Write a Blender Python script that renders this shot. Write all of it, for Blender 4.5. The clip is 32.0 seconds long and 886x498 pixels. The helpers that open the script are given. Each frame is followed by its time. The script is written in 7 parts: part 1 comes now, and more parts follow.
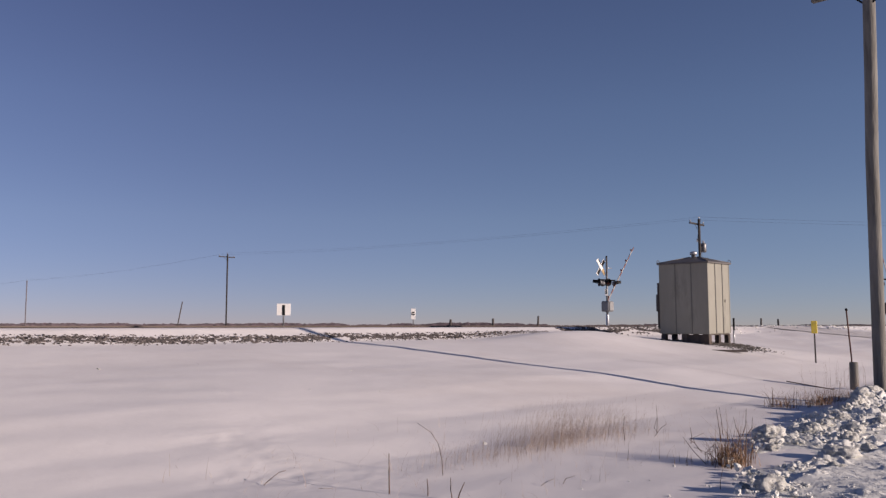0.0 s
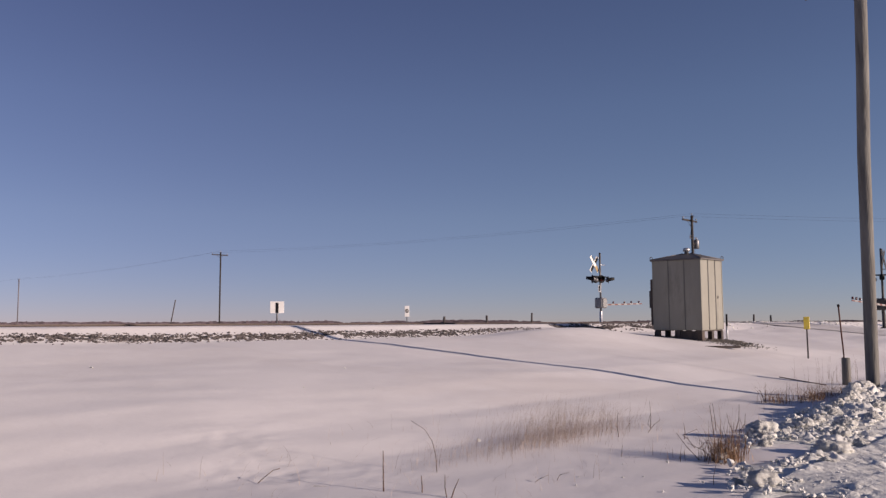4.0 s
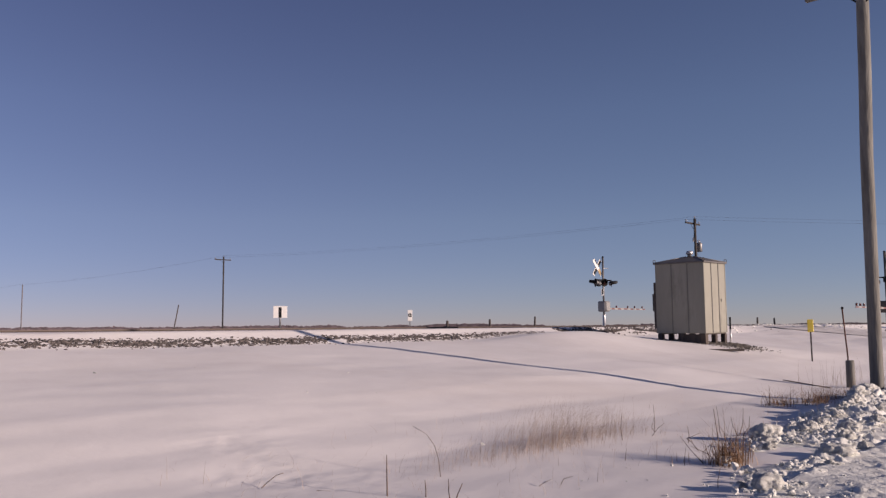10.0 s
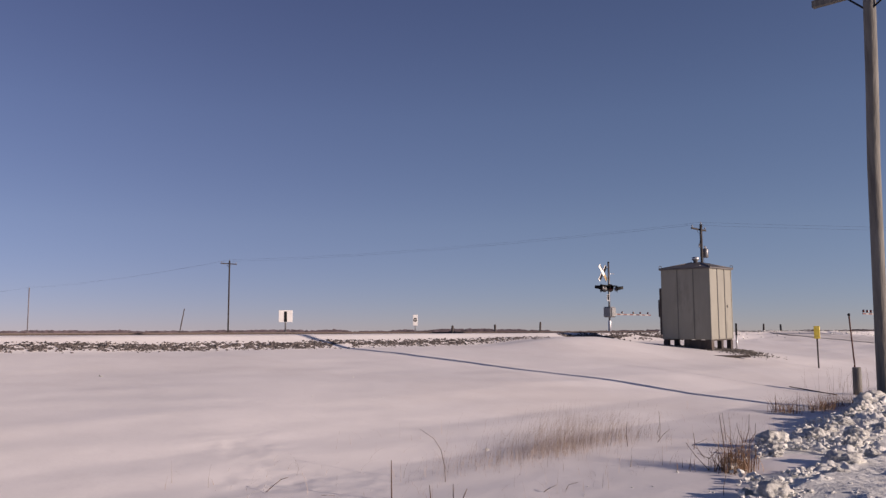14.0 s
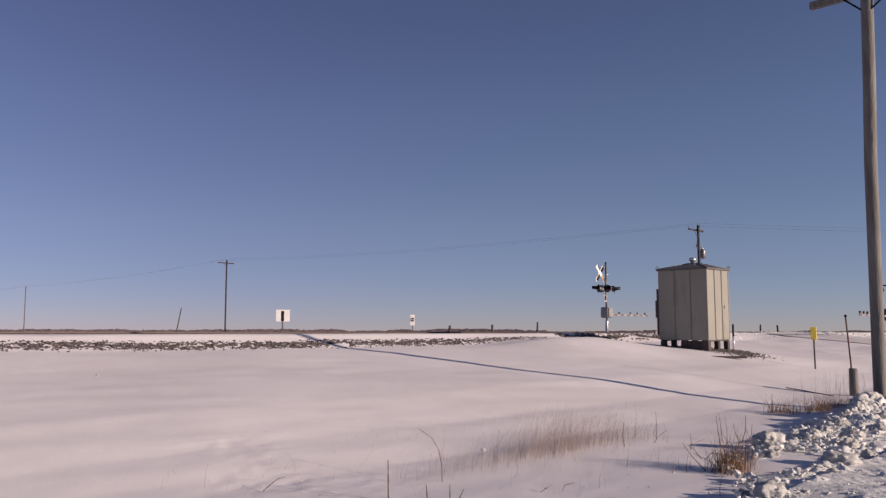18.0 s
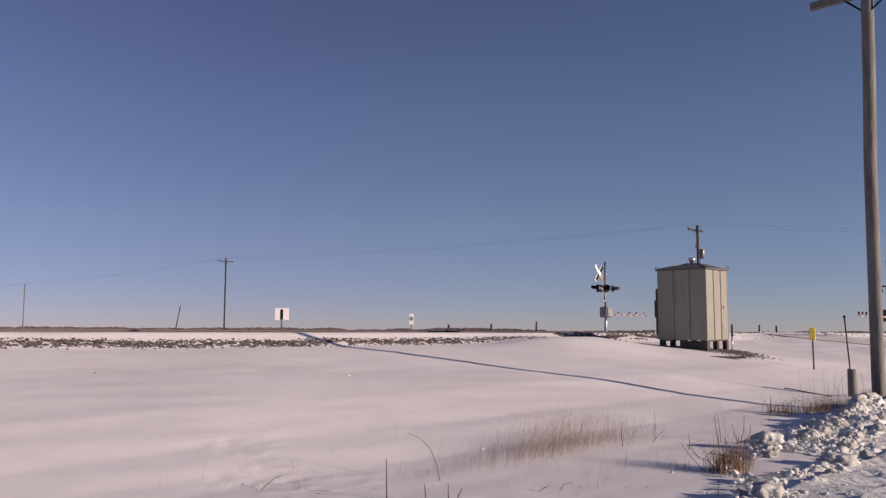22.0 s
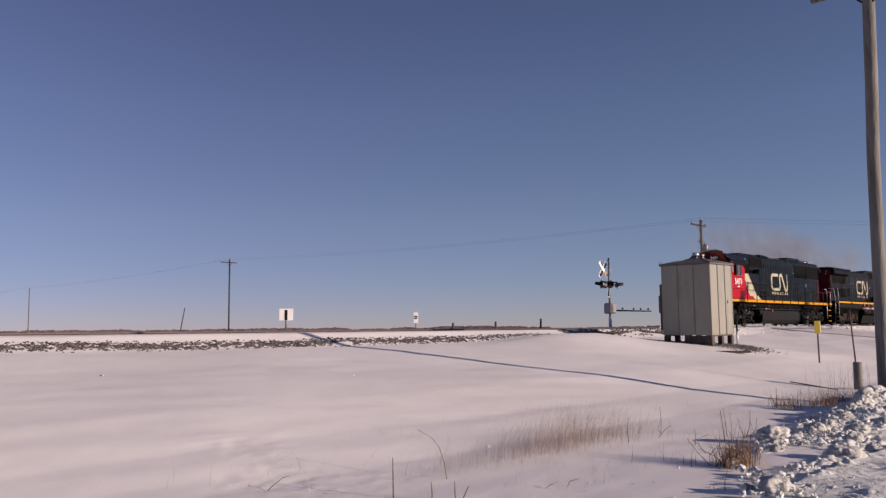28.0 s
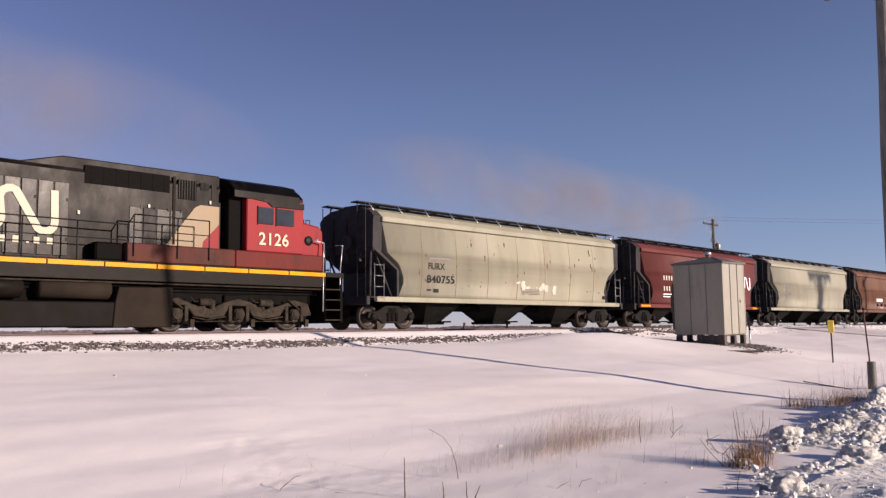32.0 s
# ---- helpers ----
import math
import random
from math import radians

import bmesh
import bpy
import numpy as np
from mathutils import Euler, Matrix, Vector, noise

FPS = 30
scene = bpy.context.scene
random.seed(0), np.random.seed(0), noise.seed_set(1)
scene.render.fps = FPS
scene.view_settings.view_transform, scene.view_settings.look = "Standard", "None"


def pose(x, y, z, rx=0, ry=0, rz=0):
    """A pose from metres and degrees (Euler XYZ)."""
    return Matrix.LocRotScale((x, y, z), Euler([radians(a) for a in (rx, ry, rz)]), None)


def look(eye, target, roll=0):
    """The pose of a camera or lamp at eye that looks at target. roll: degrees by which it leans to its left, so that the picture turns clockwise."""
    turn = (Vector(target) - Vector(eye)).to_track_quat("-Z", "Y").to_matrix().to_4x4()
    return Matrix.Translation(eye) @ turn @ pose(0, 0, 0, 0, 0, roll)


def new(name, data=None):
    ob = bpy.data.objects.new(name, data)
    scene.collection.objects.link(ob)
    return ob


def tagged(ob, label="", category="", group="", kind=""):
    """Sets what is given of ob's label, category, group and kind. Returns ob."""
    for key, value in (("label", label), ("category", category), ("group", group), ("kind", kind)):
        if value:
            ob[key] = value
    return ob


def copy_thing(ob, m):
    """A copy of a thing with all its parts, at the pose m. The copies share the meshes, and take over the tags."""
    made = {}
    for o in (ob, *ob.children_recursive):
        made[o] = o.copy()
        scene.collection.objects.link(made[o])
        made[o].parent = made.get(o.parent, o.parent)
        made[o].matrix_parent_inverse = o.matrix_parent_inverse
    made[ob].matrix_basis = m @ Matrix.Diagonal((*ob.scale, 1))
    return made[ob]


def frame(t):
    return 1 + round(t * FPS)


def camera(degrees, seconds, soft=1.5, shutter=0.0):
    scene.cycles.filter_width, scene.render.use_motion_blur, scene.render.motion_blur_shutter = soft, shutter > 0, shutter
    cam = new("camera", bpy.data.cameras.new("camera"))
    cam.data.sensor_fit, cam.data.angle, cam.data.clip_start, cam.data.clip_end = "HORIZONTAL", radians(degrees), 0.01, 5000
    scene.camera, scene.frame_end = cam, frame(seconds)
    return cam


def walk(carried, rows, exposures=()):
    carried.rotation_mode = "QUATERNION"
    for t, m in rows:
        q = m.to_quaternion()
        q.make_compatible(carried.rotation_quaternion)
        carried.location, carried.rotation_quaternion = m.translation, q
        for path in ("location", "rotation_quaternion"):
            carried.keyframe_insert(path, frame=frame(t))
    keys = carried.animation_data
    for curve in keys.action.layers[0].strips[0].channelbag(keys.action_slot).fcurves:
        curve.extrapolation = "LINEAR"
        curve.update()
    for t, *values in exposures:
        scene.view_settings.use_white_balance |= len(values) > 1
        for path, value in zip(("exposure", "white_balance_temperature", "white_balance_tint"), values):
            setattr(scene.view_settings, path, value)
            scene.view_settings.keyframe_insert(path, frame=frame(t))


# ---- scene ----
# ---------------------------------------------------------------- camera
EYE = (0.0, 0.0, 0.1)


def aim(yaw, pitch, roll):
    a, b = radians(yaw), radians(pitch)
    way = Vector((-math.sin(a) * math.cos(b), math.cos(a) * math.cos(b), math.sin(b)))
    return look(EYE, Vector(EYE) + 10 * way, roll)


cam = camera(55.998, 32.0, soft=1.35, shutter=0.0)
walk(cam, [
    (0, aim(-47.200, 5.230, 0.000)),
    (0.5, aim(-47.253, 5.137, -0.024)),
    (1, aim(-47.404, 5.049, 0.043)),
    (1.5, aim(-47.512, 4.996, -0.407)),
    (2, aim(-47.528, 5.025, -0.496)),
    (2.5, aim(-47.564, 5.076, -0.449)),
    (3, aim(-47.582, 5.076, -0.290)),
    (3.5, aim(-47.599, 5.060, -0.231)),
    (5.5, aim(-47.842, 4.925, -0.162)),
    (6, aim(-47.846, 4.885, -0.110)),
    (6.5, aim(-47.869, 4.877, -0.078)),
    (7, aim(-47.881, 4.878, -0.140)),
    (7.5, aim(-47.866, 4.913, -0.311)),
    (8, aim(-47.857, 4.945, -0.347)),
    (8.5, aim(-47.806, 4.980, -0.212)),
    (9, aim(-47.697, 5.099, -0.318)),
    (9.5, aim(-47.577, 5.214, -0.332)),
    (10, aim(-47.456, 5.315, -0.416)),
    (10.5, aim(-47.329, 5.394, -0.286)),
    (11, aim(-47.262, 5.440, -0.285)),
    (11.5, aim(-47.129, 5.486, -0.230)),
    (12, aim(-47.086, 5.505, -0.305)),
    (12.5, aim(-47.070, 5.566, -0.350)),
    (13, aim(-47.075, 5.558, -0.319)),
    (13.5, aim(-47.071, 5.622, -0.206)),
    (14, aim(-47.075, 5.652, -0.161)),
    (14.5, aim(-47.097, 5.642, -0.253)),
    (16.5, aim(-47.202, 5.639, -0.123)),
    (17, aim(-47.220, 5.649, -0.120)),
    (17.5, aim(-47.254, 5.655, -0.087)),
    (18, aim(-47.252, 5.649, 0.011)),
    (18.5, aim(-47.305, 5.647, 0.075)),
    (19, aim(-47.297, 5.646, 0.187)),
    (19.5, aim(-47.288, 5.599, 0.223)),
    (20, aim(-47.309, 5.572, 0.042)),
    (20.5, aim(-47.300, 5.507, -0.013)),
    (21, aim(-47.254, 5.497, -0.098)),
    (21.5, aim(-47.257, 5.523, 0.066)),
    (22, aim(-47.298, 5.585, 0.239)),
    (22.5, aim(-47.342, 5.604, 0.145)),
    (23, aim(-47.343, 5.619, 0.217)),
    (23.5, aim(-47.359, 5.585, 0.272)),
    (24, aim(-47.394, 5.572, 0.313)),
    (24.5, aim(-47.451, 5.577, 0.297)),
    (25, aim(-47.510, 5.561, 0.311)),
    (25.5, aim(-47.521, 5.577, 0.378)),
    (27.5, aim(-47.223, 5.513, -0.299)),
    (28, aim(-47.071, 5.472, -0.529)),
    (28.5, aim(-46.968, 5.451, -0.470)),
    (29, aim(-46.821, 5.408, -0.441)),
    (29.5, aim(-46.718, 5.375, -0.460)),
    (30, aim(-46.614, 5.368, -0.613)),
    (30.5, aim(-46.560, 5.368, -0.779)),
    (31, aim(-46.398, 5.382, -0.698)),
    (31.5, aim(-46.331, 5.482, -0.527)),
    (32, aim(-46.308, 5.461, -0.574)),
], exposures=[(0, 0.13, 6300, 24), (2.0, 0.13, 6320, 24), (5.5, 0.13, 6500, 27), (27.0, 0.13, 6500, 27), (28.0, 0.14, 6500, 27), (29.0, 0.21, 6500, 27), (30.0, 0.46, 6500, 27), (31.0, 0.65, 6500, 27), (32.0, 0.58, 6500, 27)])

# ---------------------------------------------------------------- light
SUN_UP, SUN_ROUND = 13.5, 160.5
sky_world = bpy.data.worlds.new("winter_sky")
scene.world = sky_world
sky_world.use_nodes = True
wn = sky_world.node_tree.nodes
sky = wn.new("ShaderNodeTexSky")
sky.sky_type, sky.sun_disc = "NISHITA", False
sky.sun_elevation, sky.sun_rotation = radians(SUN_UP), radians(SUN_ROUND)
sky.air_density, sky.dust_density, sky.ozone_density, sky.altitude = 0.6, 0.0, 3.5, 1200
wn["Background"].inputs["Strength"].default_value = 0.091
cast = wn.new("ShaderNodeMix")
cast.data_type, cast.blend_type = "RGBA", "MULTIPLY"
cast.inputs["Factor"].default_value = 1.0
# winter air: a little clearer blue overhead, duller along the horizon
where = wn.new("ShaderNodeTexCoord")
parts_of = wn.new("ShaderNodeSeparateXYZ")
rise = wn.new("ShaderNodeMapRange")
rise.inputs["From Min"].default_value, rise.inputs["From Max"].default_value = 0.0, 0.42
air = wn.new("ShaderNodeValToRGB")
while len(air.color_ramp.elements) < 4:
    air.color_ramp.elements.new(0.5)
for stop, (at, tone) in zip(air.color_ramp.elements, ((0.0, (0.865, 0.605, 0.56, 1)), (0.3, (1.33, 0.92, 0.725, 1)), (0.6, (1.47, 1.04, 0.845, 1)), (1.0, (1.42, 1.0, 0.88, 1)))):
    stop.position, stop.color = at, tone
sky_world.node_tree.links.new(where.outputs["Generated"], parts_of.inputs["Vector"])
sky_world.node_tree.links.new(parts_of.outputs["Z"], rise.inputs["Value"])
sky_world.node_tree.links.new(rise.outputs["Result"], air.inputs["Fac"])
sky_world.node_tree.links.new(air.outputs["Color"], cast.inputs["B"])
# thin haze lightens the eastern half of the sky
east = wn.new("ShaderNodeMapRange")
east.interpolation_type = "SMOOTHSTEP"
east.inputs["From Min"].default_value, east.inputs["From Max"].default_value = 0.45, 1.05
haze = wn.new("ShaderNodeMix")
haze.data_type, haze.blend_type = "RGBA", "MIX"
haze.inputs["A"].default_value, haze.inputs["B"].default_value = (0.96, 0.955, 0.965, 1), (1.12, 1.20, 1.135, 1)
veil = wn.new("ShaderNodeMix")
veil.data_type, veil.blend_type = "RGBA", "MULTIPLY"
veil.inputs["Factor"].default_value = 1.0
sky_world.node_tree.links.new(parts_of.outputs["X"], east.inputs["Value"])
sky_world.node_tree.links.new(east.outputs["Result"], haze.inputs["Factor"])
sky_world.node_tree.links.new(cast.outputs["Result"], veil.inputs["A"])
sky_world.node_tree.links.new(haze.outputs["Result"], veil.inputs["B"])
sky_world.node_tree.links.new(sky.outputs["Color"], cast.inputs["A"])
sky_world.node_tree.links.new(veil.outputs["Result"], wn["Background"].inputs["Color"])

sun = new("sun", bpy.data.lights.new("sun", "SUN"))
sun.data.energy, sun.data.angle, sun.data.color = 5.0, radians(0.85), (1.0, 0.875, 0.685)
toward = Vector((math.sin(radians(SUN_ROUND)) * math.cos(radians(SUN_UP)),
                 math.cos(radians(SUN_ROUND)) * math.cos(radians(SUN_UP)), math.sin(radians(SUN_UP))))
sun.matrix_world = look(toward * 60, (0, 0, 0))


# ---------------------------------------------------------------- materials
def surface(name, low, high, scale=6.0, rough=0.6, metal=0.0, bump=0.15, fine=60.0, stain=None, stain_scale=1.2,
            stain_from=0.55, streak=1.0, vary=0.0, rough_span=0.15, island=False, spec=0.5, warp=0.0):
    """A procedural surface: grain between two colours, wear stains, fine relief, varied gloss."""
    m = bpy.data.materials.new(name)
    m.use_nodes = True
    nt = m.node_tree
    n, link = nt.nodes, nt.links.new
    b = n["Principled BSDF"]
    co = n.new("ShaderNodeTexCoord")
    mp = n.new("ShaderNodeMapping")
    mp.inputs["Scale"].default_value = (1, 1, 1 / streak)
    link(co.outputs["Object"], mp.inputs["Vector"])
    big = n.new("ShaderNodeTexNoise")
    big.inputs["Scale"].default_value, big.inputs["Detail"].default_value = scale, 8
    big.inputs["Roughness"].default_value = 0.65
    link(mp.outputs["Vector"], big.inputs["Vector"])
    ramp = n.new("ShaderNodeValToRGB")
    ramp.color_ramp.elements[0].position, ramp.color_ramp.elements[1].position = 0.3, 0.7
    ramp.color_ramp.elements[0].color, ramp.color_ramp.elements[1].color = (*low, 1), (*high, 1)
    link(big.outputs["Fac"], ramp.inputs["Fac"])
    colour = ramp.outputs["Color"]
    if stain:
        st = n.new("ShaderNodeTexNoise")
        st.inputs["Scale"].default_value, st.inputs["Detail"].default_value = stain_scale, 9
        st.inputs["Roughness"].default_value = 0.7
        link(mp.outputs["Vector"], st.inputs["Vector"])
        sr = n.new("ShaderNodeMapRange")
        sr.inputs["From Min"].default_value, sr.inputs["From Max"].default_value = stain_from, stain_from + 0.16
        link(st.outputs["Fac"], sr.inputs["Value"])
        mix = n.new("ShaderNodeMix")
        mix.data_type = "RGBA"
        link(sr.outputs["Result"], mix.inputs["Factor"])
        link(colour, mix.inputs["A"])
        mix.inputs["B"].default_value = (*stain, 1)
        colour = mix.outputs["Result"]
    if vary:
        if island:
            src = n.new("ShaderNodeNewGeometry").outputs["Random Per Island"]
        else:
            src = n.new("ShaderNodeObjectInfo").outputs["Random"]
        vr = n.new("ShaderNodeMapRange")
        vr.inputs["To Min"].default_value, vr.inputs["To Max"].default_value = 1 - vary, 1 + vary
        link(src, vr.inputs["Value"])
        hs = n.new("ShaderNodeHueSaturation")
        link(vr.outputs["Result"], hs.inputs["Value"])
        link(colour, hs.inputs["Color"])
        colour = hs.outputs["Color"]
    link(colour, b.inputs["Base Color"])
    rr = n.new("ShaderNodeMapRange")
    rr.inputs["To Min"].default_value = max(0.03, rough - rough_span)
    rr.inputs["To Max"].default_value = min(1.0, rough + rough_span)
    link(big.outputs["Fac"], rr.inputs["Value"])
    link(rr.outputs["Result"], b.inputs["Roughness"])
    b.inputs["Metallic"].default_value = metal
    b.inputs["Specular IOR Level"].default_value = spec
    if bump:
        fn = n.new("ShaderNodeTexNoise")
        fn.inputs["Scale"].default_value, fn.inputs["Detail"].default_value = fine, 4
        link(mp.outputs["Vector"], fn.inputs["Vector"])
        bp = n.new("ShaderNodeBump")
        bp.inputs["Strength"].default_value, bp.inputs["Distance"].default_value = bump, 0.02
        link(fn.outputs["Fac"], bp.inputs["Height"])
        link(bp.outputs["Normal"], b.inputs["Normal"])
        if warp:
            # sheet metal that is dented and pulled between its welds
            wv = n.new("ShaderNodeTexNoise")
            wv.inputs["Scale"].default_value, wv.inputs["Detail"].default_value = 1.7, 2
            pull = n.new("ShaderNodeMapping")
            pull.inputs["Scale"].default_value = (0.9, 0.9, 0.5)
            link(co.outputs["Object"], pull.inputs["Vector"])
            link(pull.outputs["Vector"], wv.inputs["Vector"])
            wb = n.new("ShaderNodeBump")
            wb.inputs["Strength"].default_value, wb.inputs["Distance"].default_value = 1.0, warp
            link(wv.outputs["Fac"], wb.inputs["Height"])
            link(wb.outputs["Normal"], bp.inputs["Normal"])
    return m


def glowing(name, colour, strength):
    m = bpy.data.materials.new(name)
    m.use_nodes = True
    b = m.node_tree.nodes["Principled BSDF"]
    b.inputs["Base Color"].default_value = (*colour, 1)
    b.inputs["Emission Color"].default_value = (*colour, 1)
    b.inputs["Emission Strength"].default_value = strength
    return m


SNOW = surface("snow", (0.745, 0.715, 0.70), (0.83, 0.795, 0.78), 0.5, 0.75, bump=0.16, fine=9, stain=(0.715, 0.675, 0.655),
               stain_scale=0.16, stain_from=0.5)
SNOW_LUMP = surface("packed_snow", (0.58, 0.575, 0.54), (0.78, 0.775, 0.72), 6, 0.7, bump=0.9, fine=24,
                    stain=(0.40, 0.36, 0.32), stain_scale=3.5, stain_from=0.6, vary=0.06, island=True)
STONE = surface("ballast_stone", (0.036, 0.031, 0.03), (0.17, 0.145, 0.136), 9, 0.85, bump=0.5, fine=40, vary=0.5, island=True)
BALLAST = surface("ballast_bed", (0.03, 0.025, 0.023), (0.10, 0.08, 0.07), 9, 0.9, bump=1.0, fine=22)
GRAVEL = surface("gravel", (0.06, 0.055, 0.05), (0.2, 0.18, 0.16), 12, 0.9, bump=0.8, fine=35, vary=0.4, island=True)
ROAD_M = surface("road_dirt_snow", (0.46, 0.43, 0.41), (0.76, 0.73, 0.715), 0.9, 0.85, bump=0.5, fine=12)
RAIL_M = surface("rail_steel", (0.035, 0.025, 0.02), (0.08, 0.055, 0.045), 8, 0.55, 0.3, bump=0.1)
TIE_M = surface("tie_wood", (0.04, 0.03, 0.025), (0.11, 0.085, 0.07), 4, 0.85, bump=0.5, vary=0.3)
POLE_M = surface("weathered_pole", (0.098, 0.093, 0.084), (0.228, 0.219, 0.198), 7, 0.85, bump=0.7, fine=25, streak=9,
                 stain=(0.066, 0.06, 0.053), stain_scale=2.5, stain_from=0.56)
POLE_FAR = surface("dark_pole_wood", (0.018, 0.015, 0.014), (0.05, 0.041, 0.037), 6, 0.85, bump=0.4, streak=8)
SHED_M = surface("galvanised_panel", (0.232, 0.224, 0.188), (0.30, 0.29, 0.245), 1.6, 0.5, 0.0, bump=0.06, fine=30,
                 stain=(0.195, 0.186, 0.158), stain_scale=1.4, stain_from=0.56, streak=3.5, spec=0.25)
SHADE_SEAM = surface("shade_side_seam", (0.12, 0.115, 0.10), (0.17, 0.165, 0.145), 5, 0.6, bump=0.05)
SHED_DARK = surface("shed_seam", (0.05, 0.045, 0.045), (0.09, 0.085, 0.08), 8, 0.7)
SHED_ROOF = surface("shed_roof_steel", (0.09, 0.082, 0.078), (0.16, 0.147, 0.137), 2.5, 0.55, 0.3, stain=(0.07, 0.06, 0.055),
                    stain_from=0.58)
CREOSOTE = surface("creosote_timber", (0.035, 0.028, 0.026), (0.1, 0.08, 0.07), 6, 0.85, bump=0.5, streak=6)
GALV = surface("galvanised_steel", (0.42, 0.42, 0.43), (0.6, 0.6, 0.6), 5, 0.4, 0.7, bump=0.05)
ALU = surface("aluminium_mast", (0.13, 0.13, 0.135), (0.22, 0.218, 0.22), 6, 0.45, 0.5, bump=0.05)
BLACK = surface("black_paint", (0.006, 0.006, 0.007), (0.016, 0.016, 0.017), 5, 0.5, bump=0.05, spec=0.15)
WHITE = surface("white_paint", (0.72, 0.70, 0.66), (0.82, 0.80, 0.77), 4, 0.5, bump=0.04, stain=(0.55, 0.5, 0.44), stain_from=0.6)
REDW = surface("red_reflective", (0.38, 0.03, 0.02), (0.5, 0.05, 0.035), 6, 0.4, bump=0.03)
YELLOW = surface("yellow_plastic", (0.74, 0.56, 0.06), (0.84, 0.64, 0.09), 5, 0.45, bump=0.04)
RUST = surface("rusty_steel", (0.06, 0.022, 0.016), (0.14, 0.055, 0.036), 8, 0.8, 0.2, bump=0.3)
STRAW = surface("dry_straw", (0.15, 0.085, 0.052), (0.31, 0.2, 0.12), 14, 0.85, bump=0.1, vary=0.3, island=True)
PALE_STRAW = surface("pale_straw", (0.27, 0.20, 0.155), (0.46, 0.36, 0.285), 14, 0.85, bump=0.1, vary=0.25, island=True)
STALK = surface("dead_stalk", (0.07, 0.045, 0.035), (0.17, 0.11, 0.08), 12, 0.85, bump=0.2, vary=0.3, island=True)
# pole wood lightened in colour for the haze of distance
POLE_HAZY = surface("haze_pale_pole", (0.10, 0.09, 0.095), (0.19, 0.17, 0.175), 6, 0.85, bump=0.2, streak=8)
WOODS = surface("bare_woods", (0.07, 0.052, 0.060), (0.125, 0.094, 0.106), 0.05, 0.95, bump=0, vary=0.3, island=True)
WIRE = surface("power_wire", (0.05, 0.05, 0.055), (0.11, 0.11, 0.115), 3, 0.5, 0.5, bump=0)
CERAMIC = surface("insulator", (0.2, 0.2, 0.21), (0.4, 0.4, 0.42), 9, 0.25, bump=0)


# ---------------------------------------------------------------- building helpers
def box(bm, x0, x1, y0, y1, z0, z1):
    v = [bm.verts.new((x, y, z)) for z in (z0, z1) for y in (y0, y1) for x in (x0, x1)]
    for f in ((0, 2, 3, 1), (4, 5, 7, 6), (0, 1, 5, 4), (2, 6, 7, 3), (0, 4, 6, 2), (1, 3, 7, 5)):
        bm.faces.new([v[i] for i in f])


def rod(bm, a, b, r, r2=None, seg=8, cap=True):
    """A round bar from a to b, smooth, tapering from r to r2."""
    a, b = Vector(a), Vector(b)
    r2 = r if r2 is None else r2
    q = (b - a).to_track_quat("Z", "Y")
    rings = []
    for p, rad in ((a, r), (b, r2)):
        rings.append([bm.verts.new(p + q @ Vector((rad * math.cos(k * math.tau / seg), rad * math.sin(k * math.tau / seg), 0)))
                      for k in range(seg)])
    for k in range(seg):
        f = bm.faces.new((rings[0][k], rings[0][(k + 1) % seg], rings[1][(k + 1) % seg], rings[1][k]))
        f.smooth = seg > 4
    if cap:
        bm.faces.new(rings[0][::-1])
        bm.faces.new(rings[1])


def bent(bm, points, r, seg=6, r_end=None):
    """A round bar along several points."""
    pts = [Vector(p) for p in points]
    for k in range(len(pts) - 1):
        ra = r if r_end is None else r + (r_end - r) * k / (len(pts) - 1)
        rb = r if r_end is None else r + (r_end - r) * (k + 1) / (len(pts) - 1)
        rod(bm, pts[k], pts[k + 1], ra, rb, seg)


def prism(bm, poly, lo, hi, axis="y"):
    """A flat outline pushed through from lo to hi. axis y: outline in x, z; axis x: outline in y, z; axis z: in x, y."""
    def at(p, d):
        return {"y": (p[0], d, p[1]), "x": (d, p[0], p[1]), "z": (p[0], p[1], d)}[axis]
    a, b = [bm.verts.new(at(p, lo)) for p in poly], [bm.verts.new(at(p, hi)) for p in poly]
    n = len(poly)
    for k in range(n):
        bm.faces.new((a[k], a[(k + 1) % n], b[(k + 1) % n], b[k]))
    bm.faces.new(a[::-1])
    bm.faces.new(b)


def lathe(bm, base, profile, seg=12, axis="z"):
    """A turned body: profile of (radius, height) about the axis through base."""
    base, rings = Vector(base), []
    for r, h in profile:
        ring = []
        for k in range(seg):
            c, s = r * math.cos(k * math.tau / seg), r * math.sin(k * math.tau / seg)
            ring.append(bm.verts.new(base + Vector({"z": (c, s, h), "y": (c, h, -s), "x": (h, c, s)}[axis])))
        rings.append(ring)
    for a, b in zip(rings, rings[1:]):
        for k in range(seg):
            bm.faces.new((a[k], a[(k + 1) % seg], b[(k + 1) % seg], b[k])).smooth = True
    bm.faces.new(rings[0][::-1])
    bm.faces.new(rings[-1])


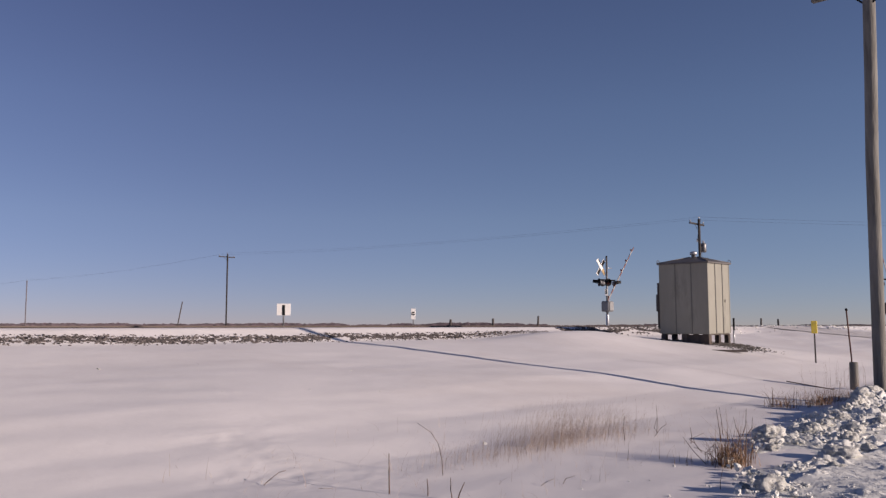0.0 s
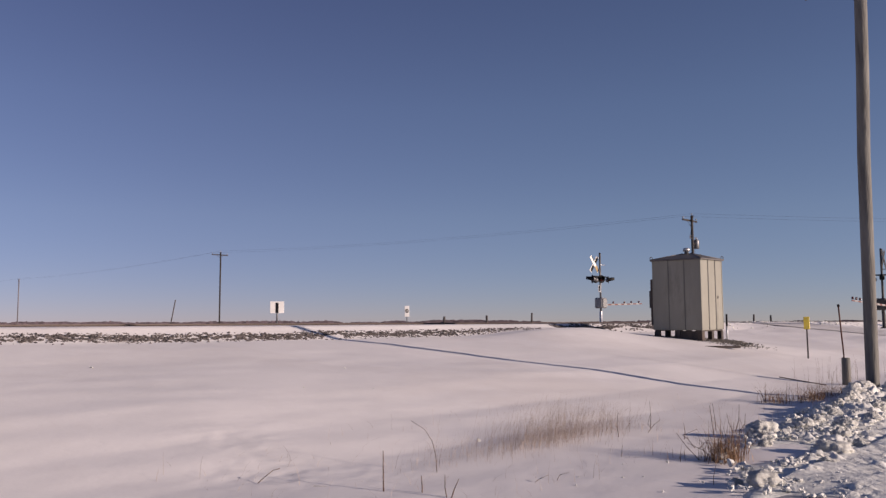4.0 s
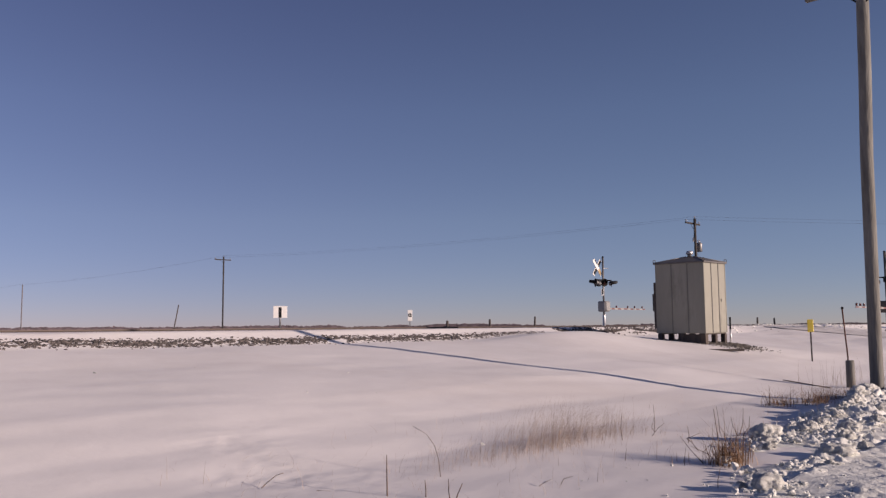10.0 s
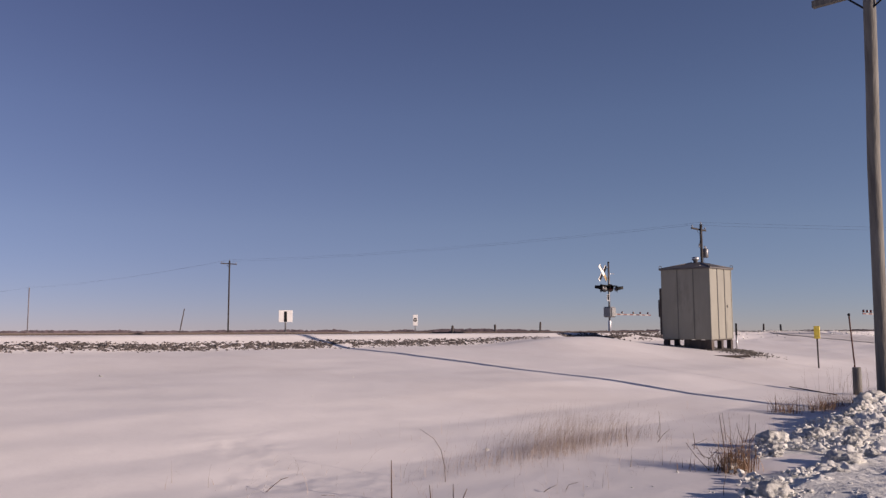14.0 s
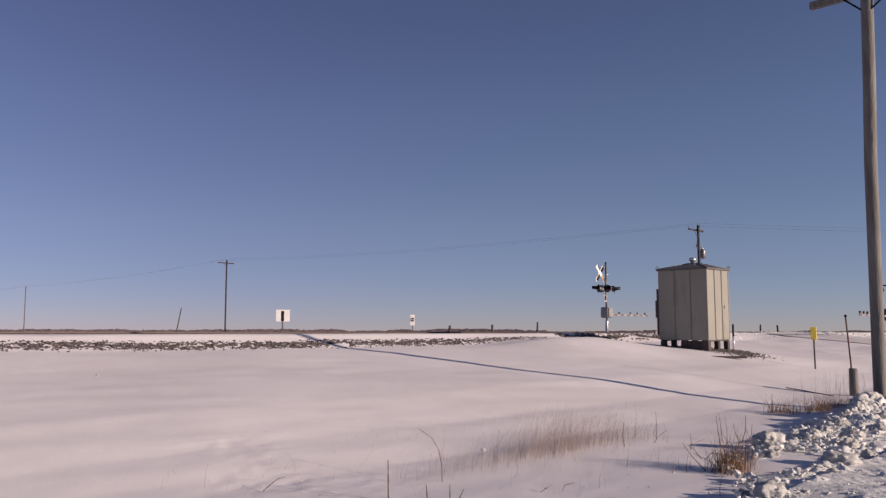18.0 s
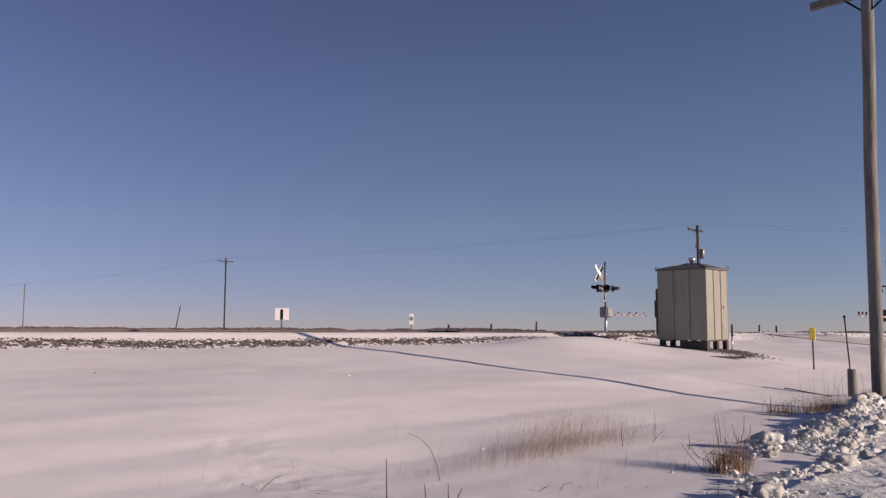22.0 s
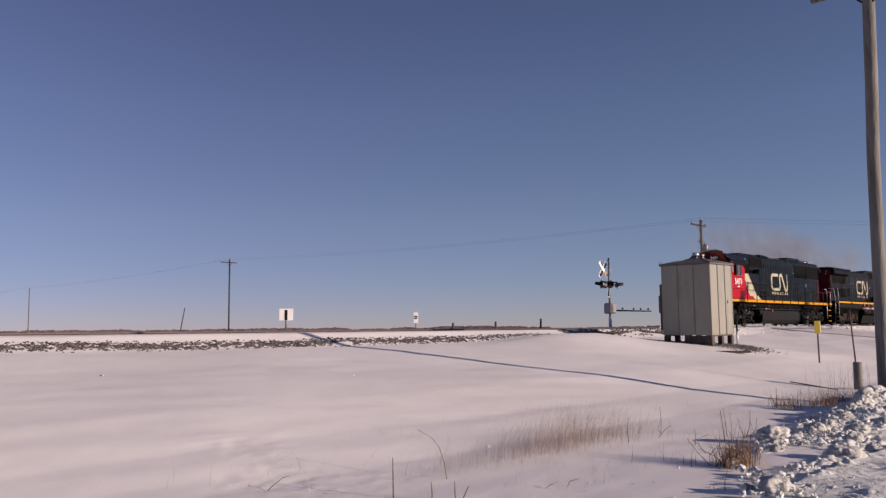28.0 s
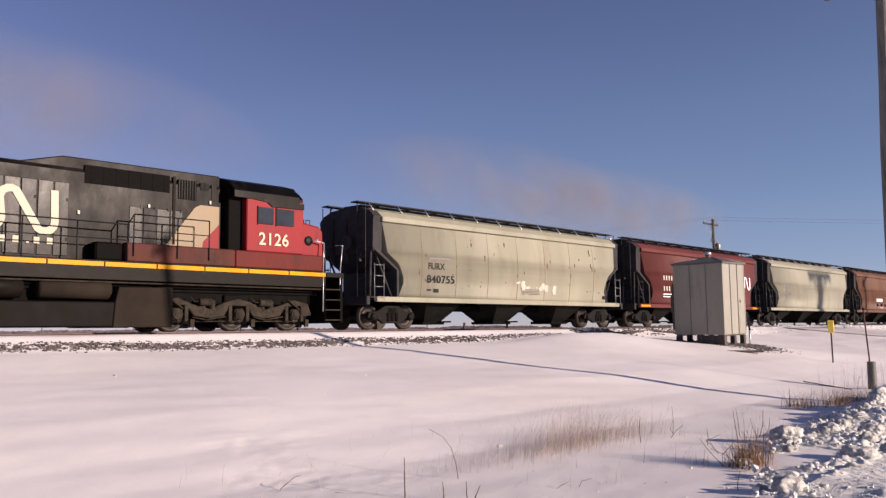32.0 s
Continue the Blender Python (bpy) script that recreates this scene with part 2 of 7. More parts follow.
def part(name, bm, material, parent=None, label="", bevel=0.0, at=None):
    """One mesh object out of a bmesh, under a thing or a part."""
    bmesh.ops.recalc_face_normals(bm, faces=bm.faces)
    if bevel:
        sharp = [e for e in bm.edges if len(e.link_faces) == 2 and e.calc_face_angle(0) > 0.6]
        bmesh.ops.bevel(bm, geom=sharp, offset=bevel, segments=1, affect="EDGES", clamp_overlap=True)
    me = bpy.data.meshes.new(name)
    bm.to_mesh(me)
    bm.free()
    me.materials.append(material)
    ob = new(name, me)
    if at is not None:
        ob.matrix_basis = at
    if parent is not None:
        ob.parent = parent
    if label:
        ob["label"] = label
    return ob


def twin(ob, name, at, parent):
    """Another part on the same mesh."""
    o = new(name, ob.data)
    o.matrix_basis, o.parent = at, parent
    if "label" in ob:
        o["label"] = ob["label"]
    return o


def bx(name, material, parent, x0, x1, y0, y1, z0, z1, bevel=0.012, label=""):
    bm = bmesh.new()
    box(bm, x0, x1, y0, y1, z0, z1)
    return part(name, bm, material, parent, label, bevel)


def rd(name, material, parent, points, r, seg=6, label=""):
    bm = bmesh.new()
    bent(bm, points, r, seg)
    return part(name, bm, material, parent, label)


def pr(name, material, parent, poly, lo, hi, axis="y", bevel=0.0, label=""):
    bm = bmesh.new()
    prism(bm, poly, lo, hi, axis)
    return part(name, bm, material, parent, label, bevel)


def thing(name, label, category, at, group="", kind=""):
    ob = new(name)
    ob.empty_display_size = 0.3
    ob.matrix_basis = at
    return tagged(ob, label, category, group, kind)


def lettering(name, text, size, material, parent, at, label="", squeeze=1.0, bold=0.0):
    cu = bpy.data.curves.new(name, "FONT")
    cu.body, cu.size, cu.extrude, cu.offset, cu.space_character = text, size, 0.004, bold, 1.08
    tmp = new(name + "_tmp", cu)
    me = bpy.data.meshes.new_from_object(tmp.evaluated_get(bpy.context.evaluated_depsgraph_get()))
    bpy.data.objects.remove(tmp)
    bpy.data.curves.remove(cu)
    me.materials.clear()
    me.materials.append(material)
    for v in me.vertices:
        v.co.x *= squeeze
    ob = new(name, me)
    ob.matrix_basis, ob.parent = at, parent
    if label:
        ob["label"] = label
    return ob


# ---------------------------------------------------------------- ground
PROFILE_Y = [-3000, -60, 0, 2.2, 4.3, 7, 8.5, 10.25, 14, 15.6, 16.3, 16.9, 17.06, 17.46, 20.9, 21.6, 24.8, 25.4, 27.5, 30, 34, 60, 3000]
PROFILE_Z = [-1.8, -1.7, -1.5, -1.5, -1.505, -1.42, -1.245, -0.96, -0.56, -0.37, -0.30, -0.14, -0.10, 0.03, 0.03, -0.07, -0.07, 0.0, -0.03,
             -0.4, -0.9, -1.1, -1.2]
ROAD_X = 47.0


def smooth(a, b, v):
    t = np.clip((v - a) / (b - a), 0, 1)
    return t * t * (3 - 2 * t)


def height(x, y):
    """The snow's height at x, y (arrays or numbers)."""
    x, y = np.asarray(x, float), np.asarray(y, float)
    wob = 0.07 * np.sin(x * 0.31 + 0.6) + 0.05 * np.sin(x * 0.83 + 2.1) + 0.03 * np.sin(x * 1.9)
    yy = np.where((y > 13) & (y < 19), y + wob * (1 - np.abs(y - 16.5) / 3.5).clip(0, 1), y)
    z = np.interp(yy, PROFILE_Y, PROFILE_Z)
    # raised pad under the shed
    z = z + 0.17 * np.exp(-(((x - 27.8) / 2.6) ** 2 + ((y - 12.6) / 2.0) ** 2))
    # a drift swept up against the bank beside the shed
    z = z + 0.31 * np.exp(-((y - 15.2) / np.where(y < 15.2, 2.2, 1.1)) ** 2) * smooth(17.0, 23.0, x) * (1 - smooth(23.8, 27.6, x))
    # the crossing road climbs to the rails
    side = smooth(38.5, 42.5, x) * (1 - smooth(53, 57, x))
    ramp = np.interp(y, [-60, -5, 4, 12, 18, 29, 36, 60], [-1.5, -1.45, -1.1, -0.55, 0.03, 0.03, -0.3, -0.9])
    ramp = np.where((y > 21.3) & (y < 25.1), -0.03, ramp)
    z = z + side * np.maximum(0, ramp - z)
    # windrow along the near road
    mid = np.interp(x, [6, 7.5, 9, 10, 11, 13, 16, 30], [2.9, 3.0, 3.45, 3.95, 4.2, 4.45, 4.65, 4.8])
    tall = np.interp(x, [5.5, 8, 9.4, 10.5, 12.4, 14.5, 17, 30], [0.0, 0.02, 0.03, 0.05, 0.10, 0.19, 0.36, 0.42])
    wide = np.where(y > mid, 0.42, 0.95)
    z = z + tall * np.exp(-((y - mid) / wide) ** 2) * (0.88 + 0.10 * np.sin(x * 1.3 + 0.4) + 0.08 * np.sin(x * 3.1))
    # drifts
    near = np.exp(-np.maximum(0, np.hypot(x - 10, y - 9) - 22) / 12)
    keep = 1 - smooth(16.2, 17.2, y) * (1 - smooth(28, 32, y))
    z = z + keep * near * (0.014 * np.sin(0.5 * x + 1.3 * y) * np.sin(0.37 * y - 0.2 * x) + 0.008 * np.sin(1.1 * x - 0.7 * y + 1))
    return z


def axis_lines(lo, hi, step, fine_lo, fine_hi, fine, grow, end):
    """Grid lines, closest together between fine_lo and fine_hi, wider and wider out to the horizon."""
    mid = list(np.arange(lo, fine_lo, step)) + list(np.arange(fine_lo, fine_hi, fine)) + list(np.arange(fine_hi, hi + 1e-6, step))
    s, v = step, hi
    while v < end:
        s *= grow
        v += s
        mid.append(v)
    s, v = step, lo
    while v > -end:
        s *= grow
        v -= s
        mid.insert(0, v)
    return np.array(mid)


def make_ground():
    gx, gy = axis_lines(-14, 56, 0.22, 3.0, 11.0, 0.07, 1.13, 4200), axis_lines(1.0, 32, 0.13, 4.2, 9.0, 0.07, 1.14, 4200)
    xx, yy = np.meshgrid(gx, gy)
    zz = height(xx, yy)
    near = np.exp(-np.maximum(0, np.hypot(xx - 8, yy - 8) - 8) / 9)
    rough = np.zeros_like(zz)
    for j in range(xx.shape[0]):
        if not (0 < gy[j] < 30):
            continue
        for i in range(xx.shape[1]):
            if -14 < gx[i] < 56:
                x, y = gx[i], gy[j]
                n = noise.noise((x * 0.55 + y * 0.2, y * 1.7, 3.0)) * 0.008 + noise.noise((x * 2.1, y * 3.4, 8.0)) * 0.003
                # broken wind crust and trodden hollows in a few low patches
                crust = 0.4 * math.exp(-((x - 5.95) / 0.75) ** 2 - ((y - 6.45) / 0.55) ** 2) + 0.95 * math.exp(-((x - 5.05) / 0.55) ** 2 - ((y - 7.05) / 0.55) ** 2)
                crust += 0.6 * math.exp(-((x - 5.6) / 0.5) ** 2 - ((y - 8.35) / 0.7) ** 2) + 0.5 * math.exp(-((x - 6.7) / 0.7) ** 2 - ((y - 10.7) / 0.35) ** 2) + 0.3 * math.exp(-((x - 8.0) / 0.9) ** 2 - ((y - 5.2) / 0.3) ** 2)
                crust += 0.3 * math.exp(-((x - 7.2) / 1.3) ** 2 - ((y - 9.3) / 0.5) ** 2)
                if crust > 0.02:
                    n += crust * (noise.noise((x * 7.5, y * 8.5, 7.0)) * 0.014 + abs(noise.noise((x * 4.6, y * 5.2, 5.0))) * 0.018 + noise.noise((x * 13, y * 14, 2.0)) * 0.009 - 0.008)
                if x > 36 and 10 < y < 22:
                    n += noise.noise((x * 1.2, y * 1.2, 5.0)) * 0.07
                rough[j, i] = n * (0.35 + near[j, i])
    zz = zz + rough
    verts = np.stack([xx, yy, zz], -1).reshape(-1, 3)
    w = len(gx)
    idx = np.arange(len(verts)).reshape(len(gy), w)
    faces = np.stack([idx[:-1, :-1], idx[:-1, 1:], idx[1:, 1:], idx[1:, :-1]], -1).reshape(-1, 4)
    me = bpy.data.meshes.new("ground")
    me.from_pydata(verts.tolist(), [], faces.tolist())
    me.materials.append(SNOW)
    for p in me.polygons:
        p.use_smooth = True
    tagged(new("ground", me), "wind-packed snow field rising gently to the railway bank", "snow field", kind="structure")


make_ground()


def gz(x, y):
    return float(height(x, y))


def scatter_lumps(name, spots, material, label, category, flat=0.7, seed=3, detail=1):
    """Many small uneven stones or lumps in one mesh of kind stuff. spots: x, y, z, size."""
    rnd = random.Random(seed)
    forms = []
    for k in range(6):
        bm = bmesh.new()
        bmesh.ops.create_icosphere(bm, subdivisions=detail, radius=1.0)
        off = Vector((k * 3.1, k * 1.7, k))
        vs = [v.co * ((0.7 + 0.6 * rnd.random()) if detail == 1 else 1 + 0.7 * noise.noise(v.co * 1.3 + off) + 0.35 * noise.noise(v.co * 3 + off)) for v in bm.verts]
        forms.append((np.array(vs), [[v.index for v in f.verts] for f in bm.faces]))
        bm.free()
    verts, faces = [], []
    for x, y, z, s in spots:
        form, tris = forms[rnd.randrange(6)]
        a = rnd.random() * math.tau
        sx, sy, sz = s * (0.7 + 0.7 * rnd.random()), s * (0.7 + 0.7 * rnd.random()), s * flat * (0.7 + 0.6 * rnd.random())
        c, d = math.cos(a), math.sin(a)
        p = form * (sx, sy, sz)
        p = np.stack([p[:, 0] * c - p[:, 1] * d + x, p[:, 0] * d + p[:, 1] * c + y, p[:, 2] + z], 1)
        k = len(verts)
        verts.extend(p.tolist())
        faces.extend([[i + k for i in t] for t in tris])
    me = bpy.data.meshes.new(name)
    me.from_pydata(verts, [], faces)
    me.materials.append(material)
    return tagged(new(name, me), label, category, kind="stuff")


# ---------------------------------------------------------------- railway track
TRACK_Y, GAUGE, RAIL_Z = 23.2, 1.435, 0.085


def make_track():
    tr = thing("railway_track", "single railway track with rusty rails on snowy ballast", "railway track", pose(0, TRACK_Y, RAIL_Z), kind="structure")
    head = [(-0.036, 0), (0.036, 0), (0.036, -0.035), (0.009, -0.05), (0.009, -0.13), (0.07, -0.15), (0.07, -0.165),
            (-0.07, -0.165), (-0.07, -0.15), (-0.009, -0.13), (-0.009, -0.05), (-0.036, -0.035)]
    for sgn in (-1, 1):
        bm = bmesh.new()
        prism(bm, [(p[0] + sgn * (GAUGE / 2 + 0.036), p[1]) for p in head], -300, 900, "x")
        part("rail", bm, RAIL_M, tr)
    bm = bmesh.new()
    box(bm, -0.115, 0.115, -1.3, 1.3, -0.36, -0.166)
    tie = part("tie", bm, TIE_M, tr, bevel=0.01, at=pose(-20, 0, 0))
    for k in range(1, 200):
        twin(tie, "tie", pose(-20 + 0.53 * k + random.uniform(-0.02, 0.02), random.uniform(-0.04, 0.04), 0, 0, 0, random.uniform(-1, 1)), tr)
    bm = bmesh.new()
    for k in range(700):
        x = -20 + 0.53 * (200 + k)
        box(bm, x - 0.115, x + 0.115, -1.3, 1.3, -0.36, -0.166)
    far = part("far_ties", bm, TIE_M, tr)
    tagged(far, kind="stuff")
    bm = bmesh.new()
    prism(bm, [(-2.35, -0.5), (-1.75, -0.175), (1.75, -0.175), (2.35, -0.5)], -300, 900, "x")
    part("ballast_bed", bm, BALLAST, tr, "dark ballast bed with blown snow")
    for k in range(24):
        x = -11 + 11.9 * k
        for sgn in (-1, 1):
            bm = bmesh.new()
            box(bm, x - 0.45, x + 0.45, sgn * 0.76 - 0.03, sgn * 0.76 + 0.03, -0.135, -0.06)
            part("joint_bar", bm, RAIL_M, tr)


make_track()


def ballast_spots():
    rnd, out = random.Random(11), []
    for _ in range(52000):
        x = rnd.uniform(-12, 36)
        y = rnd.gauss(16.66, 0.16 if x > 7 else 0.2)
        if x > 17.5 and rnd.random() < (x - 17.5) / 6:
            continue
        if noise.noise((x * 0.9, y * 2.5, 4.0)) < -0.5 or noise.noise((x * 6, y * 8, 4.0)) < -0.16 or y > 17.05 or y < 16.15:
            continue
        out.append((x, y, gz(x, y) + rnd.uniform(-0.03, 0.012), abs(rnd.gauss(0.010, 0.008)) + 0.009))
    for _ in range(2800):
        x, y = rnd.uniform(24.5, 35), rnd.gauss(16.95, 0.2)
        if noise.noise((x * 0.8, y * 2.0, 6.0)) > -0.15:
            out.append((x, y, gz(x, y) + rnd.uniform(-0.02, 0.02), abs(rnd.gauss(0.015, 0.012)) + 0.012))
    for _ in range(5200):
        x, y = rnd.uniform(25.5, 37.5), rnd.uniform(17.1, 20.9)
        if noise.noise((x * 0.7, y * 0.5, 8.0)) < -0.02:
            out.append((x, y, gz(x, y) + rnd.uniform(-0.01, 0.01), rnd.uniform(0.014, 0.034)))
    for _ in range(7000):
        x, y = rnd.uniform(-15, 110), TRACK_Y + rnd.choice((-1, 1)) * rnd.uniform(0.9, 2.0)
        out.append((x, y, RAIL_Z - 0.175 - max(0, abs(y - TRACK_Y) - 1.75) * 0.5, rnd.uniform(0.025, 0.05)))
    return out


scatter_lumps("ballast_stones", ballast_spots(), STONE, "grey-brown crushed ballast stones half buried in snow", "ballast", 0.75)


def make_roads():
    """The level crossing's planking and the dirty snow-packed road over it."""
    cr = thing("crossing_panel", "dark timber level crossing panels between the rails", "level crossing", pose(ROAD_X, TRACK_Y, RAIL_Z), kind="structure")
    for y0, y1 in ((-2.2, -0.83), (-0.62, 0.62), (0.83, 2.2)):
        for k in range(4):
            bx("panel", TIE_M, cr, -4.4 + 2.2 * k + 0.01, -2.2 + 2.2 * k - 0.01, y0, y1, -0.14, -0.012, 0.015)
    gy = np.arange(-60, 80, 0.8)
    gx = np.linspace(-3.6, 3.6, 13)
    verts, faces = [], []
    for j, y in enumerate(gy):
        for i, x in enumerate(gx):
            lift = 0.03 + 0.012 * noise.noise((x * 1.3, y * 0.8, 6.0))
            if TRACK_Y - 2.3 < y < TRACK_Y + 2.3:
                lift = -0.25
            verts.append((ROAD_X + x + 0.3 * noise.noise((y * 0.3, i * 0.01, 2.0)), y, gz(ROAD_X + x, y) + lift))
    w = len(gx)
    for j in range(len(gy) - 1):
        for i in range(w - 1):
            k = j * w + i
            faces.append((k, k + 1, k + 1 + w, k + w))
    me = bpy.data.meshes.new("road")
    me.from_pydata(verts, [], faces)
    me.materials.append(ROAD_M)
    tagged(new("road", me), "gravel road with packed dirty snow over the crossing", "road", kind="structure")


make_roads()


DIRTY = surface("dirty_packed_snow", (0.34, 0.325, 0.315), (0.66, 0.645, 0.64), 1.6, 0.8, bump=0.5, fine=14, stain=(0.20, 0.175, 0.15), stain_scale=2.4, stain_from=0.57)


def near_road():
    """The plowed road on which the camera stands, dirty packed snow."""
    gx, gy = np.arange(-40, 60, 0.3), np.arange(-7.5, 3.6, 0.22)
    verts, faces = [], []
    for y in gy:
        for x in gx:
            n = 0.02 * noise.noise((x * 1.1, y * 2.2, 3.3)) + 0.03 * max(0.0, noise.noise((x * 4, y * 4, 6.3))) * (1 if 0.5 < y else 0.3)
            edge = 0.05 * smooth(2.6, 3.5, y + 0.35 * noise.noise((x * 0.9, 2.0, 1.0)))
            verts.append((x, y, gz(x, y) + 0.035 + n - 2.2 * float(edge)))
    w = len(gx)
    for j in range(len(gy) - 1):
        for i in range(w - 1):
            k = j * w + i
            faces.append((k, k + 1, k + 1 + w, k + w))
    me = bpy.data.meshes.new("near_road")
    me.from_pydata(verts, [], faces)
    me.materials.append(DIRTY)
    for p in me.polygons:
        p.use_smooth = True
    tagged(new("near_road", me), "plowed road of dirty packed snow along the track", "road", kind="structure")


near_road()
# ---------------------------------------------------------------- signal shed
def make_shed():
    w, d, z0, z1 = 1.66, 1.76, 0.33, 2.74
    ob = thing("signal_shed", "weathered galvanised railway signal shed on timber piers", "shed", pose(26.58, 12.49, -0.53, 0.3, -0.9, 0))
    bx("core", SHED_M, ob, 0.02, w - 0.02, 0.02, d - 0.02, z0, z1, 0)
    for face in range(4):
        length = w if face % 2 == 0 else d
        n = 3
        for k in range(n):
            gap = 0.016 if face == 3 else 0.024
            a, b = length * k / n + gap, length * (k + 1) / n - gap
            if face == 0:
                v = (a, b, -0.012, 0.03)
            elif face == 1:
                v = (w - 0.03, w + 0.012, a, b)
            elif face == 2:
                v = (a, b, d - 0.03, d + 0.012)
            else:
                v = (-0.012, 0.03, a, b)
            bx("wall_panel", SHED_M, ob, *v, z0 + 0.01, z1, 0.01)
            if k:
                p = length * k / n
                if face == 0:
                    v = (p - 0.024, p + 0.024, -0.022, 0.02)
                elif face == 1:
                    v = (w - 0.02, w + 0.004, p - 0.02, p + 0.02)
                elif face == 2:
                    v = (p - 0.02, p + 0.02, d - 0.02, d + 0.004)
                else:
                    v = (-0.009, 0.02, p - 0.016, p + 0.016)
                # shaded side gets paler seams, its weak contrast put into the colour
                bx("seam", SHADE_SEAM if face == 3 else SHED_DARK, ob, *v, z0 + 0.02, z1 - 0.01, 0)
    for x in (0, w):
        for y in (0, d):
            bx("corner_post", SHED_M, ob, x - 0.02, x + 0.02, y - 0.02, y + 0.02, z0, z1, 0.006)
    # hipped roof with an eave lip
    bm = bmesh.new()
    o, top, pk = 0.07, z1 + 0.035, z1 + 0.26
    e = [bm.verts.new(p) for p in ((-o, -o, top), (w + o, -o, top), (w + o, d + o, top), (-o, d + o, top))]
    lo = [bm.verts.new((v.co.x, v.co.y, z1 - 0.02)) for v in e]
    r = [bm.verts.new((w / 2, d / 2 - 0.15, pk)), bm.verts.new((w / 2, d / 2 + 0.15, pk))]
    bm.faces.new((e[0], e[1], r[0]))
    bm.faces.new((e[1], e[2], r[1], r[0]))
    bm.faces.new((e[2], e[3], r[1]))
    bm.faces.new((e[3], e[0], r[0], r[1]))
    for k in range(4):
        bm.faces.new((lo[k], lo[(k + 1) % 4], e[(k + 1) % 4], e[k]))
    bm.faces.new(lo[::-1])
    part("roof", bm, SHED_ROOF, ob, "dull grey hipped sheet-steel roof", 0.008)
    for a, b in (((-o, -o, top), (w / 2, d / 2 - 0.15, pk)), ((w + o, -o, top), (w / 2, d / 2 - 0.15, pk)),
                 ((w + o, d + o, top), (w / 2, d / 2 + 0.15, pk)), ((-o, d + o, top), (w / 2, d / 2 + 0.15, pk))):
        rd("roof_hip", SHED_ROOF, ob, (a, b), 0.016)
    bm = bmesh.new()
    lathe(bm, (w / 2, d / 2, pk - 0.03), [(0.075, 0), (0.075, 0.10), (0.125, 0.11), (0.125, 0.19), (0.08, 0.22), (0.01, 0.23)], 14)
    part("roof_vent", bm, GALV, ob, "round galvanised roof vent")
    for x, y in ((-0.03, -0.03), (w + 0.03, -0.03), (-0.03, d + 0.03), (w + 0.03, d + 0.03)):
        pts = [(x + 0.045 * math.cos(a) * 0.7, y - 0.045 * math.cos(a) * 0.7, top + 0.055 + 0.05 * math.sin(a)) for a in np.linspace(0, math.tau, 11)]
        rd("lifting_eye", SHED_DARK, ob, pts, 0.011)
    # meter board on the side away from the sun
    bx("meter_board", CREOSOTE, ob, 0.03, 0.5, d + 0.03, d + 0.13, 0.5, 2.1, 0.01)
    bx("meter_box", SHED_DARK, ob, 0.1, 0.4, d + 0.13, d + 0.22, 1.1, 1.7, 0.01)
    bx("door_handle", SHED_ROOF, ob, w * 0.75, w * 0.75 + 0.04, -0.04, -0.012, 1.40, 1.5, 0.006)
    bx("base_beam", CREOSOTE, ob, 0.0, w, 0.02, 0.16, z0 - 0.04, z0, 0.008)
    bx("base_beam", CREOSOTE, ob, 0.0, w, d - 0.16, d - 0.02, z0 - 0.04, z0, 0.008)
    bx("base_panel", CREOSOTE, ob, 0.04, 0.12, 0.17, 0.95, -0.25, z0 - 0.02, 0.01)
    for x in (0.0, w * 0.5 - 0.07, w - 0.15):
        for y in (0.0, d * 0.5 - 0.08, d - 0.16):
            grey = x == 0.0 and y == 0.0
            bx("pier", TIE_M if grey else CREOSOTE, ob, x, x + (0.16 if x else 0.2), y, y + 0.16, -0.5, z0 - 0.04 if y in (0.0, d - 0.16) else z0, 0.01)
    return ob


make_shed()

rnd = random.Random(5)
spots = []
for _ in range(1500):
    x, y = rnd.gauss(27.75, 0.5), rnd.gauss(12.05, 0.45)
    spots.append((x, y, gz(x, y) + rnd.uniform(-0.02, 0.03), rnd.uniform(0.01, 0.034)))
for _ in range(500):
    x, y = rnd.uniform(26.4, 28.3), rnd.uniform(12.4, 14.4)
    spots.append((x, y, gz(x, y) + rnd.uniform(-0.02, 0.03), rnd.uniform(0.012, 0.04)))
for _ in range(900):
    x, y = rnd.uniform(37, 62), rnd.gauss(19.0, 1.2)
    if noise.noise((x * 0.35, y * 0.5, 3.0)) > 0.02:
        spots.append((x, y, gz(x, y), rnd.uniform(0.015, 0.05)))
scatter_lumps("gravel_patch", spots, GRAVEL, "dark gravel and clods laid bare beside the shed", "gravel", 0.6, 8)


ob = thing("board", "weathered dark board lying on the snow by the shed", "board", pose(25.9, 11.5, gz(25.9, 11.5) + 0.015, 0, 0, -55))
bx("plank", CREOSOTE, ob, -0.55, 0.55, -0.08, 0.08, -0.02, 0.05, 0.006)


# ---------------------------------------------------------------- crossing signals
LENS = surface("dark_red_lens", (0.05, 0.004, 0.003), (0.08, 0.008, 0.006), 6, 0.25, bump=0)
ARM_RED = surface("faded_arm_red", (0.11, 0.045, 0.04), (0.17, 0.07, 0.06), 6, 0.6, bump=0.05)
ARM_WHITE = surface("faded_arm_white", (0.22, 0.205, 0.195), (0.33, 0.31, 0.295), 6, 0.6, bump=0.05, stain=(0.2, 0.18, 0.16), stain_scale=3)
ARM_TURN = [(0, 47.3), (0.5, 45), (1, 41), (1.5, 33.5), (2, 26.2), (2.5, 18.6), (3, 9.6), (3.5, 4.8), (4.2, 0.8), (4.8, 0), (32, 0)]
ARMS = []
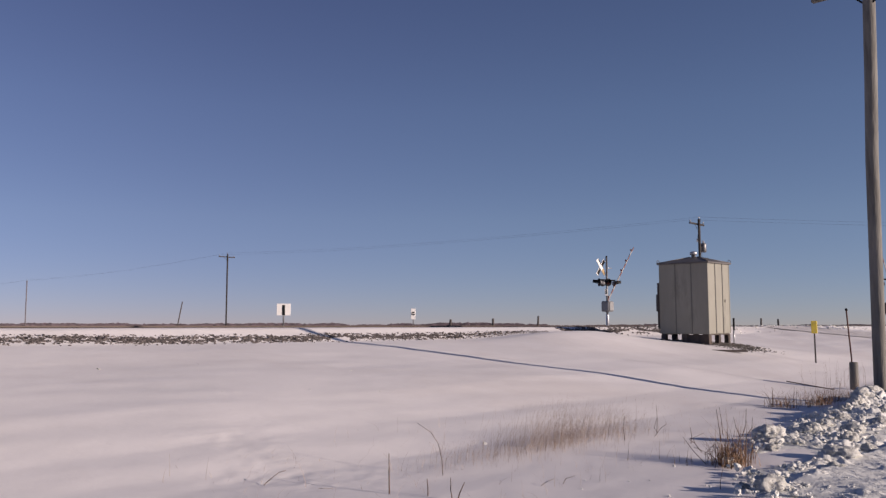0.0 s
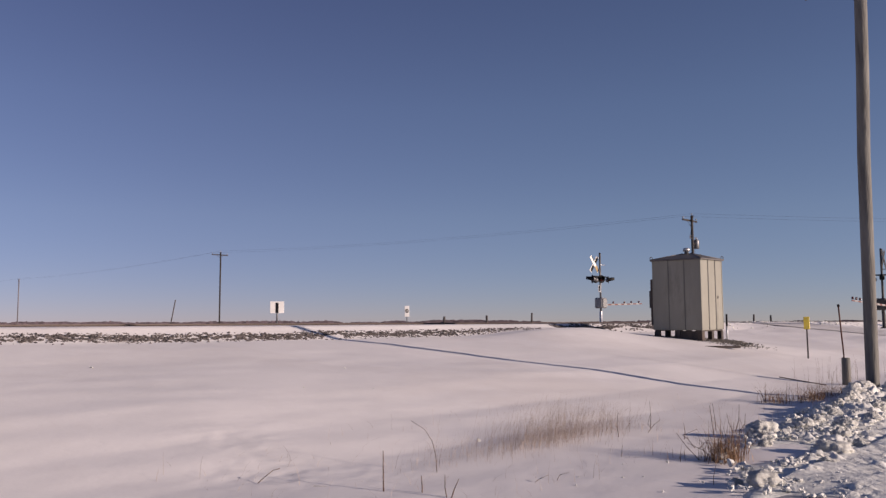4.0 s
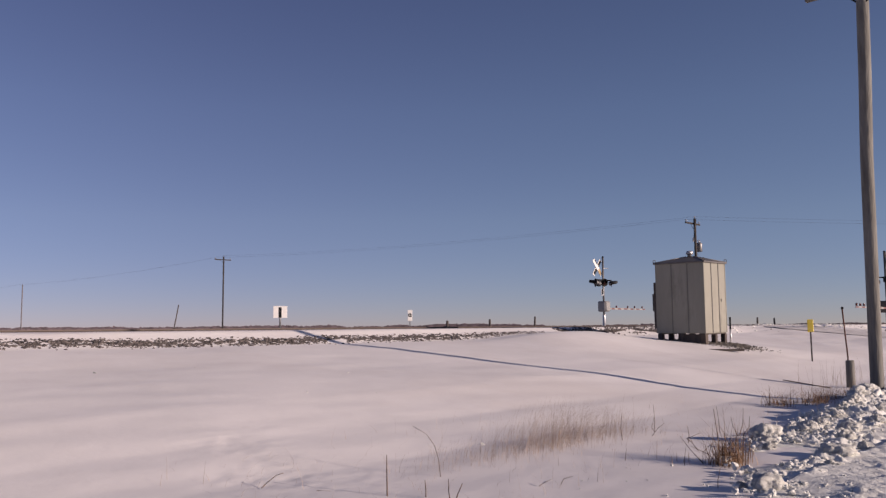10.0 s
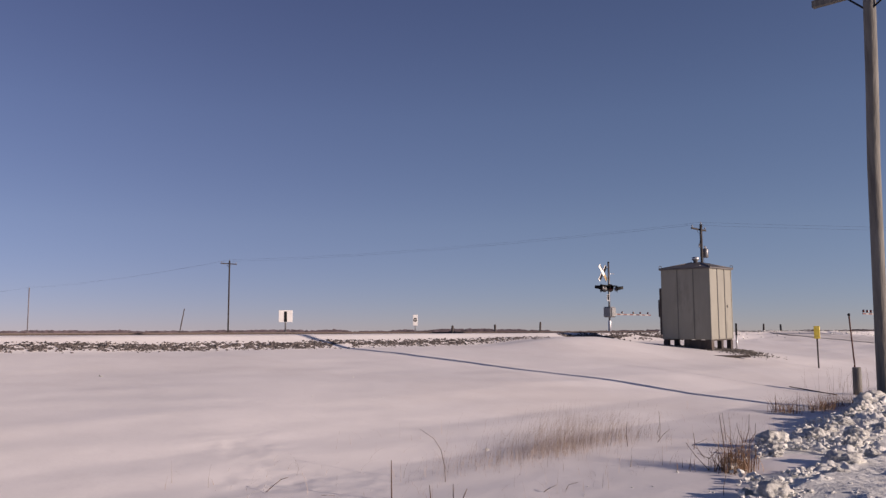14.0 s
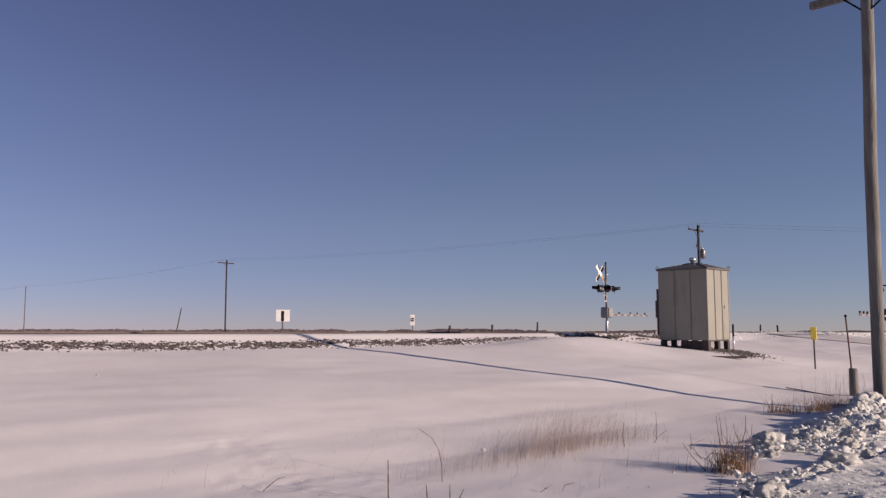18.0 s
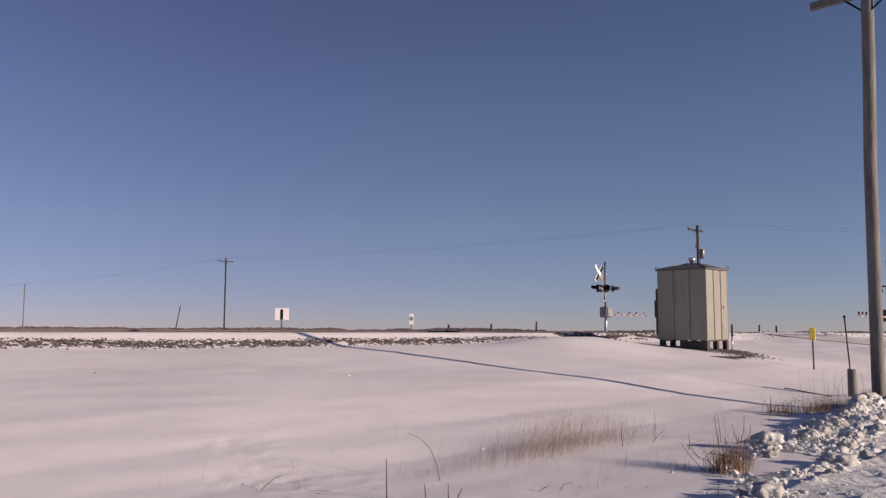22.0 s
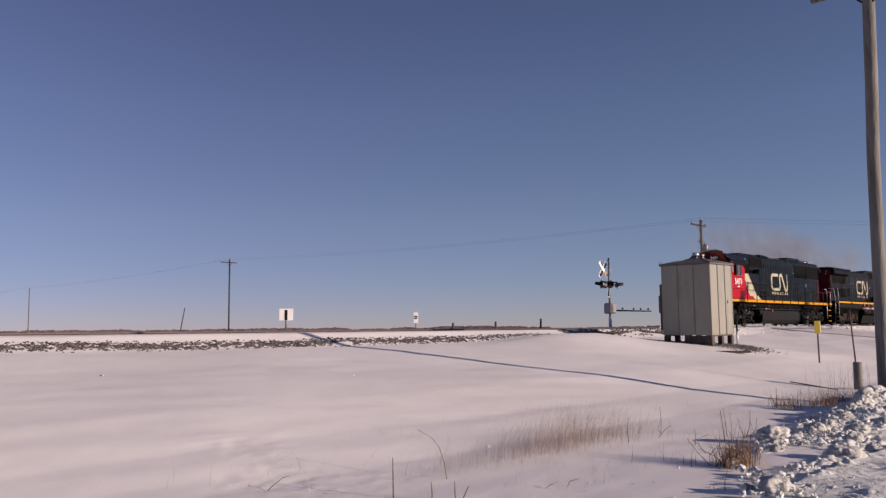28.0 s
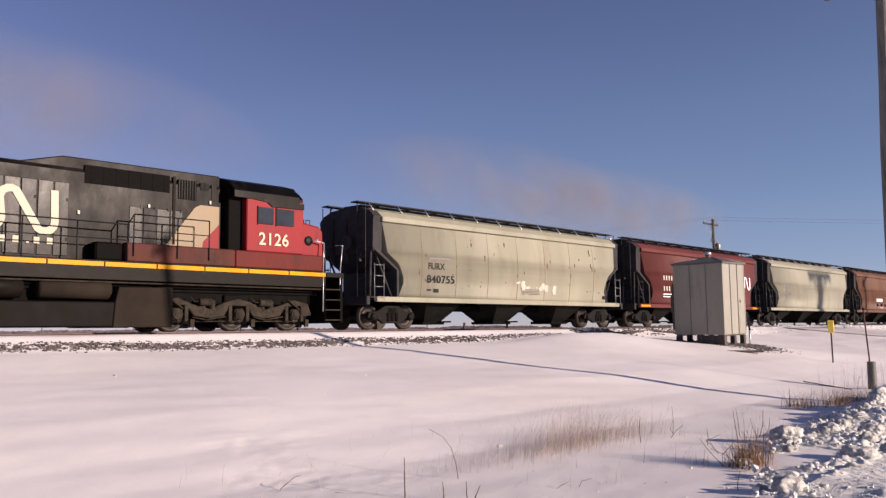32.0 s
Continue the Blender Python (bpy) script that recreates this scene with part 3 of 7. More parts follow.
PALE_CAST = surface("pale_cast_aluminium", (0.2, 0.2, 0.2), (0.3, 0.295, 0.29), 4, 0.5, 0.2, bump=0.05, stain=(0.14, 0.135, 0.13), stain_scale=2.0)
TAN_BOARD = surface("sun_bleached_board", (0.3, 0.21, 0.1), (0.42, 0.3, 0.16), 6, 0.8, bump=0.1)


def signal_lamp(ob, x, y, z, aim_at, big=0.27):
    """A round black target with its housing, hood and lens, aimed along a compass angle."""
    bm = bmesh.new()
    lathe(bm, (0, 0.02, 0), [(big, 0), (big, 0.015)], 20, "y")
    head = part("signal_lamp", bm, BLACK, ob, "round black signal target with a hooded lamp", 0, pose(x, y, z, 0, 0, aim_at - 90))
    bm = bmesh.new()
    lathe(bm, (0, -0.16, 0), [(0.06, 0), (0.13, 0.05), (0.15, 0.18)], 14, "y")
    part("lamp_housing", bm, ALU, head)
    bm = bmesh.new()
    pts = [(0.16 * math.cos(a), 0.16 * math.sin(a)) for a in np.linspace(-0.5, math.pi + 0.5, 14)]
    rim = [[bm.verts.new((p[0] * k, d, p[1] * k + e)) for p in pts] for k, d, e in ((1, 0.03, 0), (0.72, 0.4, 0.05), (0.66, 0.4, 0.05), (0.93, 0.03, 0))]
    for a, b in zip(rim, rim[1:]):
        for k in range(13):
            bm.faces.new((a[k], a[k + 1], b[k + 1], b[k])).smooth = True
    part("lamp_hood", bm, BLACK, head)
    bm = bmesh.new()
    lathe(bm, (0, 0.036, 0), [(0.14, 0), (0.11, 0.03), (0.02, 0.045)], 14, "y")
    part("lamp_lens", bm, LENS, head, "dark red signal lens")
    return head


def make_signal(at, arm_sign, label, front, reach, lamps, heads, dark):
    """A mast with crossbuck, hooded lights, mechanism and gate arm. front: -1 faces -y, +1 faces +y."""
    ob = thing("crossing_signal", label, "crossing signal", at, "crossing signals")
    metal = SHED_DARK if dark else ALU
    rd("mast", metal, ob, ((0, 0, 0.5), (0, 0, 4.4)), 0.062, 12)
    bm = bmesh.new()
    lathe(bm, (0, 0, -0.02), [(0.2, 0), (0.2, 0.04), (0.1, 0.1), (0.09, 0.8), (0.07, 0.86)], 12)
    part("mast_base", bm, metal if dark else GALV, ob, "bright galvanised mast foot" if not dark else "")
    bm = bmesh.new()
    lathe(bm, (0, 0, 4.4), [(0.068, 0), (0.068, 0.04), (0.02, 0.09)], 10)
    part("mast_cap", bm, BLACK, ob)
    # crossbuck: white boards with darker timber backing
    turn_sign = pose(-0.42, 0.14, 3.76, 0, 0, -3) if front > 0 else pose(0.0, -0.14, 3.9, 0, 0, 3)
    for tilt in (40, -40):
        lift = 0.0 if tilt > 0 else 0.03
        bm = bmesh.new()
        box(bm, -0.62, 0.62, -0.012, 0.012, -0.115, 0.115)
        board = part("crossbuck_blade", bm, SHED_DARK if dark else WHITE, ob, "weathered crossbuck blade seen from behind", 0.004, turn_sign @ pose(0, lift, 0, 0, 90 - tilt, 0))
        for k in (-1, 1):
            bm = bmesh.new()
            if front > 0 and tilt > 0:
                box(bm, k * 0.36 - 0.19, k * 0.36 + 0.19, -0.02, -0.013, 0.055 if k < 0 else -0.115, 0.114)
                part("back_stiffener", bm, BLACK if k < 0 else TAN_BOARD, board)
            elif front > 0:
                box(bm, k * 0.34 - 0.21, k * 0.34 + 0.21, -0.02, -0.013, -0.075, 0.114)
                part("back_stiffener", bm, BLACK, board)
            else:
                box(bm, k * 0.33 - 0.2, k * 0.33 + 0.2, -0.019, -0.013, -0.05, 0.05)
                part("writing_bar", bm, BLACK, board)
    rd("sign_bracket", metal if dark else GALV, ob, ((-0.05, 0, 3.72), (0.62, 0, 3.74)) if not dark else ((0, 0.05, 3.3), (0.1, -0.75, 3.32)), 0.024)
    # hooded lights on a cross arm
    rd("lamp_arm", BLACK, ob, ((-0.9, 0, 2.98), (0.9, 0, 2.98)) if not dark else ((-0.15, 0.6, 2.98), (0.15, -0.6, 2.98)), 0.04, 8)
    bm = bmesh.new()
    lathe(bm, (0, 0, 2.7), [(0.11, 0), (0.13, 0.05), (0.13, 0.28), (0.1, 0.33)], 10)
    part("junction_box", bm, BLACK, ob)
    for x, y, z, aim_at, big in heads:
        signal_lamp(ob, x, y, z, aim_at, big)
        rd("lamp_hanger", BLACK, ob, ((x, y, 2.98), (x, y, z)), 0.025)
    if not dark:
        plate = bx("track_count_plate", GALV, ob, -0.4, -0.1, -0.1, -0.08, 2.0, 2.42, 0.004)
        bx("plate_symbol", BLACK, plate, -0.36, -0.17, -0.106, -0.1, 2.08, 2.4, 0)
    # gate mechanism
    bx("gate_mechanism", SHED_DARK if dark else PALE_CAST, ob, -0.36, 0.22, -0.24 if front < 0 else -0.34, 0.38 if front < 0 else 0.24, 1.0, 1.66, 0.07, "cast gate mechanism box")
    bx("mechanism_cover", SHED_DARK if dark else PALE_CAST, ob, -0.3, 0.16, -0.37, -0.34, 1.06, 1.6, 0.02)
    rd("conduit", BLACK, ob, ((0.1, 0.1, 0), (0.1, 0.1, 1.0)), 0.03)
    arm = new("gate_arm")
    arm.parent = ob
    arm.matrix_basis = pose(arm_sign * 0.3, front * 0.42, 1.22)
    arm["label"] = "red and white striped gate arm with small lamps"
    n = 14
    for k in range(n):
        a, b = 0.1 + reach * k / n, 0.1 + reach * (k + 1) / n
        h = 0.055 - 0.022 * k / n
        bm = bmesh.new()
        box(bm, min(arm_sign * a, arm_sign * b), max(arm_sign * a, arm_sign * b), -0.014, 0.014, -h, h)
        part("arm_stripe", bm, ARM_RED if k % 2 else ARM_WHITE, arm)
    for q in lamps:
        bm = bmesh.new()
        lathe(bm, (arm_sign * q, 0, 0.06), [(0.05, 0), (0.055, 0.03), (0.055, 0.11), (0.03, 0.14)], 10)
        part("arm_lamp", bm, LENS, arm, "small dark red arm lamp")
    bx("arm_bracket", BLACK, arm, -0.16, 0.16, -0.03, 0.03, -0.08, 0.08, 0.01)
    prism_pts = [(0, -0.1), (-arm_sign * 0.36, -0.16), (-arm_sign * 0.4, 0.14), (0, 0.1)]
    pr("counterweight", BLACK, arm, prism_pts, -0.36, -0.30, "y", 0.01)
    ARMS.append((arm, arm_sign, front))
    return ob


make_signal(pose(45.15, 27.85, -0.06, 0, 0, 0), 1, "crossing signal mast with lowered gate beyond the track", 1, 5.5, (0.9, 1.9, 3.3, 4.2, 5.2),
            ((-0.85, 0.0, 2.8, 140, 0.26), (-0.5, 0.0, 2.76, 55, 0.2), (-0.1, -0.12, 2.82, 232, 0.25), (0.92, 0.0, 2.8, -62, 0.24)), False)
make_signal(pose(51.4, 13.35, -0.3, 0, 0, 0), -1, "dark crossing signal mast with gate beside the near road approach", -1, 6.7, (5.45, 6.05, 6.65),
            ((-0.1, 0.42, 2.72, 100, 0.27), (0.1, -0.42, 2.72, -80, 0.27)), True)


# ---------------------------------------------------------------- poles and wires
def wire(bm, a, b, sag, r):
    a, b = Vector(a), Vector(b)
    pts = []
    for k in range(19):
        t = k / 18
        p = a.lerp(b, t)
        p.z -= sag * 4 * t * (1 - t)
        pts.append(p)
    for p, q in zip(pts, pts[1:]):
        rod(bm, p, q, r, seg=4, cap=False)


def road_pole(x, y, top, transformer, wood):
    base = gz(x, y) - 0.1
    ob = thing("utility_pole", "slim dark wooden utility pole" + (" with a transformer can" if transformer else " with a short crossarm"), "utility pole",
               pose(x, y, base, 0, 0, 0), "poles along the crossing road")
    h = top - base
    rd("pole", wood, ob, ((0, 0, 0), (0, 0, h)), 0.095, 10)
    arms = (-1.05, 0.0, 1.05) if wood is POLE_FAR else (0.0,)
    if wood is POLE_FAR:
        bx("crossarm", wood, ob, -1.15, 1.15, 0.12, 0.22, h - 0.42, h - 0.3, 0.01)
        for s in (-1, 1):
            rd("arm_brace", wood, ob, ((s * 0.45, 0.12, h - 0.42), (0, 0.12, h - 0.75)), 0.014)
    for q in arms:
        bm = bmesh.new()
        lathe(bm, (q, 0.17 if q else 0, h - 0.3 if q else h), [(0.02, 0), (0.02, 0.06), (0.055, 0.07), (0.06, 0.12), (0.03, 0.17)], 8)
        part("insulator", bm, CERAMIC, ob)
    if transformer:
        bm = bmesh.new()
        lathe(bm, (0.42, -0.1, h - 2.45), [(0.18, 0), (0.21, 0.03), (0.21, 0.6), (0.18, 0.66), (0.05, 0.7)], 14)
        part("transformer", bm, ALU, ob, "grey transformer can")
        for q in (0.34, 0.5):
            bm = bmesh.new()
            lathe(bm, (q, -0.1, h - 1.8), [(0.03, 0), (0.045, 0.08), (0.03, 0.16), (0.015, 0.24)], 8)
            part("bushing", bm, CERAMIC, ob)
        rd("transformer_bracket", wood, ob, ((0, 0, h - 2.1), (0.25, -0.08, h - 2.1)), 0.04)
        bm = bmesh.new()
        lathe(bm, (-0.45, -0.05, h - 1.75), [(0.04, 0), (0.05, 0.12), (0.03, 0.3)], 8)
        part("fuse_cutout", bm, CERAMIC, ob)
        rd("cutout_bracket", wood, ob, ((0, 0, h - 1.5), (-0.45, -0.05, h - 1.55)), 0.025)
        rd("drop_lead", WIRE, ob, ((0.0, -0.15, h), (-0.5, -0.1, h - 1.4), (-0.42, -0.1, h - 1.75), (0.34, -0.1, h - 1.6)), 0.012)
        rd("ground_lead", WIRE, ob, ((0.1, -0.12, h - 2.4), (0.14, -0.02, 0.0)), 0.012)
    return ob


POLES = [(99.7, -17.8, 7.6), (57.62, 27.62, 7.91), (57.75, 90.1, 8.95), (57.9, 153.6, 7.95), (58.0, 217, 8.1)]
# the two farthest poles take the haze-lightened wood
for k, (x, y, top) in enumerate(POLES):
    road_pole(x, y, top, k == 1, POLE_HAZY if k > 2 else POLE_FAR)
for q, lift in ((-1.05, -0.14), (0.0, 0.15)):
    bm = bmesh.new()
    for (x0, y0, t0), (x1, y1, t1) in zip(POLES, POLES[1:]):
        wire(bm, (x0 + q, y0 + (0.17 if q else 0), t0 + lift), (x1 + q, y1 + (0.17 if q else 0), t1 + lift), 0.5, 0.0042)
    tagged(part("power_line", bm, WIRE), "thin overhead power wire sagging between poles", "power line", "overhead wires")


def near_pole():
    base = -1.6
    ob = thing("utility_pole", "tall weathered grey-brown wooden utility pole with crossarm", "utility pole", pose(18.20, 4.99, base))
    bm = bmesh.new()
    # slightly crooked trunk, narrower at the top
    spine = [(0, 0, 0), (-0.05, -0.02, 1.4), (-0.17, -0.07, 3.4), (-0.34, -0.13, 5.0), (-0.56, -0.24, 6.6), (-0.72, -0.31, 7.95), (-0.765, -0.335, 8.64)]
    rings = []
    for k, p in enumerate(spine):
        r = 0.128 - 0.012 * k / 6
        rings.append([bm.verts.new((p[0] + r * math.cos(a) * (1 + 0.03 * math.sin(3 * a + k)), p[1] + r * math.sin(a), p[2]))
                      for a in np.linspace(0, math.tau, 17)[:-1]])
    for a, b in zip(rings, rings[1:]):
        for k in range(16):
            bm.faces.new((a[k], a[(k + 1) % 16], b[(k + 1) % 16], b[k])).smooth = True
    bm.faces.new(rings[-1])
    part("pole", bm, POLE_M, ob)
    c = Vector((-0.75, -0.325, 8.49))
    way = Vector((0.05, 0.9987, 0.0))
    nrm = Vector((0.9987, -0.05, 0)) * 0.15
    bm = bmesh.new()
    side = Vector((-way.y, way.x, 0))
    vs = []
    for p in (c + nrm - way * 1.16, c + nrm + way * 1.16):
        for u, v in ((-0.06, -0.075), (0.06, -0.075), (0.06, 0.075), (-0.06, 0.075)):
            vs.append(bm.verts.new(p + side * u + Vector((0, 0, v))))
    for k in range(4):
        bm.faces.new((vs[k], vs[(k + 1) % 4], vs[4 + (k + 1) % 4], vs[4 + k]))
    bm.faces.new(vs[:4][::-1])
    bm.faces.new(vs[4:])
    part("crossarm", bm, POLE_M, ob, "brown timber crossarm", 0.008)
    for s in (-1, 1):
        rd("arm_brace", BLACK, ob, (c - nrm * 0.4 + Vector((0, 0, -0.52)), c + nrm * 0.8 + way * 0.48 * s + Vector((0, 0, -0.06))), 0.02)
        for q in (0.62, 0.98):
            bm = bmesh.new()
            lathe(bm, c + nrm + way * q * s + Vector((0, 0, 0.075)), [(0.02, 0), (0.02, 0.07), (0.06, 0.09), (0.065, 0.15), (0.03, 0.2)], 10)
            part("insulator", bm, CERAMIC, ob)
    bm = bmesh.new()
    lathe(bm, (-0.765, -0.335, 8.64), [(0.02, 0), (0.02, 0.06), (0.06, 0.08), (0.065, 0.14), (0.03, 0.2)], 10)
    part("insulator", bm, CERAMIC, ob)
    bx("tag_plate", GALV, ob, -0.12, -0.04, -0.152, -0.132, 1.9, 1.98, 0.003)
    return ob


roadside = near_pole()
# unseen widened copies, added only for the shadows they cast on the train
for x, y, z, wide in ((78.2, 5.3, -0.7, 1.4), (59.0, 2.9, -1.5, 2.0)):
    tagged(copy_thing(roadside, pose(x, y, z) @ Matrix.Diagonal((wide, wide, 1, 1))), "unseen weathered utility pole along the road, added for its shadow")


def twin_pole():
    """An unseen heavy pole across the road, added to shadow the passing cars."""
    ob = thing("twin_pole", "unseen two-legged timber pole with a wide crossarm, added for its shadow", "utility pole", pose(73.4, -12.0, -1.7))
    for x in (-0.24, 0.24):
        rd("pole", POLE_M, ob, ((x, 0, 0), (x, 0, 14.1)), 0.29, 12)
    bx("crossarm", POLE_M, ob, -2.0, 2.3, -0.16, 0.16, 13.65, 14.1, 0.02)
    for s in (-1, 1):
        rd("arm_brace", POLE_M, ob, ((s * 1.5, 0, 13.7), (s * 0.4, 0, 12.7)), 0.08)
    for q in (-1.8, -0.9, 1.0, 2.0):
        bm = bmesh.new()
        lathe(bm, (q, 0, 13.65), [(0.07, -0.45), (0.1, -0.4), (0.1, -0.1), (0.05, 0)], 10)
        part("insulator", bm, CERAMIC, ob)
    return ob


twin_pole()

# ---------------------------------------------------------------- markers, signs, posts
def marker_post():
    x, y = 27.66, 9.45
    ob = thing("cable_marker", "yellow plastic cable marker plate on a thin dark post", "marker post", pose(x, y, gz(x, y) - 0.12, 0.4, -0.6, -66))
    bx("post", CREOSOTE, ob, -0.022, 0.022, -0.022, 0.022, 0, 1.42, 0.004)
    bx("plate", YELLOW, ob, -0.09, 0.09, -0.05, -0.023, 1.05, 1.45, 0.012, "bright yellow marker plate")
    for z in (1.12, 1.38):
        bm = bmesh.new()
        lathe(bm, (0, -0.05, z), [(0.012, 0), (0.012, -0.008)], 8, "y")
        part("bolt", bm, GALV, ob)


def stub_post():
    x, y = 21.56, 6.49
    ob = thing("cut_post", "cut-off round timber post standing in snow", "post", pose(x, y, gz(x, y) - 0.19))
    bm = bmesh.new()
    lathe(bm, (0, 0, 0), [(0.105, 0), (0.1, 0.5), (0.098, 0.82), (0.085, 0.84)], 14)
    part("post", bm, POLE_M, ob)
    o2 = thing("snow_stake", "thin rusty red steel stake leaning beside a cut post", "stake", pose(x - 0.02, y + 0.02, gz(x, y) - 0.15))
    rd("stake", RUST, o2, ((0.12, 0.1, 0), (0.02, 0.02, 0.86), (-0.16, 0.04, 2.03)), 0.019, 6)
    bm = bmesh.new()
    lathe(bm, (-0.16, 0.04, 2.03), [(0.03, 0), (0.035, 0.03), (0.02, 0.06)], 8)
    part("stake_head", bm, BLACK, o2)


def track_sign():
    x, y = 20.0, 27.13
    g = gz(x, y)
    ob = thing("track_sign", "white square trackside sign with a dark upright bar", "sign", pose(x, y, g - 0.05, 0, 0, -40))
    rd("post", ALU, ob, ((0, 0.03, 0), (0, 0.03, 1.0)), 0.035, 8)
    bx("sign_plate", WHITE, ob, -0.27, 0.27, -0.015, 0.0, 0.56, 1.03, 0.006)
    bx("symbol_bar", BLACK, ob, -0.06, 0.055, -0.02, -0.016, 0.57, 0.98, 0)


def small_sign():
    x, y = 27.05, 26.9
    ob = thing("whistle_sign", "small white trackside sign with a dark round symbol", "sign", pose(x, y, gz(x, y) - 0.05, 0, 0, -44))
    rd("post", ALU, ob, ((0, 0.02, 0), (0, 0.02, 0.9)), 0.022, 8)
    bx("sign_plate", WHITE, ob, -0.105, 0.105, -0.012, 0.0, 0.44, 0.93, 0.008)
    bm = bmesh.new()
    prism(bm, [(0.09 * math.cos(a), 0.70 + 0.085 * math.sin(a)) for a in np.linspace(0, math.tau, 15)[:-1]], -0.017, -0.013)
    part("symbol", bm, BLACK, ob)
    bx("symbol_bar", WHITE, ob, -0.07, 0.07, -0.021, -0.018, 0.685, 0.715, 0)


marker_post()
stub_post()
track_sign()
small_sign()

for x, y, h, lean, lab in ((33.4, 30.4, 0.95, 2, "short dark wooden fence post in snow"), (37.3, 30.6, 1.05, -1, "short dark wooden fence post in snow"),
                           (48.8, 35.9, 1.15, 4, "short dark wooden fence post in snow"), (59.7, 24.1, 0.75, 3, "short dark wooden fence post in snow"),
                           (60.6, 23.2, 0.7, -6, "short dark wooden fence post in snow"), (31.0, 55.0, 3.0, 11, "dark wooden post leaning over in the field")):
    ob = thing("fence_post", lab, "post", pose(x, y, gz(x, y) - 0.1, 0, lean, 0), "old fence posts")
    bm = bmesh.new()
    w = 0.6 if h > 2 else 1.0
    lathe(bm, (0, 0, 0), [(0.075 * w, 0), (0.07 * w, h * 0.6), (0.062 * w, h), (0.04 * w, h + 0.02)], 8)
    part("post", bm, CREOSOTE, ob)

ob = thing("delineator", "pale marker stake with a dark top beside the shed", "marker post", pose(29.25, 12.8, gz(29.25, 12.8) - 0.05))
rd("stake", GALV, ob, ((0, 0, 0), (0, 0, 0.55)), 0.035, 8)
rd("stake_top", BLACK, ob, ((0, 0, 0.55), (0, 0, 0.98)), 0.036, 8)

ob = thing("fallen_stake", "thin dark stake fallen across the snow", "stake", pose(0, 0, 0))
a, b = Vector((20.6, 7.75, 0)), Vector((20.85, 6.75, 0))
a.z, b.z = gz(a.x, a.y) + 0.10, gz(b.x, b.y) + 0.02
rd("stake", CREOSOTE, ob, (a, b), 0.014)


# ---------------------------------------------------------------- snow lumps of the windrow
def lump_thing(x, y, s, seed):
    r = random.Random(seed)
    bm = bmesh.new()
    bmesh.ops.create_icosphere(bm, subdivisions=4, radius=1.0)
    off = Vector((r.random() * 9, r.random() * 9, r.random() * 9))
    for v in bm.verts:
        near, where_to = noise.voronoi(v.co * 1.7 + off)
        block = min(1.0, (near[1] - near[0]) * 2.6)
        n = 0.26 * noise.noise(v.co * 1.2 + off) + 0.16 * (block - 0.5) + 0.34 * noise.noise(where_to[0] * 3.1) + 0.14 * noise.noise(v.co * 4 + off) + 0.09 * noise.noise(v.co * 9 + off)
        v.co = v.co * (1 + n)
        v.co.z *= 0.72
    for f in bm.faces:
        f.smooth = True
    ob = part("snow_lump", bm, SNOW_LUMP, None, "", 0, pose(x, y, gz(x, y) + s * 0.32, 0, 0, r.random() * 360))
    ob.scale = (s, s * (0.8 + 0.4 * r.random()), s)
    tagged(ob, "hard lump of plowed snow on the windrow", "snow lump", "plowed snow lumps")


r = random.Random(21)
for x, y, s in ((11.4, 4.55, 0.21), (10.9, 4.3, 0.09), (10.5, 4.15, 0.08), (8.08, 3.22, 0.15), (12.3, 4.32, 0.15), (12.75, 4.3, 0.11), (10.45, 3.33, 0.17), (10.2, 3.42, 0.07), (9.7, 3.14, 0.1), (9.4, 3.1, 0.06), (8.1, 3.5, 0.06),
                (13.1, 4.4, 0.10), (13.9, 4.4, 0.10), (14.6, 4.55, 0.12), (15.4, 4.6, 0.15), (16.2, 4.75, 0.2), (16.9, 4.8, 0.2), (12.0, 3.7, 0.12),
                (11.4, 3.3, 0.1), (12.8, 3.9, 0.13), (13.8, 3.8, 0.14), (14.9, 4.0, 0.15),
                (15.9, 4.1, 0.14), (17.5, 4.4, 0.17)):
    lump_thing(x, y, s, r.randrange(999))
WINDROW_X, WINDROW_MID = [6, 7.5, 9, 10, 11, 13, 16, 30], [2.9, 3.0, 3.45, 3.95, 4.2, 4.45, 4.65, 4.8]


def chunks(x, y, per_metre, seed):
    """Height of broken crust blocks: cells of chance height with rounded rims."""
    near, where_to = noise.voronoi((x * per_metre, y * per_metre, seed))
    luck = noise.noise(where_to[0] * 3.7 + Vector((seed, 0, 0)))
    rim = min(1.0, (near[1] - near[0]) * 3.2)
    return max(0.0, luck + 0.12) * (rim * (2 - rim)) + 0.25 * max(0.0, luck) * noise.noise(where_to[1])


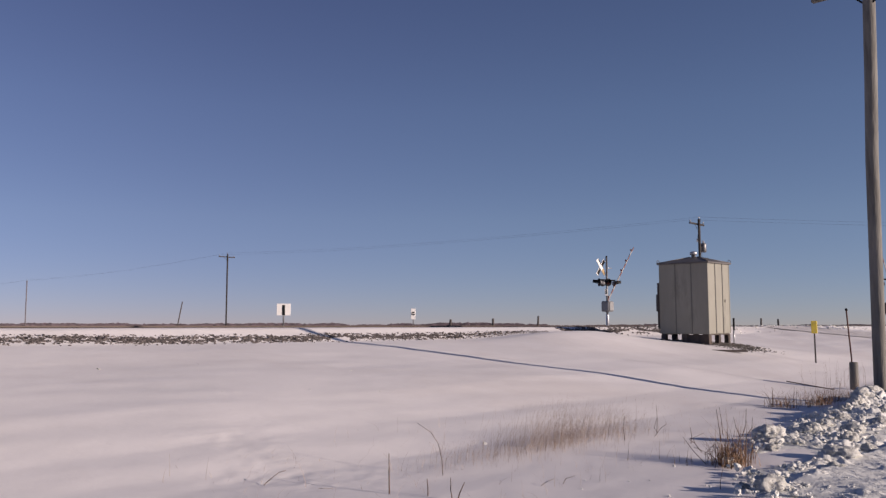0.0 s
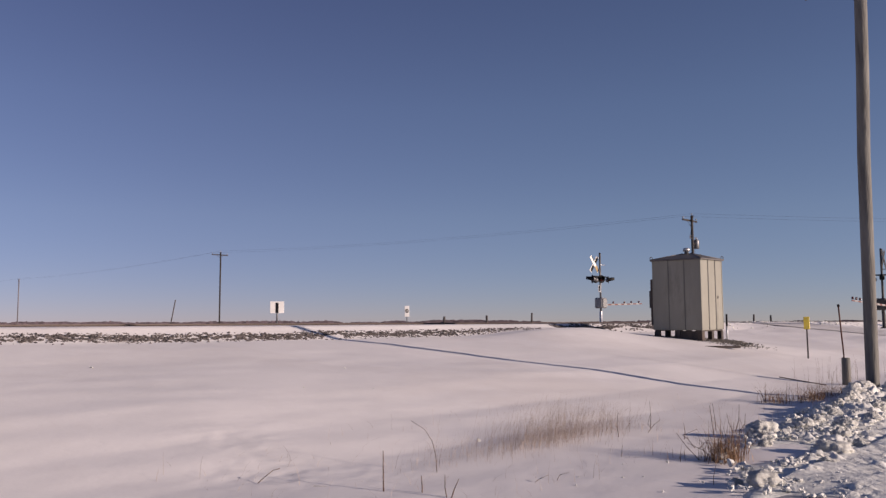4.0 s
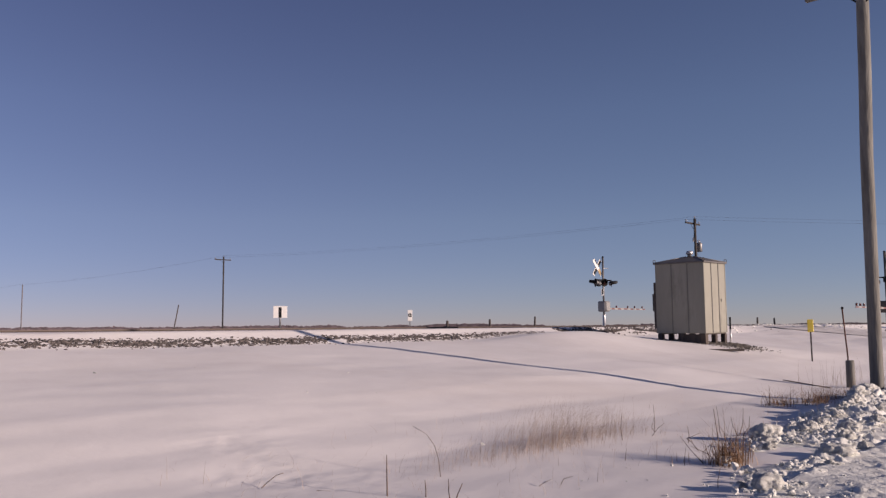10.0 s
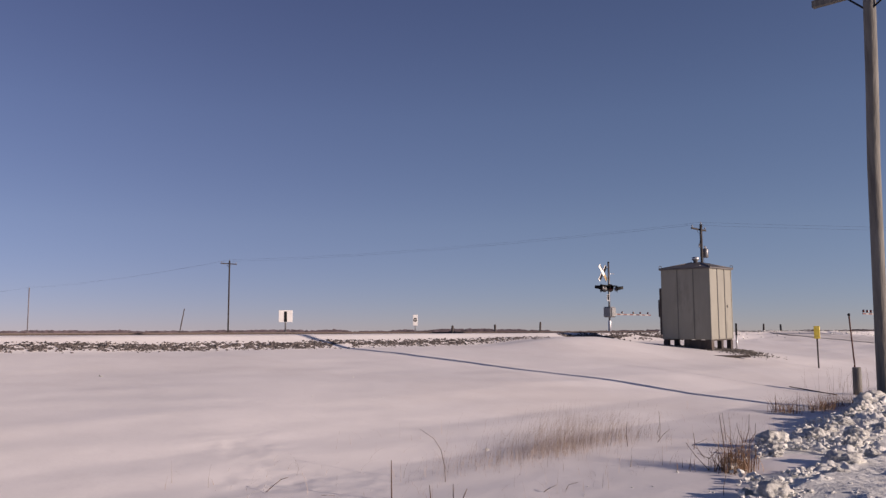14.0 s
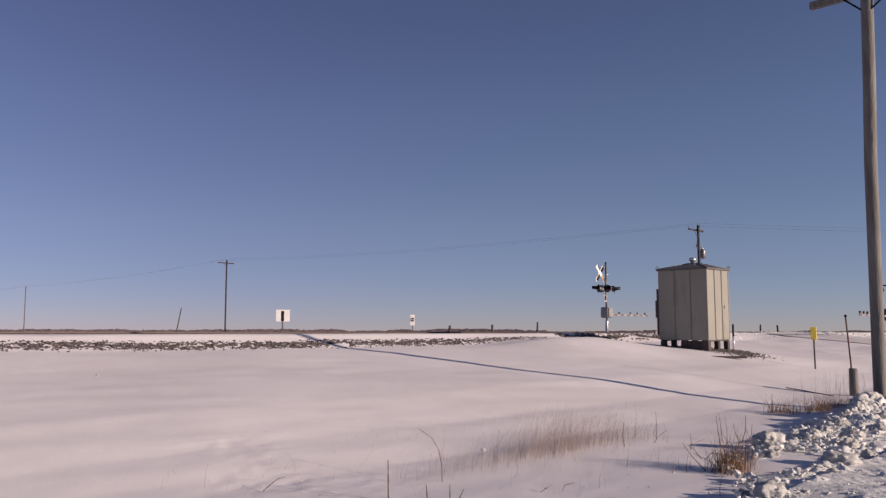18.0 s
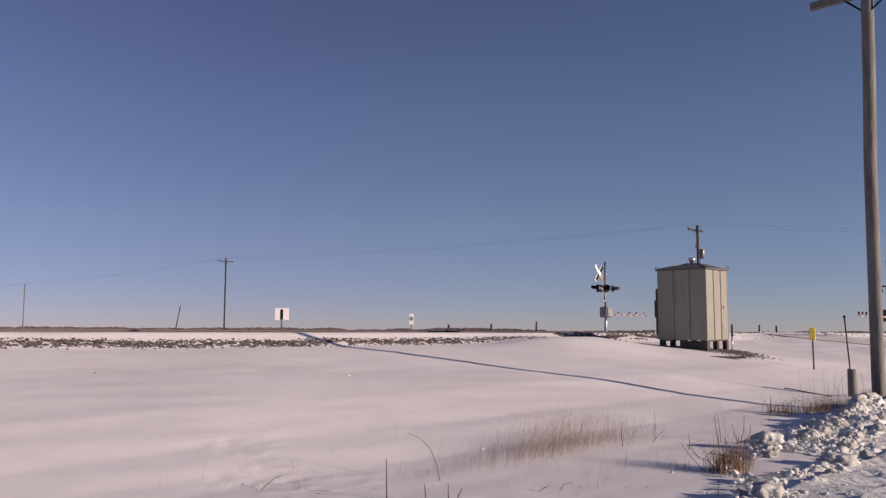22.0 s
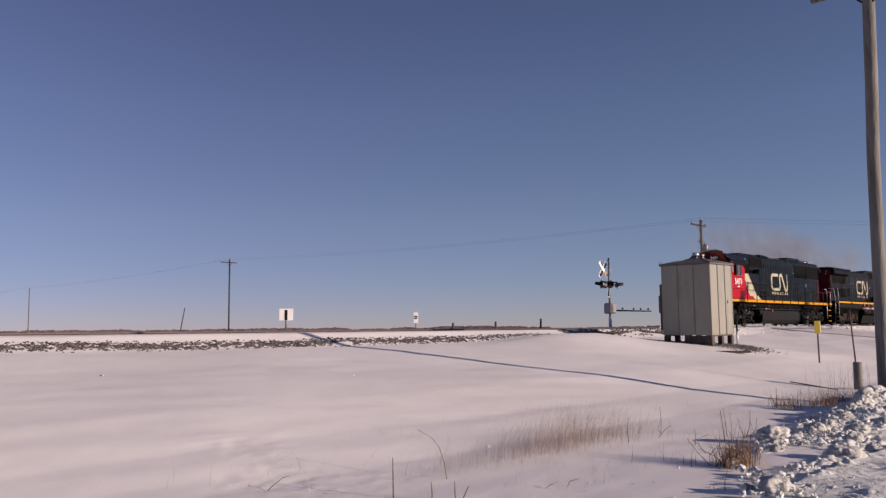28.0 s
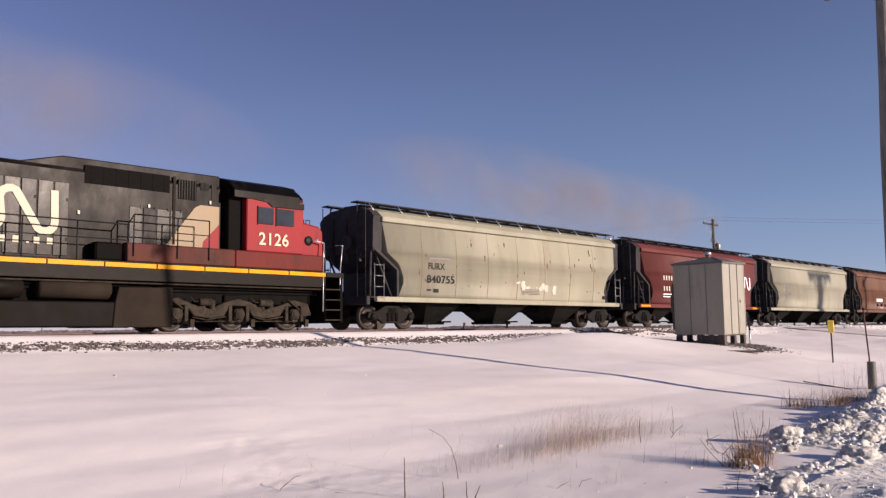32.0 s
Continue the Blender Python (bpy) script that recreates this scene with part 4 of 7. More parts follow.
def windrow():
    """The plowed bank's broken surface, from hand-sized crumbs to blocks."""
    gx, gy = np.concatenate([np.arange(6.6, 12.5, 0.025), np.arange(12.5, 19.6, 0.05)]), np.arange(1.2, 5.4, 0.028)
    base = height(*np.meshgrid(gx, gy))
    verts, faces = [], []
    for j, y in enumerate(gy):
        for i, x in enumerate(gx):
            mid = float(np.interp(x, WINDROW_X, WINDROW_MID))
            edge = mid + 0.42 + 0.25 * noise.noise((x * 1.7, y * 0.6, 4.0)) - y
            m = min(1.0, max(0.0, edge / 0.3)) * min(1.0, max(0.0, (x - 7.4 + 0.8 * noise.noise((x, y * 2, 2.0))) / 1.2))
            hole = math.exp(-(((x - 10.1) / 1.1) ** 2 + ((y - 3.9) / 0.4) ** 2) ** 2)
            m *= 1 - 0.93 * hole
            patch = 0.24 + 1.0 * float(smooth(0.02, 0.42, noise.noise((x * 1.35, y * 1.9, 9.0)) + 0.13 * max(0.0, x - 13.0)))
            rise = float(np.interp(x, [7, 10, 13, 18], [0.7, 0.85, 1.0, 1.25]))
            z = m * patch * rise * (0.06 * chunks(x, y, 3.4, 1.0) + 0.095 * chunks(x + 0.05 * noise.noise((x * 8, y * 8, 0.0)), y, 5.5, 5.0) + 0.055 * chunks(x, y, 11.0, 9.0) + 0.03 * noise.noise((x * 9, y * 9, 6.0)))
            z += m * (0.015 + 0.02 * noise.noise((x * 2.2, y * 2.2, 1.0)) + 0.008 * noise.noise((x * 19, y * 19, 3.0)))
            verts.append((x, y, float(base[j, i]) + z - 0.07 * (1 - min(1.0, m * 4)) + (0.045 if y < 3.2 else 0.0) * m))
    w = len(gx)
    for j in range(len(gy) - 1):
        for i in range(w - 1):
            k = j * w + i
            faces.append((k, k + 1, k + 1 + w, k + w))
    me = bpy.data.meshes.new("snow_windrow")
    me.from_pydata(verts, [], faces)
    me.materials.append(SNOW_BANK)
    me.polygons.foreach_set("use_smooth", [True] * len(faces))
    tagged(new("snow_windrow", me), "plowed bank of broken crusty snow along the road edge", "snow bank", kind="stuff")


SNOW_BANK = surface("broken_crust", (0.65, 0.65, 0.615), (0.82, 0.82, 0.77), 3, 0.7, bump=0.5, fine=40, stain=(0.42, 0.385, 0.345), stain_scale=2.2, stain_from=0.61)
windrow()
spots = []
for _ in range(1500):
    x = 7.6 + 12 * r.random()
    mid = float(np.interp(x, WINDROW_X, WINDROW_MID))
    y = mid - 0.05 + r.gauss(0, 0.55)
    if y > mid + 0.62 or y < 1.4 or ((x - 10.0) / 1.0) ** 2 + ((y - 3.85) / 0.36) ** 2 < 1 or noise.noise((x * 1.35, y * 1.9, 9.0)) < 0.0 and r.random() < 0.6:
        continue
    spots.append((x, y, gz(x, y) + 0.05, min(0.075, abs(r.gauss(0, 0.02)) ** 1.15 * 1.6 + 0.007)))
for _ in range(30):
    x, y = r.uniform(7, 13), r.uniform(3.7, 4.9)
    spots.append((x, y, gz(x, y) + 0.002, abs(r.gauss(0, 0.009)) + 0.005))
for _ in range(13):
    x, y = r.uniform(0, 14), r.uniform(6.5, 14)
    spots.append((x, y, gz(x, y) + 0.002, abs(r.gauss(0, 0.010)) + 0.006))
for _ in range(900):
    x, y = r.uniform(38, 60), r.gauss(19.3, 1.6)
    spots.append((x, y, gz(x, y), abs(r.gauss(0, 0.035)) + 0.012))
scatter_lumps("snow_rubble", spots, SNOW_LUMP, "broken crusts and crumbs of plowed snow", "snow rubble", 0.72, 6, 2)


# ---------------------------------------------------------------- dry grass
def blade(bm, x, y, z, h, lean, turn, w):
    """One dry blade of three bent pieces."""
    c, s = math.cos(turn), math.sin(turn)
    prev = None
    for k in range(4):
        t = k / 3
        o = lean * h * t * t
        ww = w * (1 - 0.8 * t)
        p = Vector((x + c * o, y + s * o, z + h * t * (1 - 0.25 * abs(lean) * t)))
        a, b = bm.verts.new(p + Vector((-s, c, 0)) * ww), bm.verts.new(p - Vector((-s, c, 0)) * ww)
        d = bm.verts.new(p + Vector((c, s, 0)) * ww)
        if prev:
            for i, j in ((0, 1), (1, 2), (2, 0)):
                bm.faces.new((prev[i], prev[j], (a, b, d)[j], (a, b, d)[i]))
        prev = (a, b, d)


def grass(name, spots, material, label):
    bm = bmesh.new()
    for s in spots:
        blade(bm, *s)
    tagged(part(name, bm, material), label, "dry grass", kind="stuff")


r = random.Random(31)
fine = []
for _ in range(2700):
    t = r.random() ** 0.8
    x = 6.3 + 4.9 * t + r.gauss(0, 0.2)
    y = 6.36 + r.gauss(0, 0.2)
    dens = math.exp(-((t - 0.56) / 0.3) ** 2)
    if r.random() > 0.12 + 0.88 * dens:
        continue
    fine.append((x, y, gz(x, y) - 0.02, r.uniform(0.16, 0.62) * (0.55 + 0.6 * dens), r.uniform(0.1, 0.9), r.gauss(-0.5, 0.8), r.uniform(0.0006, 0.0014)))
grass("grass_swath", fine, PALE_STRAW, "pale dry grass blades poking through drifted snow")
clumps = []
for cx, cy, n, hh, spread in ((9.3, 4.16, 210, 0.36, 0.10), (9.42, 4.2, 110, 0.47, 0.10), (9.6, 4.2, 40, 0.6, 0.08), (9.1, 4.42, 12, 0.3, 0.22)):
    for _ in range(n):
        x, y = r.gauss(cx, spread), r.gauss(cy, spread)
        clumps.append((x, y, gz(x, y) - 0.03, r.uniform(0.35, 1.1) * hh, abs(r.gauss(0.3, 0.6)), r.uniform(0, math.tau), r.uniform(0.002, 0.0055)))
grass("grass_clump", clumps, STRAW, "brown tuft of stiff dead grass in snow")
verge = []
for cx, cy, n, wide, hh in ((16.0, 6.12, 90, 0.13, 0.42), (16.55, 6.0, 40, 0.16, 0.3), (17.3, 5.85, 190, 0.3, 0.36), (18.3, 5.85, 110, 0.4, 0.3), (19.6, 5.9, 70, 0.5, 0.3)):
    for _ in range(n):
        x, y = r.gauss(cx, wide), r.gauss(cy, 0.12)
        verge.append((x, y, gz(x, y) - 0.02, r.uniform(0.35, 1.1) * hh, r.uniform(0.1, 1.2), r.uniform(0, math.tau), r.uniform(0.0022, 0.006)))
for _ in range(60):
    x, y = r.uniform(19.5, 25), r.gauss(6.7, 0.4)
    verge.append((x, y, gz(x, y) - 0.02, r.uniform(0.3, 0.75), r.uniform(0.0, 0.7), r.uniform(0, math.tau), r.uniform(0.0022, 0.0036)))
grass("verge_grass", verge, STRAW, "dry brown verge grass by the pole foot")
sparse = []
for _ in range(330):
    x, y = r.uniform(4.0, 15), r.uniform(4.5, 8.2)
    sparse.append((x, y, gz(x, y) - 0.02, r.uniform(0.05, 0.26), r.uniform(0.0, 1.3), r.uniform(0, math.tau), r.uniform(0.001, 0.0024)))
grass("sparse_grass", sparse, PALE_STRAW, "scattered thin dead blades in the snow")

SWAY = []


def stalk(x, y, pts, r0, label="thin dead weed stalk standing in snow"):
    ob = thing("weed_stalk", label, "weed stalk", pose(x, y, gz(x, y) - 0.03), "dead weed stalks")
    bm = bmesh.new()
    bent(bm, pts, r0, 5, r0 * 0.5)
    part("stem", bm, STALK, ob)
    return ob


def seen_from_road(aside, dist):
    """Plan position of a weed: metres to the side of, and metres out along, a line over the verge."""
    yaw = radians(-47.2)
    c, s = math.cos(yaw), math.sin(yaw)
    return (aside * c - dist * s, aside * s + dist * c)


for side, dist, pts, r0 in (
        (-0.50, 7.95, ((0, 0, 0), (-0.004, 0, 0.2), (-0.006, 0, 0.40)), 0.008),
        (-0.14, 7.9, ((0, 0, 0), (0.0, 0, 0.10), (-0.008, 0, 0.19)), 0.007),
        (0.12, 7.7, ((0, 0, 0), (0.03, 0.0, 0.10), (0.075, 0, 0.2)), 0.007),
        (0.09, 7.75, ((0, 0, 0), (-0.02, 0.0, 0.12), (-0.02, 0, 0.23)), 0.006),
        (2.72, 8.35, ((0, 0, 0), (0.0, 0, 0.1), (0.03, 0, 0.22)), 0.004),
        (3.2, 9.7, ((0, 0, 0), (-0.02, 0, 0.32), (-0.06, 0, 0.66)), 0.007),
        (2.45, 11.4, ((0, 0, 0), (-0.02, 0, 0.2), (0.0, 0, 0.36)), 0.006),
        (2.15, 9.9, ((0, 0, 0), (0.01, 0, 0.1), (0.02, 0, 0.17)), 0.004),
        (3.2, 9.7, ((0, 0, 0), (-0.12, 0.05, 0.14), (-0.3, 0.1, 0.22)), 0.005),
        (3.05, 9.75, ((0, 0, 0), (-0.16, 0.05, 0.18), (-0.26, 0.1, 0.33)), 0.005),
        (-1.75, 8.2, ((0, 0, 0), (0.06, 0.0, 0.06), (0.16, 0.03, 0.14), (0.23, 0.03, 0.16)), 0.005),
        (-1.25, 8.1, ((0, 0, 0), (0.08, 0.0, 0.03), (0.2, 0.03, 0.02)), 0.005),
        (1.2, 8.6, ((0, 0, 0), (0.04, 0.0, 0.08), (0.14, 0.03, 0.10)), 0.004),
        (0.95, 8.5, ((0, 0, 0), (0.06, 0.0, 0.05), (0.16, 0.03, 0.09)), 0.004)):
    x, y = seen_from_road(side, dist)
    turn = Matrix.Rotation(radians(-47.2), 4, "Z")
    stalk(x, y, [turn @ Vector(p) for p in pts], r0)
for x, y, pts, r0 in (
        (11.1, 6.06, ((0, 0, 0), (0.01, -0.01, 0.2), (0, 0, 0.42)), 0.005),
        (11.1, 6.02, ((0, 0, 0), (-0.05, 0.05, 0.1), (-0.02, 0.02, 0.24)), 0.005),
        (10.7, 5.9, ((0, 0, 0), (0.08, -0.08, 0.14), (0.14, -0.14, 0.2)), 0.005),
        (10.51, 5.24, ((0, 0, 0), (0.01, -0.01, 0.13), (0.0, 0.0, 0.25)), 0.006),
        (10.65, 5.21, ((0, 0, 0), (-0.08, 0.08, 0.08), (0.06, -0.06, 0.16)), 0.005),
        (9.98, 4.81, ((0, 0, 0), (-0.07, 0.07, 0.13), (-0.09, 0.09, 0.2)), 0.005),
        (9.98, 4.8, ((0, 0, 0), (0.06, -0.06, 0.09), (0.12, -0.12, 0.15)), 0.005),
        (11.8, 5.38, ((0, 0, 0), (-0.01, 0.01, 0.22), (-0.03, 0.03, 0.42)), 0.006),
        (11.78, 5.1, ((0, 0, 0), (-0.05, 0.05, 0.16), (-0.07, 0.07, 0.3)), 0.006),
        (11.74, 5.08, ((0, 0, 0), (0.05, -0.05, 0.2), (0.06, -0.06, 0.42)), 0.007),
        (11.8, 5.06, ((0, 0, 0), (0.08, -0.08, 0.15), (0.09, -0.09, 0.3)), 0.006)):
    stalk(x, y, pts, r0)
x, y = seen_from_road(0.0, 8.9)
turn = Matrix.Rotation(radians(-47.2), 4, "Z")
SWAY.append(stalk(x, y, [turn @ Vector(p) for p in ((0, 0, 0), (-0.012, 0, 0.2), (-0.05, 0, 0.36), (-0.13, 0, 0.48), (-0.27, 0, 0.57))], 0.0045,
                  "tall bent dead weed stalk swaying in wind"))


# ---------------------------------------------------------------- far woods
def far_woods():
    rr, verts, faces = random.Random(77), [], []
    for _ in range(5200):
        a = radians(rr.uniform(-8, 128))
        d = rr.uniform(900, 1900)
        x, y = d * math.cos(a), d * math.sin(a)
        if y < 60:
            continue
        tall = 3.2 + 2.6 * noise.noise((a * 9, 1.0, 2.0)) + 2.0 * noise.noise((a * 37, 4.0, 2.0)) + rr.uniform(-1, 1.5)
        tall = max(1.0, tall * (0.8 if a > 0.62 else 0.42)) * d / 1000
        w = tall * rr.uniform(0.5, 1.4)
        k = len(verts)
        ca, sa = -math.sin(a), math.cos(a)
        m = 7
        for j in range(m):
            q = j / (m - 1) * math.pi
            jit = rr.uniform(0.65, 1.1)
            verts.append((x + ca * w * math.cos(q), y + sa * w * math.cos(q), -1.5 + tall * max(0.02, math.sin(q)) * jit))
        for j in range(m):
            q = j / (m - 1) * math.pi
            verts.append((x + ca * w * math.cos(q) + math.cos(a) * w * 0.5, y + sa * w * math.cos(q) + math.sin(a) * w * 0.5,
                          -1.5 + tall * 0.9 * max(0.02, math.sin(q))))
        faces.append(list(range(k, k + m)))
        faces.append(list(range(k + m, k + 2 * m)))
        for j in range(m - 1):
            faces.append((k + j, k + j + 1, k + m + j + 1, k + m + j))
    me = bpy.data.meshes.new("far_woods")
    me.from_pydata(verts, [], faces)
    me.materials.append(WOODS)
    tagged(new("far_woods", me), "low leafless brown woods along the horizon", "woods", kind="stuff")


far_woods()
# ---------------------------------------------------------------- train materials
LOCO_BLACK = surface("loco_black", (0.0016, 0.0016, 0.0018), (0.0045, 0.0044, 0.0047), 1.1, 0.27, bump=0.05, fine=14, stain=(0.010, 0.0097, 0.0098),
                     stain_scale=1.4, stain_from=0.56, streak=2.5, spec=0.085, rough_span=0.16, vary=0.28, warp=0.009)
LOCO_RED = surface("loco_red", (0.30, 0.005, 0.012), (0.36, 0.008, 0.018), 1.5, 0.4, bump=0.04, fine=14, stain=(0.24, 0.006, 0.012), stain_scale=1.3,
                   stain_from=0.58, streak=3, spec=0.12, warp=0.01)
LOCO_GREY = surface("dusty_black", (0.0025, 0.0021, 0.0017), (0.0062, 0.005, 0.004), 0.9, 0.42, bump=0.05, fine=14, stain=(0.022, 0.018, 0.0145),
                    stain_scale=1.1, stain_from=0.56, streak=1.6, spec=0.085, rough_span=0.3, vary=0.4, warp=0.012)
LOCO_RED2 = surface("faded_red", (0.17, 0.009, 0.012), (0.235, 0.015, 0.018), 1.4, 0.5, bump=0.05, stain=(0.09, 0.014, 0.013), stain_scale=1.3,
                    stain_from=0.55, streak=3, spec=0.15)
LOCO_BROWN = surface("rust_dust_red", (0.045, 0.014, 0.011), (0.085, 0.026, 0.018), 2.0, 0.6, bump=0.1, stain=(0.02, 0.014, 0.011), stain_from=0.52, streak=3, spec=0.1)
CREAM = surface("cream_white", (0.35, 0.325, 0.21), (0.42, 0.395, 0.265), 2, 0.45, bump=0.03, stain=(0.28, 0.25, 0.16), stain_from=0.62)
TAN2 = surface("dirty_tan", (0.15, 0.105, 0.048), (0.225, 0.16, 0.078), 2, 0.55, bump=0.04, stain=(0.09, 0.062, 0.034), stain_from=0.56, streak=4)
TAN_LIGHT = surface("worn_cream", (0.30, 0.25, 0.17), (0.42, 0.36, 0.26), 2, 0.5, bump=0.04, stain=(0.1, 0.08, 0.055), stain_scale=1.6, stain_from=0.6, streak=3)
STRIPE = surface("yellow_stripe", (0.52, 0.215, 0.002), (0.6, 0.275, 0.004), 3, 0.35, bump=0.02, spec=0.06)
TRUCK_BLACK = surface("truck_black", (0.003, 0.0028, 0.0026), (0.011, 0.0097, 0.0085), 5, 0.72, 0.0, bump=0.1, fine=30, stain=(0.022, 0.0185, 0.015), stain_scale=3, spec=0.12)
TRUCK_DUST = surface("truck_dust", (0.014, 0.0115, 0.009), (0.05, 0.04, 0.03), 4, 0.75, bump=0.3, fine=30, stain=(0.008, 0.007, 0.006), stain_scale=3, spec=0.08)
UNDER = surface("underframe", (0.003, 0.003, 0.003), (0.009, 0.0083, 0.0076), 4, 0.75, bump=0.2, spec=0.03)
TANK_M = surface("fuel_tank", (0.006, 0.0056, 0.0053), (0.016, 0.0145, 0.013), 2, 0.5, bump=0.1, stain=(0.005, 0.0048, 0.0045), stain_from=0.5, spec=0.12)
TANK_DUST = surface("dusty_tank", (0.0035, 0.0028, 0.0022), (0.0075, 0.0058, 0.0044), 2, 0.65, bump=0.1, stain=(0.008, 0.007, 0.006), stain_from=0.5, spec=0.08)
GRILLE = surface("dark_grille", (0.002, 0.0018, 0.0016), (0.0065, 0.0055, 0.005), 10, 0.7, bump=0.3, fine=80, spec=0.05)
GLASS_DK = surface("cab_glass", (0.02, 0.024, 0.03), (0.035, 0.04, 0.05), 2, 0.08, bump=0, rough_span=0.03, spec=0.25)
WHEEL_M = surface("wheel_steel", (0.02, 0.017, 0.015), (0.05, 0.042, 0.036), 6, 0.5, 0.5, bump=0.1, spec=0.2)
HOP_TAN = surface("hopper_tan", (0.228, 0.224, 0.168), (0.288, 0.283, 0.215), 0.7, 0.5, bump=0.06, fine=10, stain=(0.205, 0.185, 0.135), stain_scale=0.9,
                  stain_from=0.55, streak=4, spec=0.15)
HOP_TAN2 = surface("hopper_pale", (0.22, 0.215, 0.165), (0.29, 0.285, 0.225), 0.6, 0.5, bump=0.06, fine=10, stain=(0.17, 0.165, 0.13), stain_scale=0.5,
                   stain_from=0.6, streak=2.5, spec=0.15)
HOP_RED = surface("hopper_red", (0.088, 0.024, 0.022), (0.132, 0.038, 0.034), 0.8, 0.5, bump=0.06, fine=10, stain=(0.062, 0.022, 0.02), stain_scale=0.8,
                  stain_from=0.55, streak=4, spec=0.12)
HOP_BROWN = surface("hopper_brown", (0.085, 0.04, 0.025), (0.15, 0.075, 0.048), 0.8, 0.55, bump=0.06, fine=10, stain=(0.19, 0.12, 0.07), stain_scale=0.8,
                    stain_from=0.57, streak=4, spec=0.12)
# near black: roof walks and hatches, and the painted shade of car ends
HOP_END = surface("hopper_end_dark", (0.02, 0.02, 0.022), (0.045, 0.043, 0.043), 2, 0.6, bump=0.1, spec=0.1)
LAMP_ON = glowing("headlight", (1.0, 0.55, 0.42), 0.7)
MIRROR = surface("bright_latch", (0.7, 0.7, 0.7), (0.85, 0.85, 0.85), 4, 0.15, 0.9, bump=0)
SEAM_M = surface("rusty_seam", (0.13, 0.09, 0.05), (0.2, 0.15, 0.09), 3, 0.7, bump=0.1)
DUST_FLAT = surface("settled_dust", (0.015, 0.0118, 0.009), (0.028, 0.022, 0.0165), 1.2, 0.8, bump=0.08, stain=(0.018, 0.0155, 0.0125), stain_scale=0.8, stain_from=0.58, spec=0.06)
PRIMER = surface("pale_touch_up_paint", (0.36, 0.34, 0.28), (0.44, 0.42, 0.36), 3, 0.6, bump=0.03)
# bright metal put on small pieces to give glints on the running gear
GLINT = surface("glint_steel", (0.07, 0.068, 0.065), (0.2, 0.195, 0.19), 12, 0.25, 0.9, bump=0.1)
FAN_M = surface("fan_housing", (0.05, 0.05, 0.05), (0.12, 0.115, 0.11), 4, 0.28, 0.7, bump=0.03)
BAND_RED = surface("grimy_red", (0.07, 0.012, 0.009), (0.12, 0.018, 0.014), 1.5, 0.55, bump=0.08, stain=(0.035, 0.014, 0.01), stain_scale=1.8, stain_from=0.52, streak=2, spec=0.1)
SHEEN = surface("worn_glossy_black", (0.0035, 0.003, 0.0026), (0.010, 0.0086, 0.0072), 1.6, 0.3, bump=0.05, fine=14, stain=(0.024, 0.019, 0.014), stain_scale=1.6, stain_from=0.6, streak=1.5, spec=0.1, rough_span=0.16, vary=0.45, warp=0.01)
GRIME = surface("oily_brown_grime", (0.0035, 0.0026, 0.002), (0.011, 0.0085, 0.0065), 2.0, 0.5, bump=0.1, stain=(0.022, 0.015, 0.0105), stain_scale=1.6, stain_from=0.58, streak=0.5, spec=0.08)
# red darkened so that the hood end's shade lies in its colour
RED_DARK = surface("darkened_red", (0.035, 0.006, 0.007), (0.09, 0.012, 0.013), 1.2, 0.6, bump=0.05, spec=0.1)

SPEED, TRAIN_X0 = 17.25, 12.15  # metres a second towards -x; the leading platform's place at 30 s
WHEELS, TRAIN = [], []
HALF = 1.55


# ---------------------------------------------------------------- running gear
def wheelset(parent, x, r, gauge_y=0.76):
    bm = bmesh.new()
    rod(bm, (0, -1.0, 0), (0, 1.0, 0), 0.085, seg=10)
    for s in (-1, 1):
        lathe(bm, (0, s * gauge_y, 0), [(r + 0.025, -s * 0.075), (r + 0.02, -s * 0.05), (r, -s * 0.035), (r - 0.01, s * 0.06), (r - 0.08, s * 0.065),
                                         (r - 0.12, s * 0.01), (0.17, -s * 0.01), (0.15, s * 0.1)], 24, "y")
    ws = part("wheelset", bm, WHEEL_M, parent, "", 0, pose(x, 0, r + RAIL_Z))
    WHEELS.append((ws, x, r))
    return ws


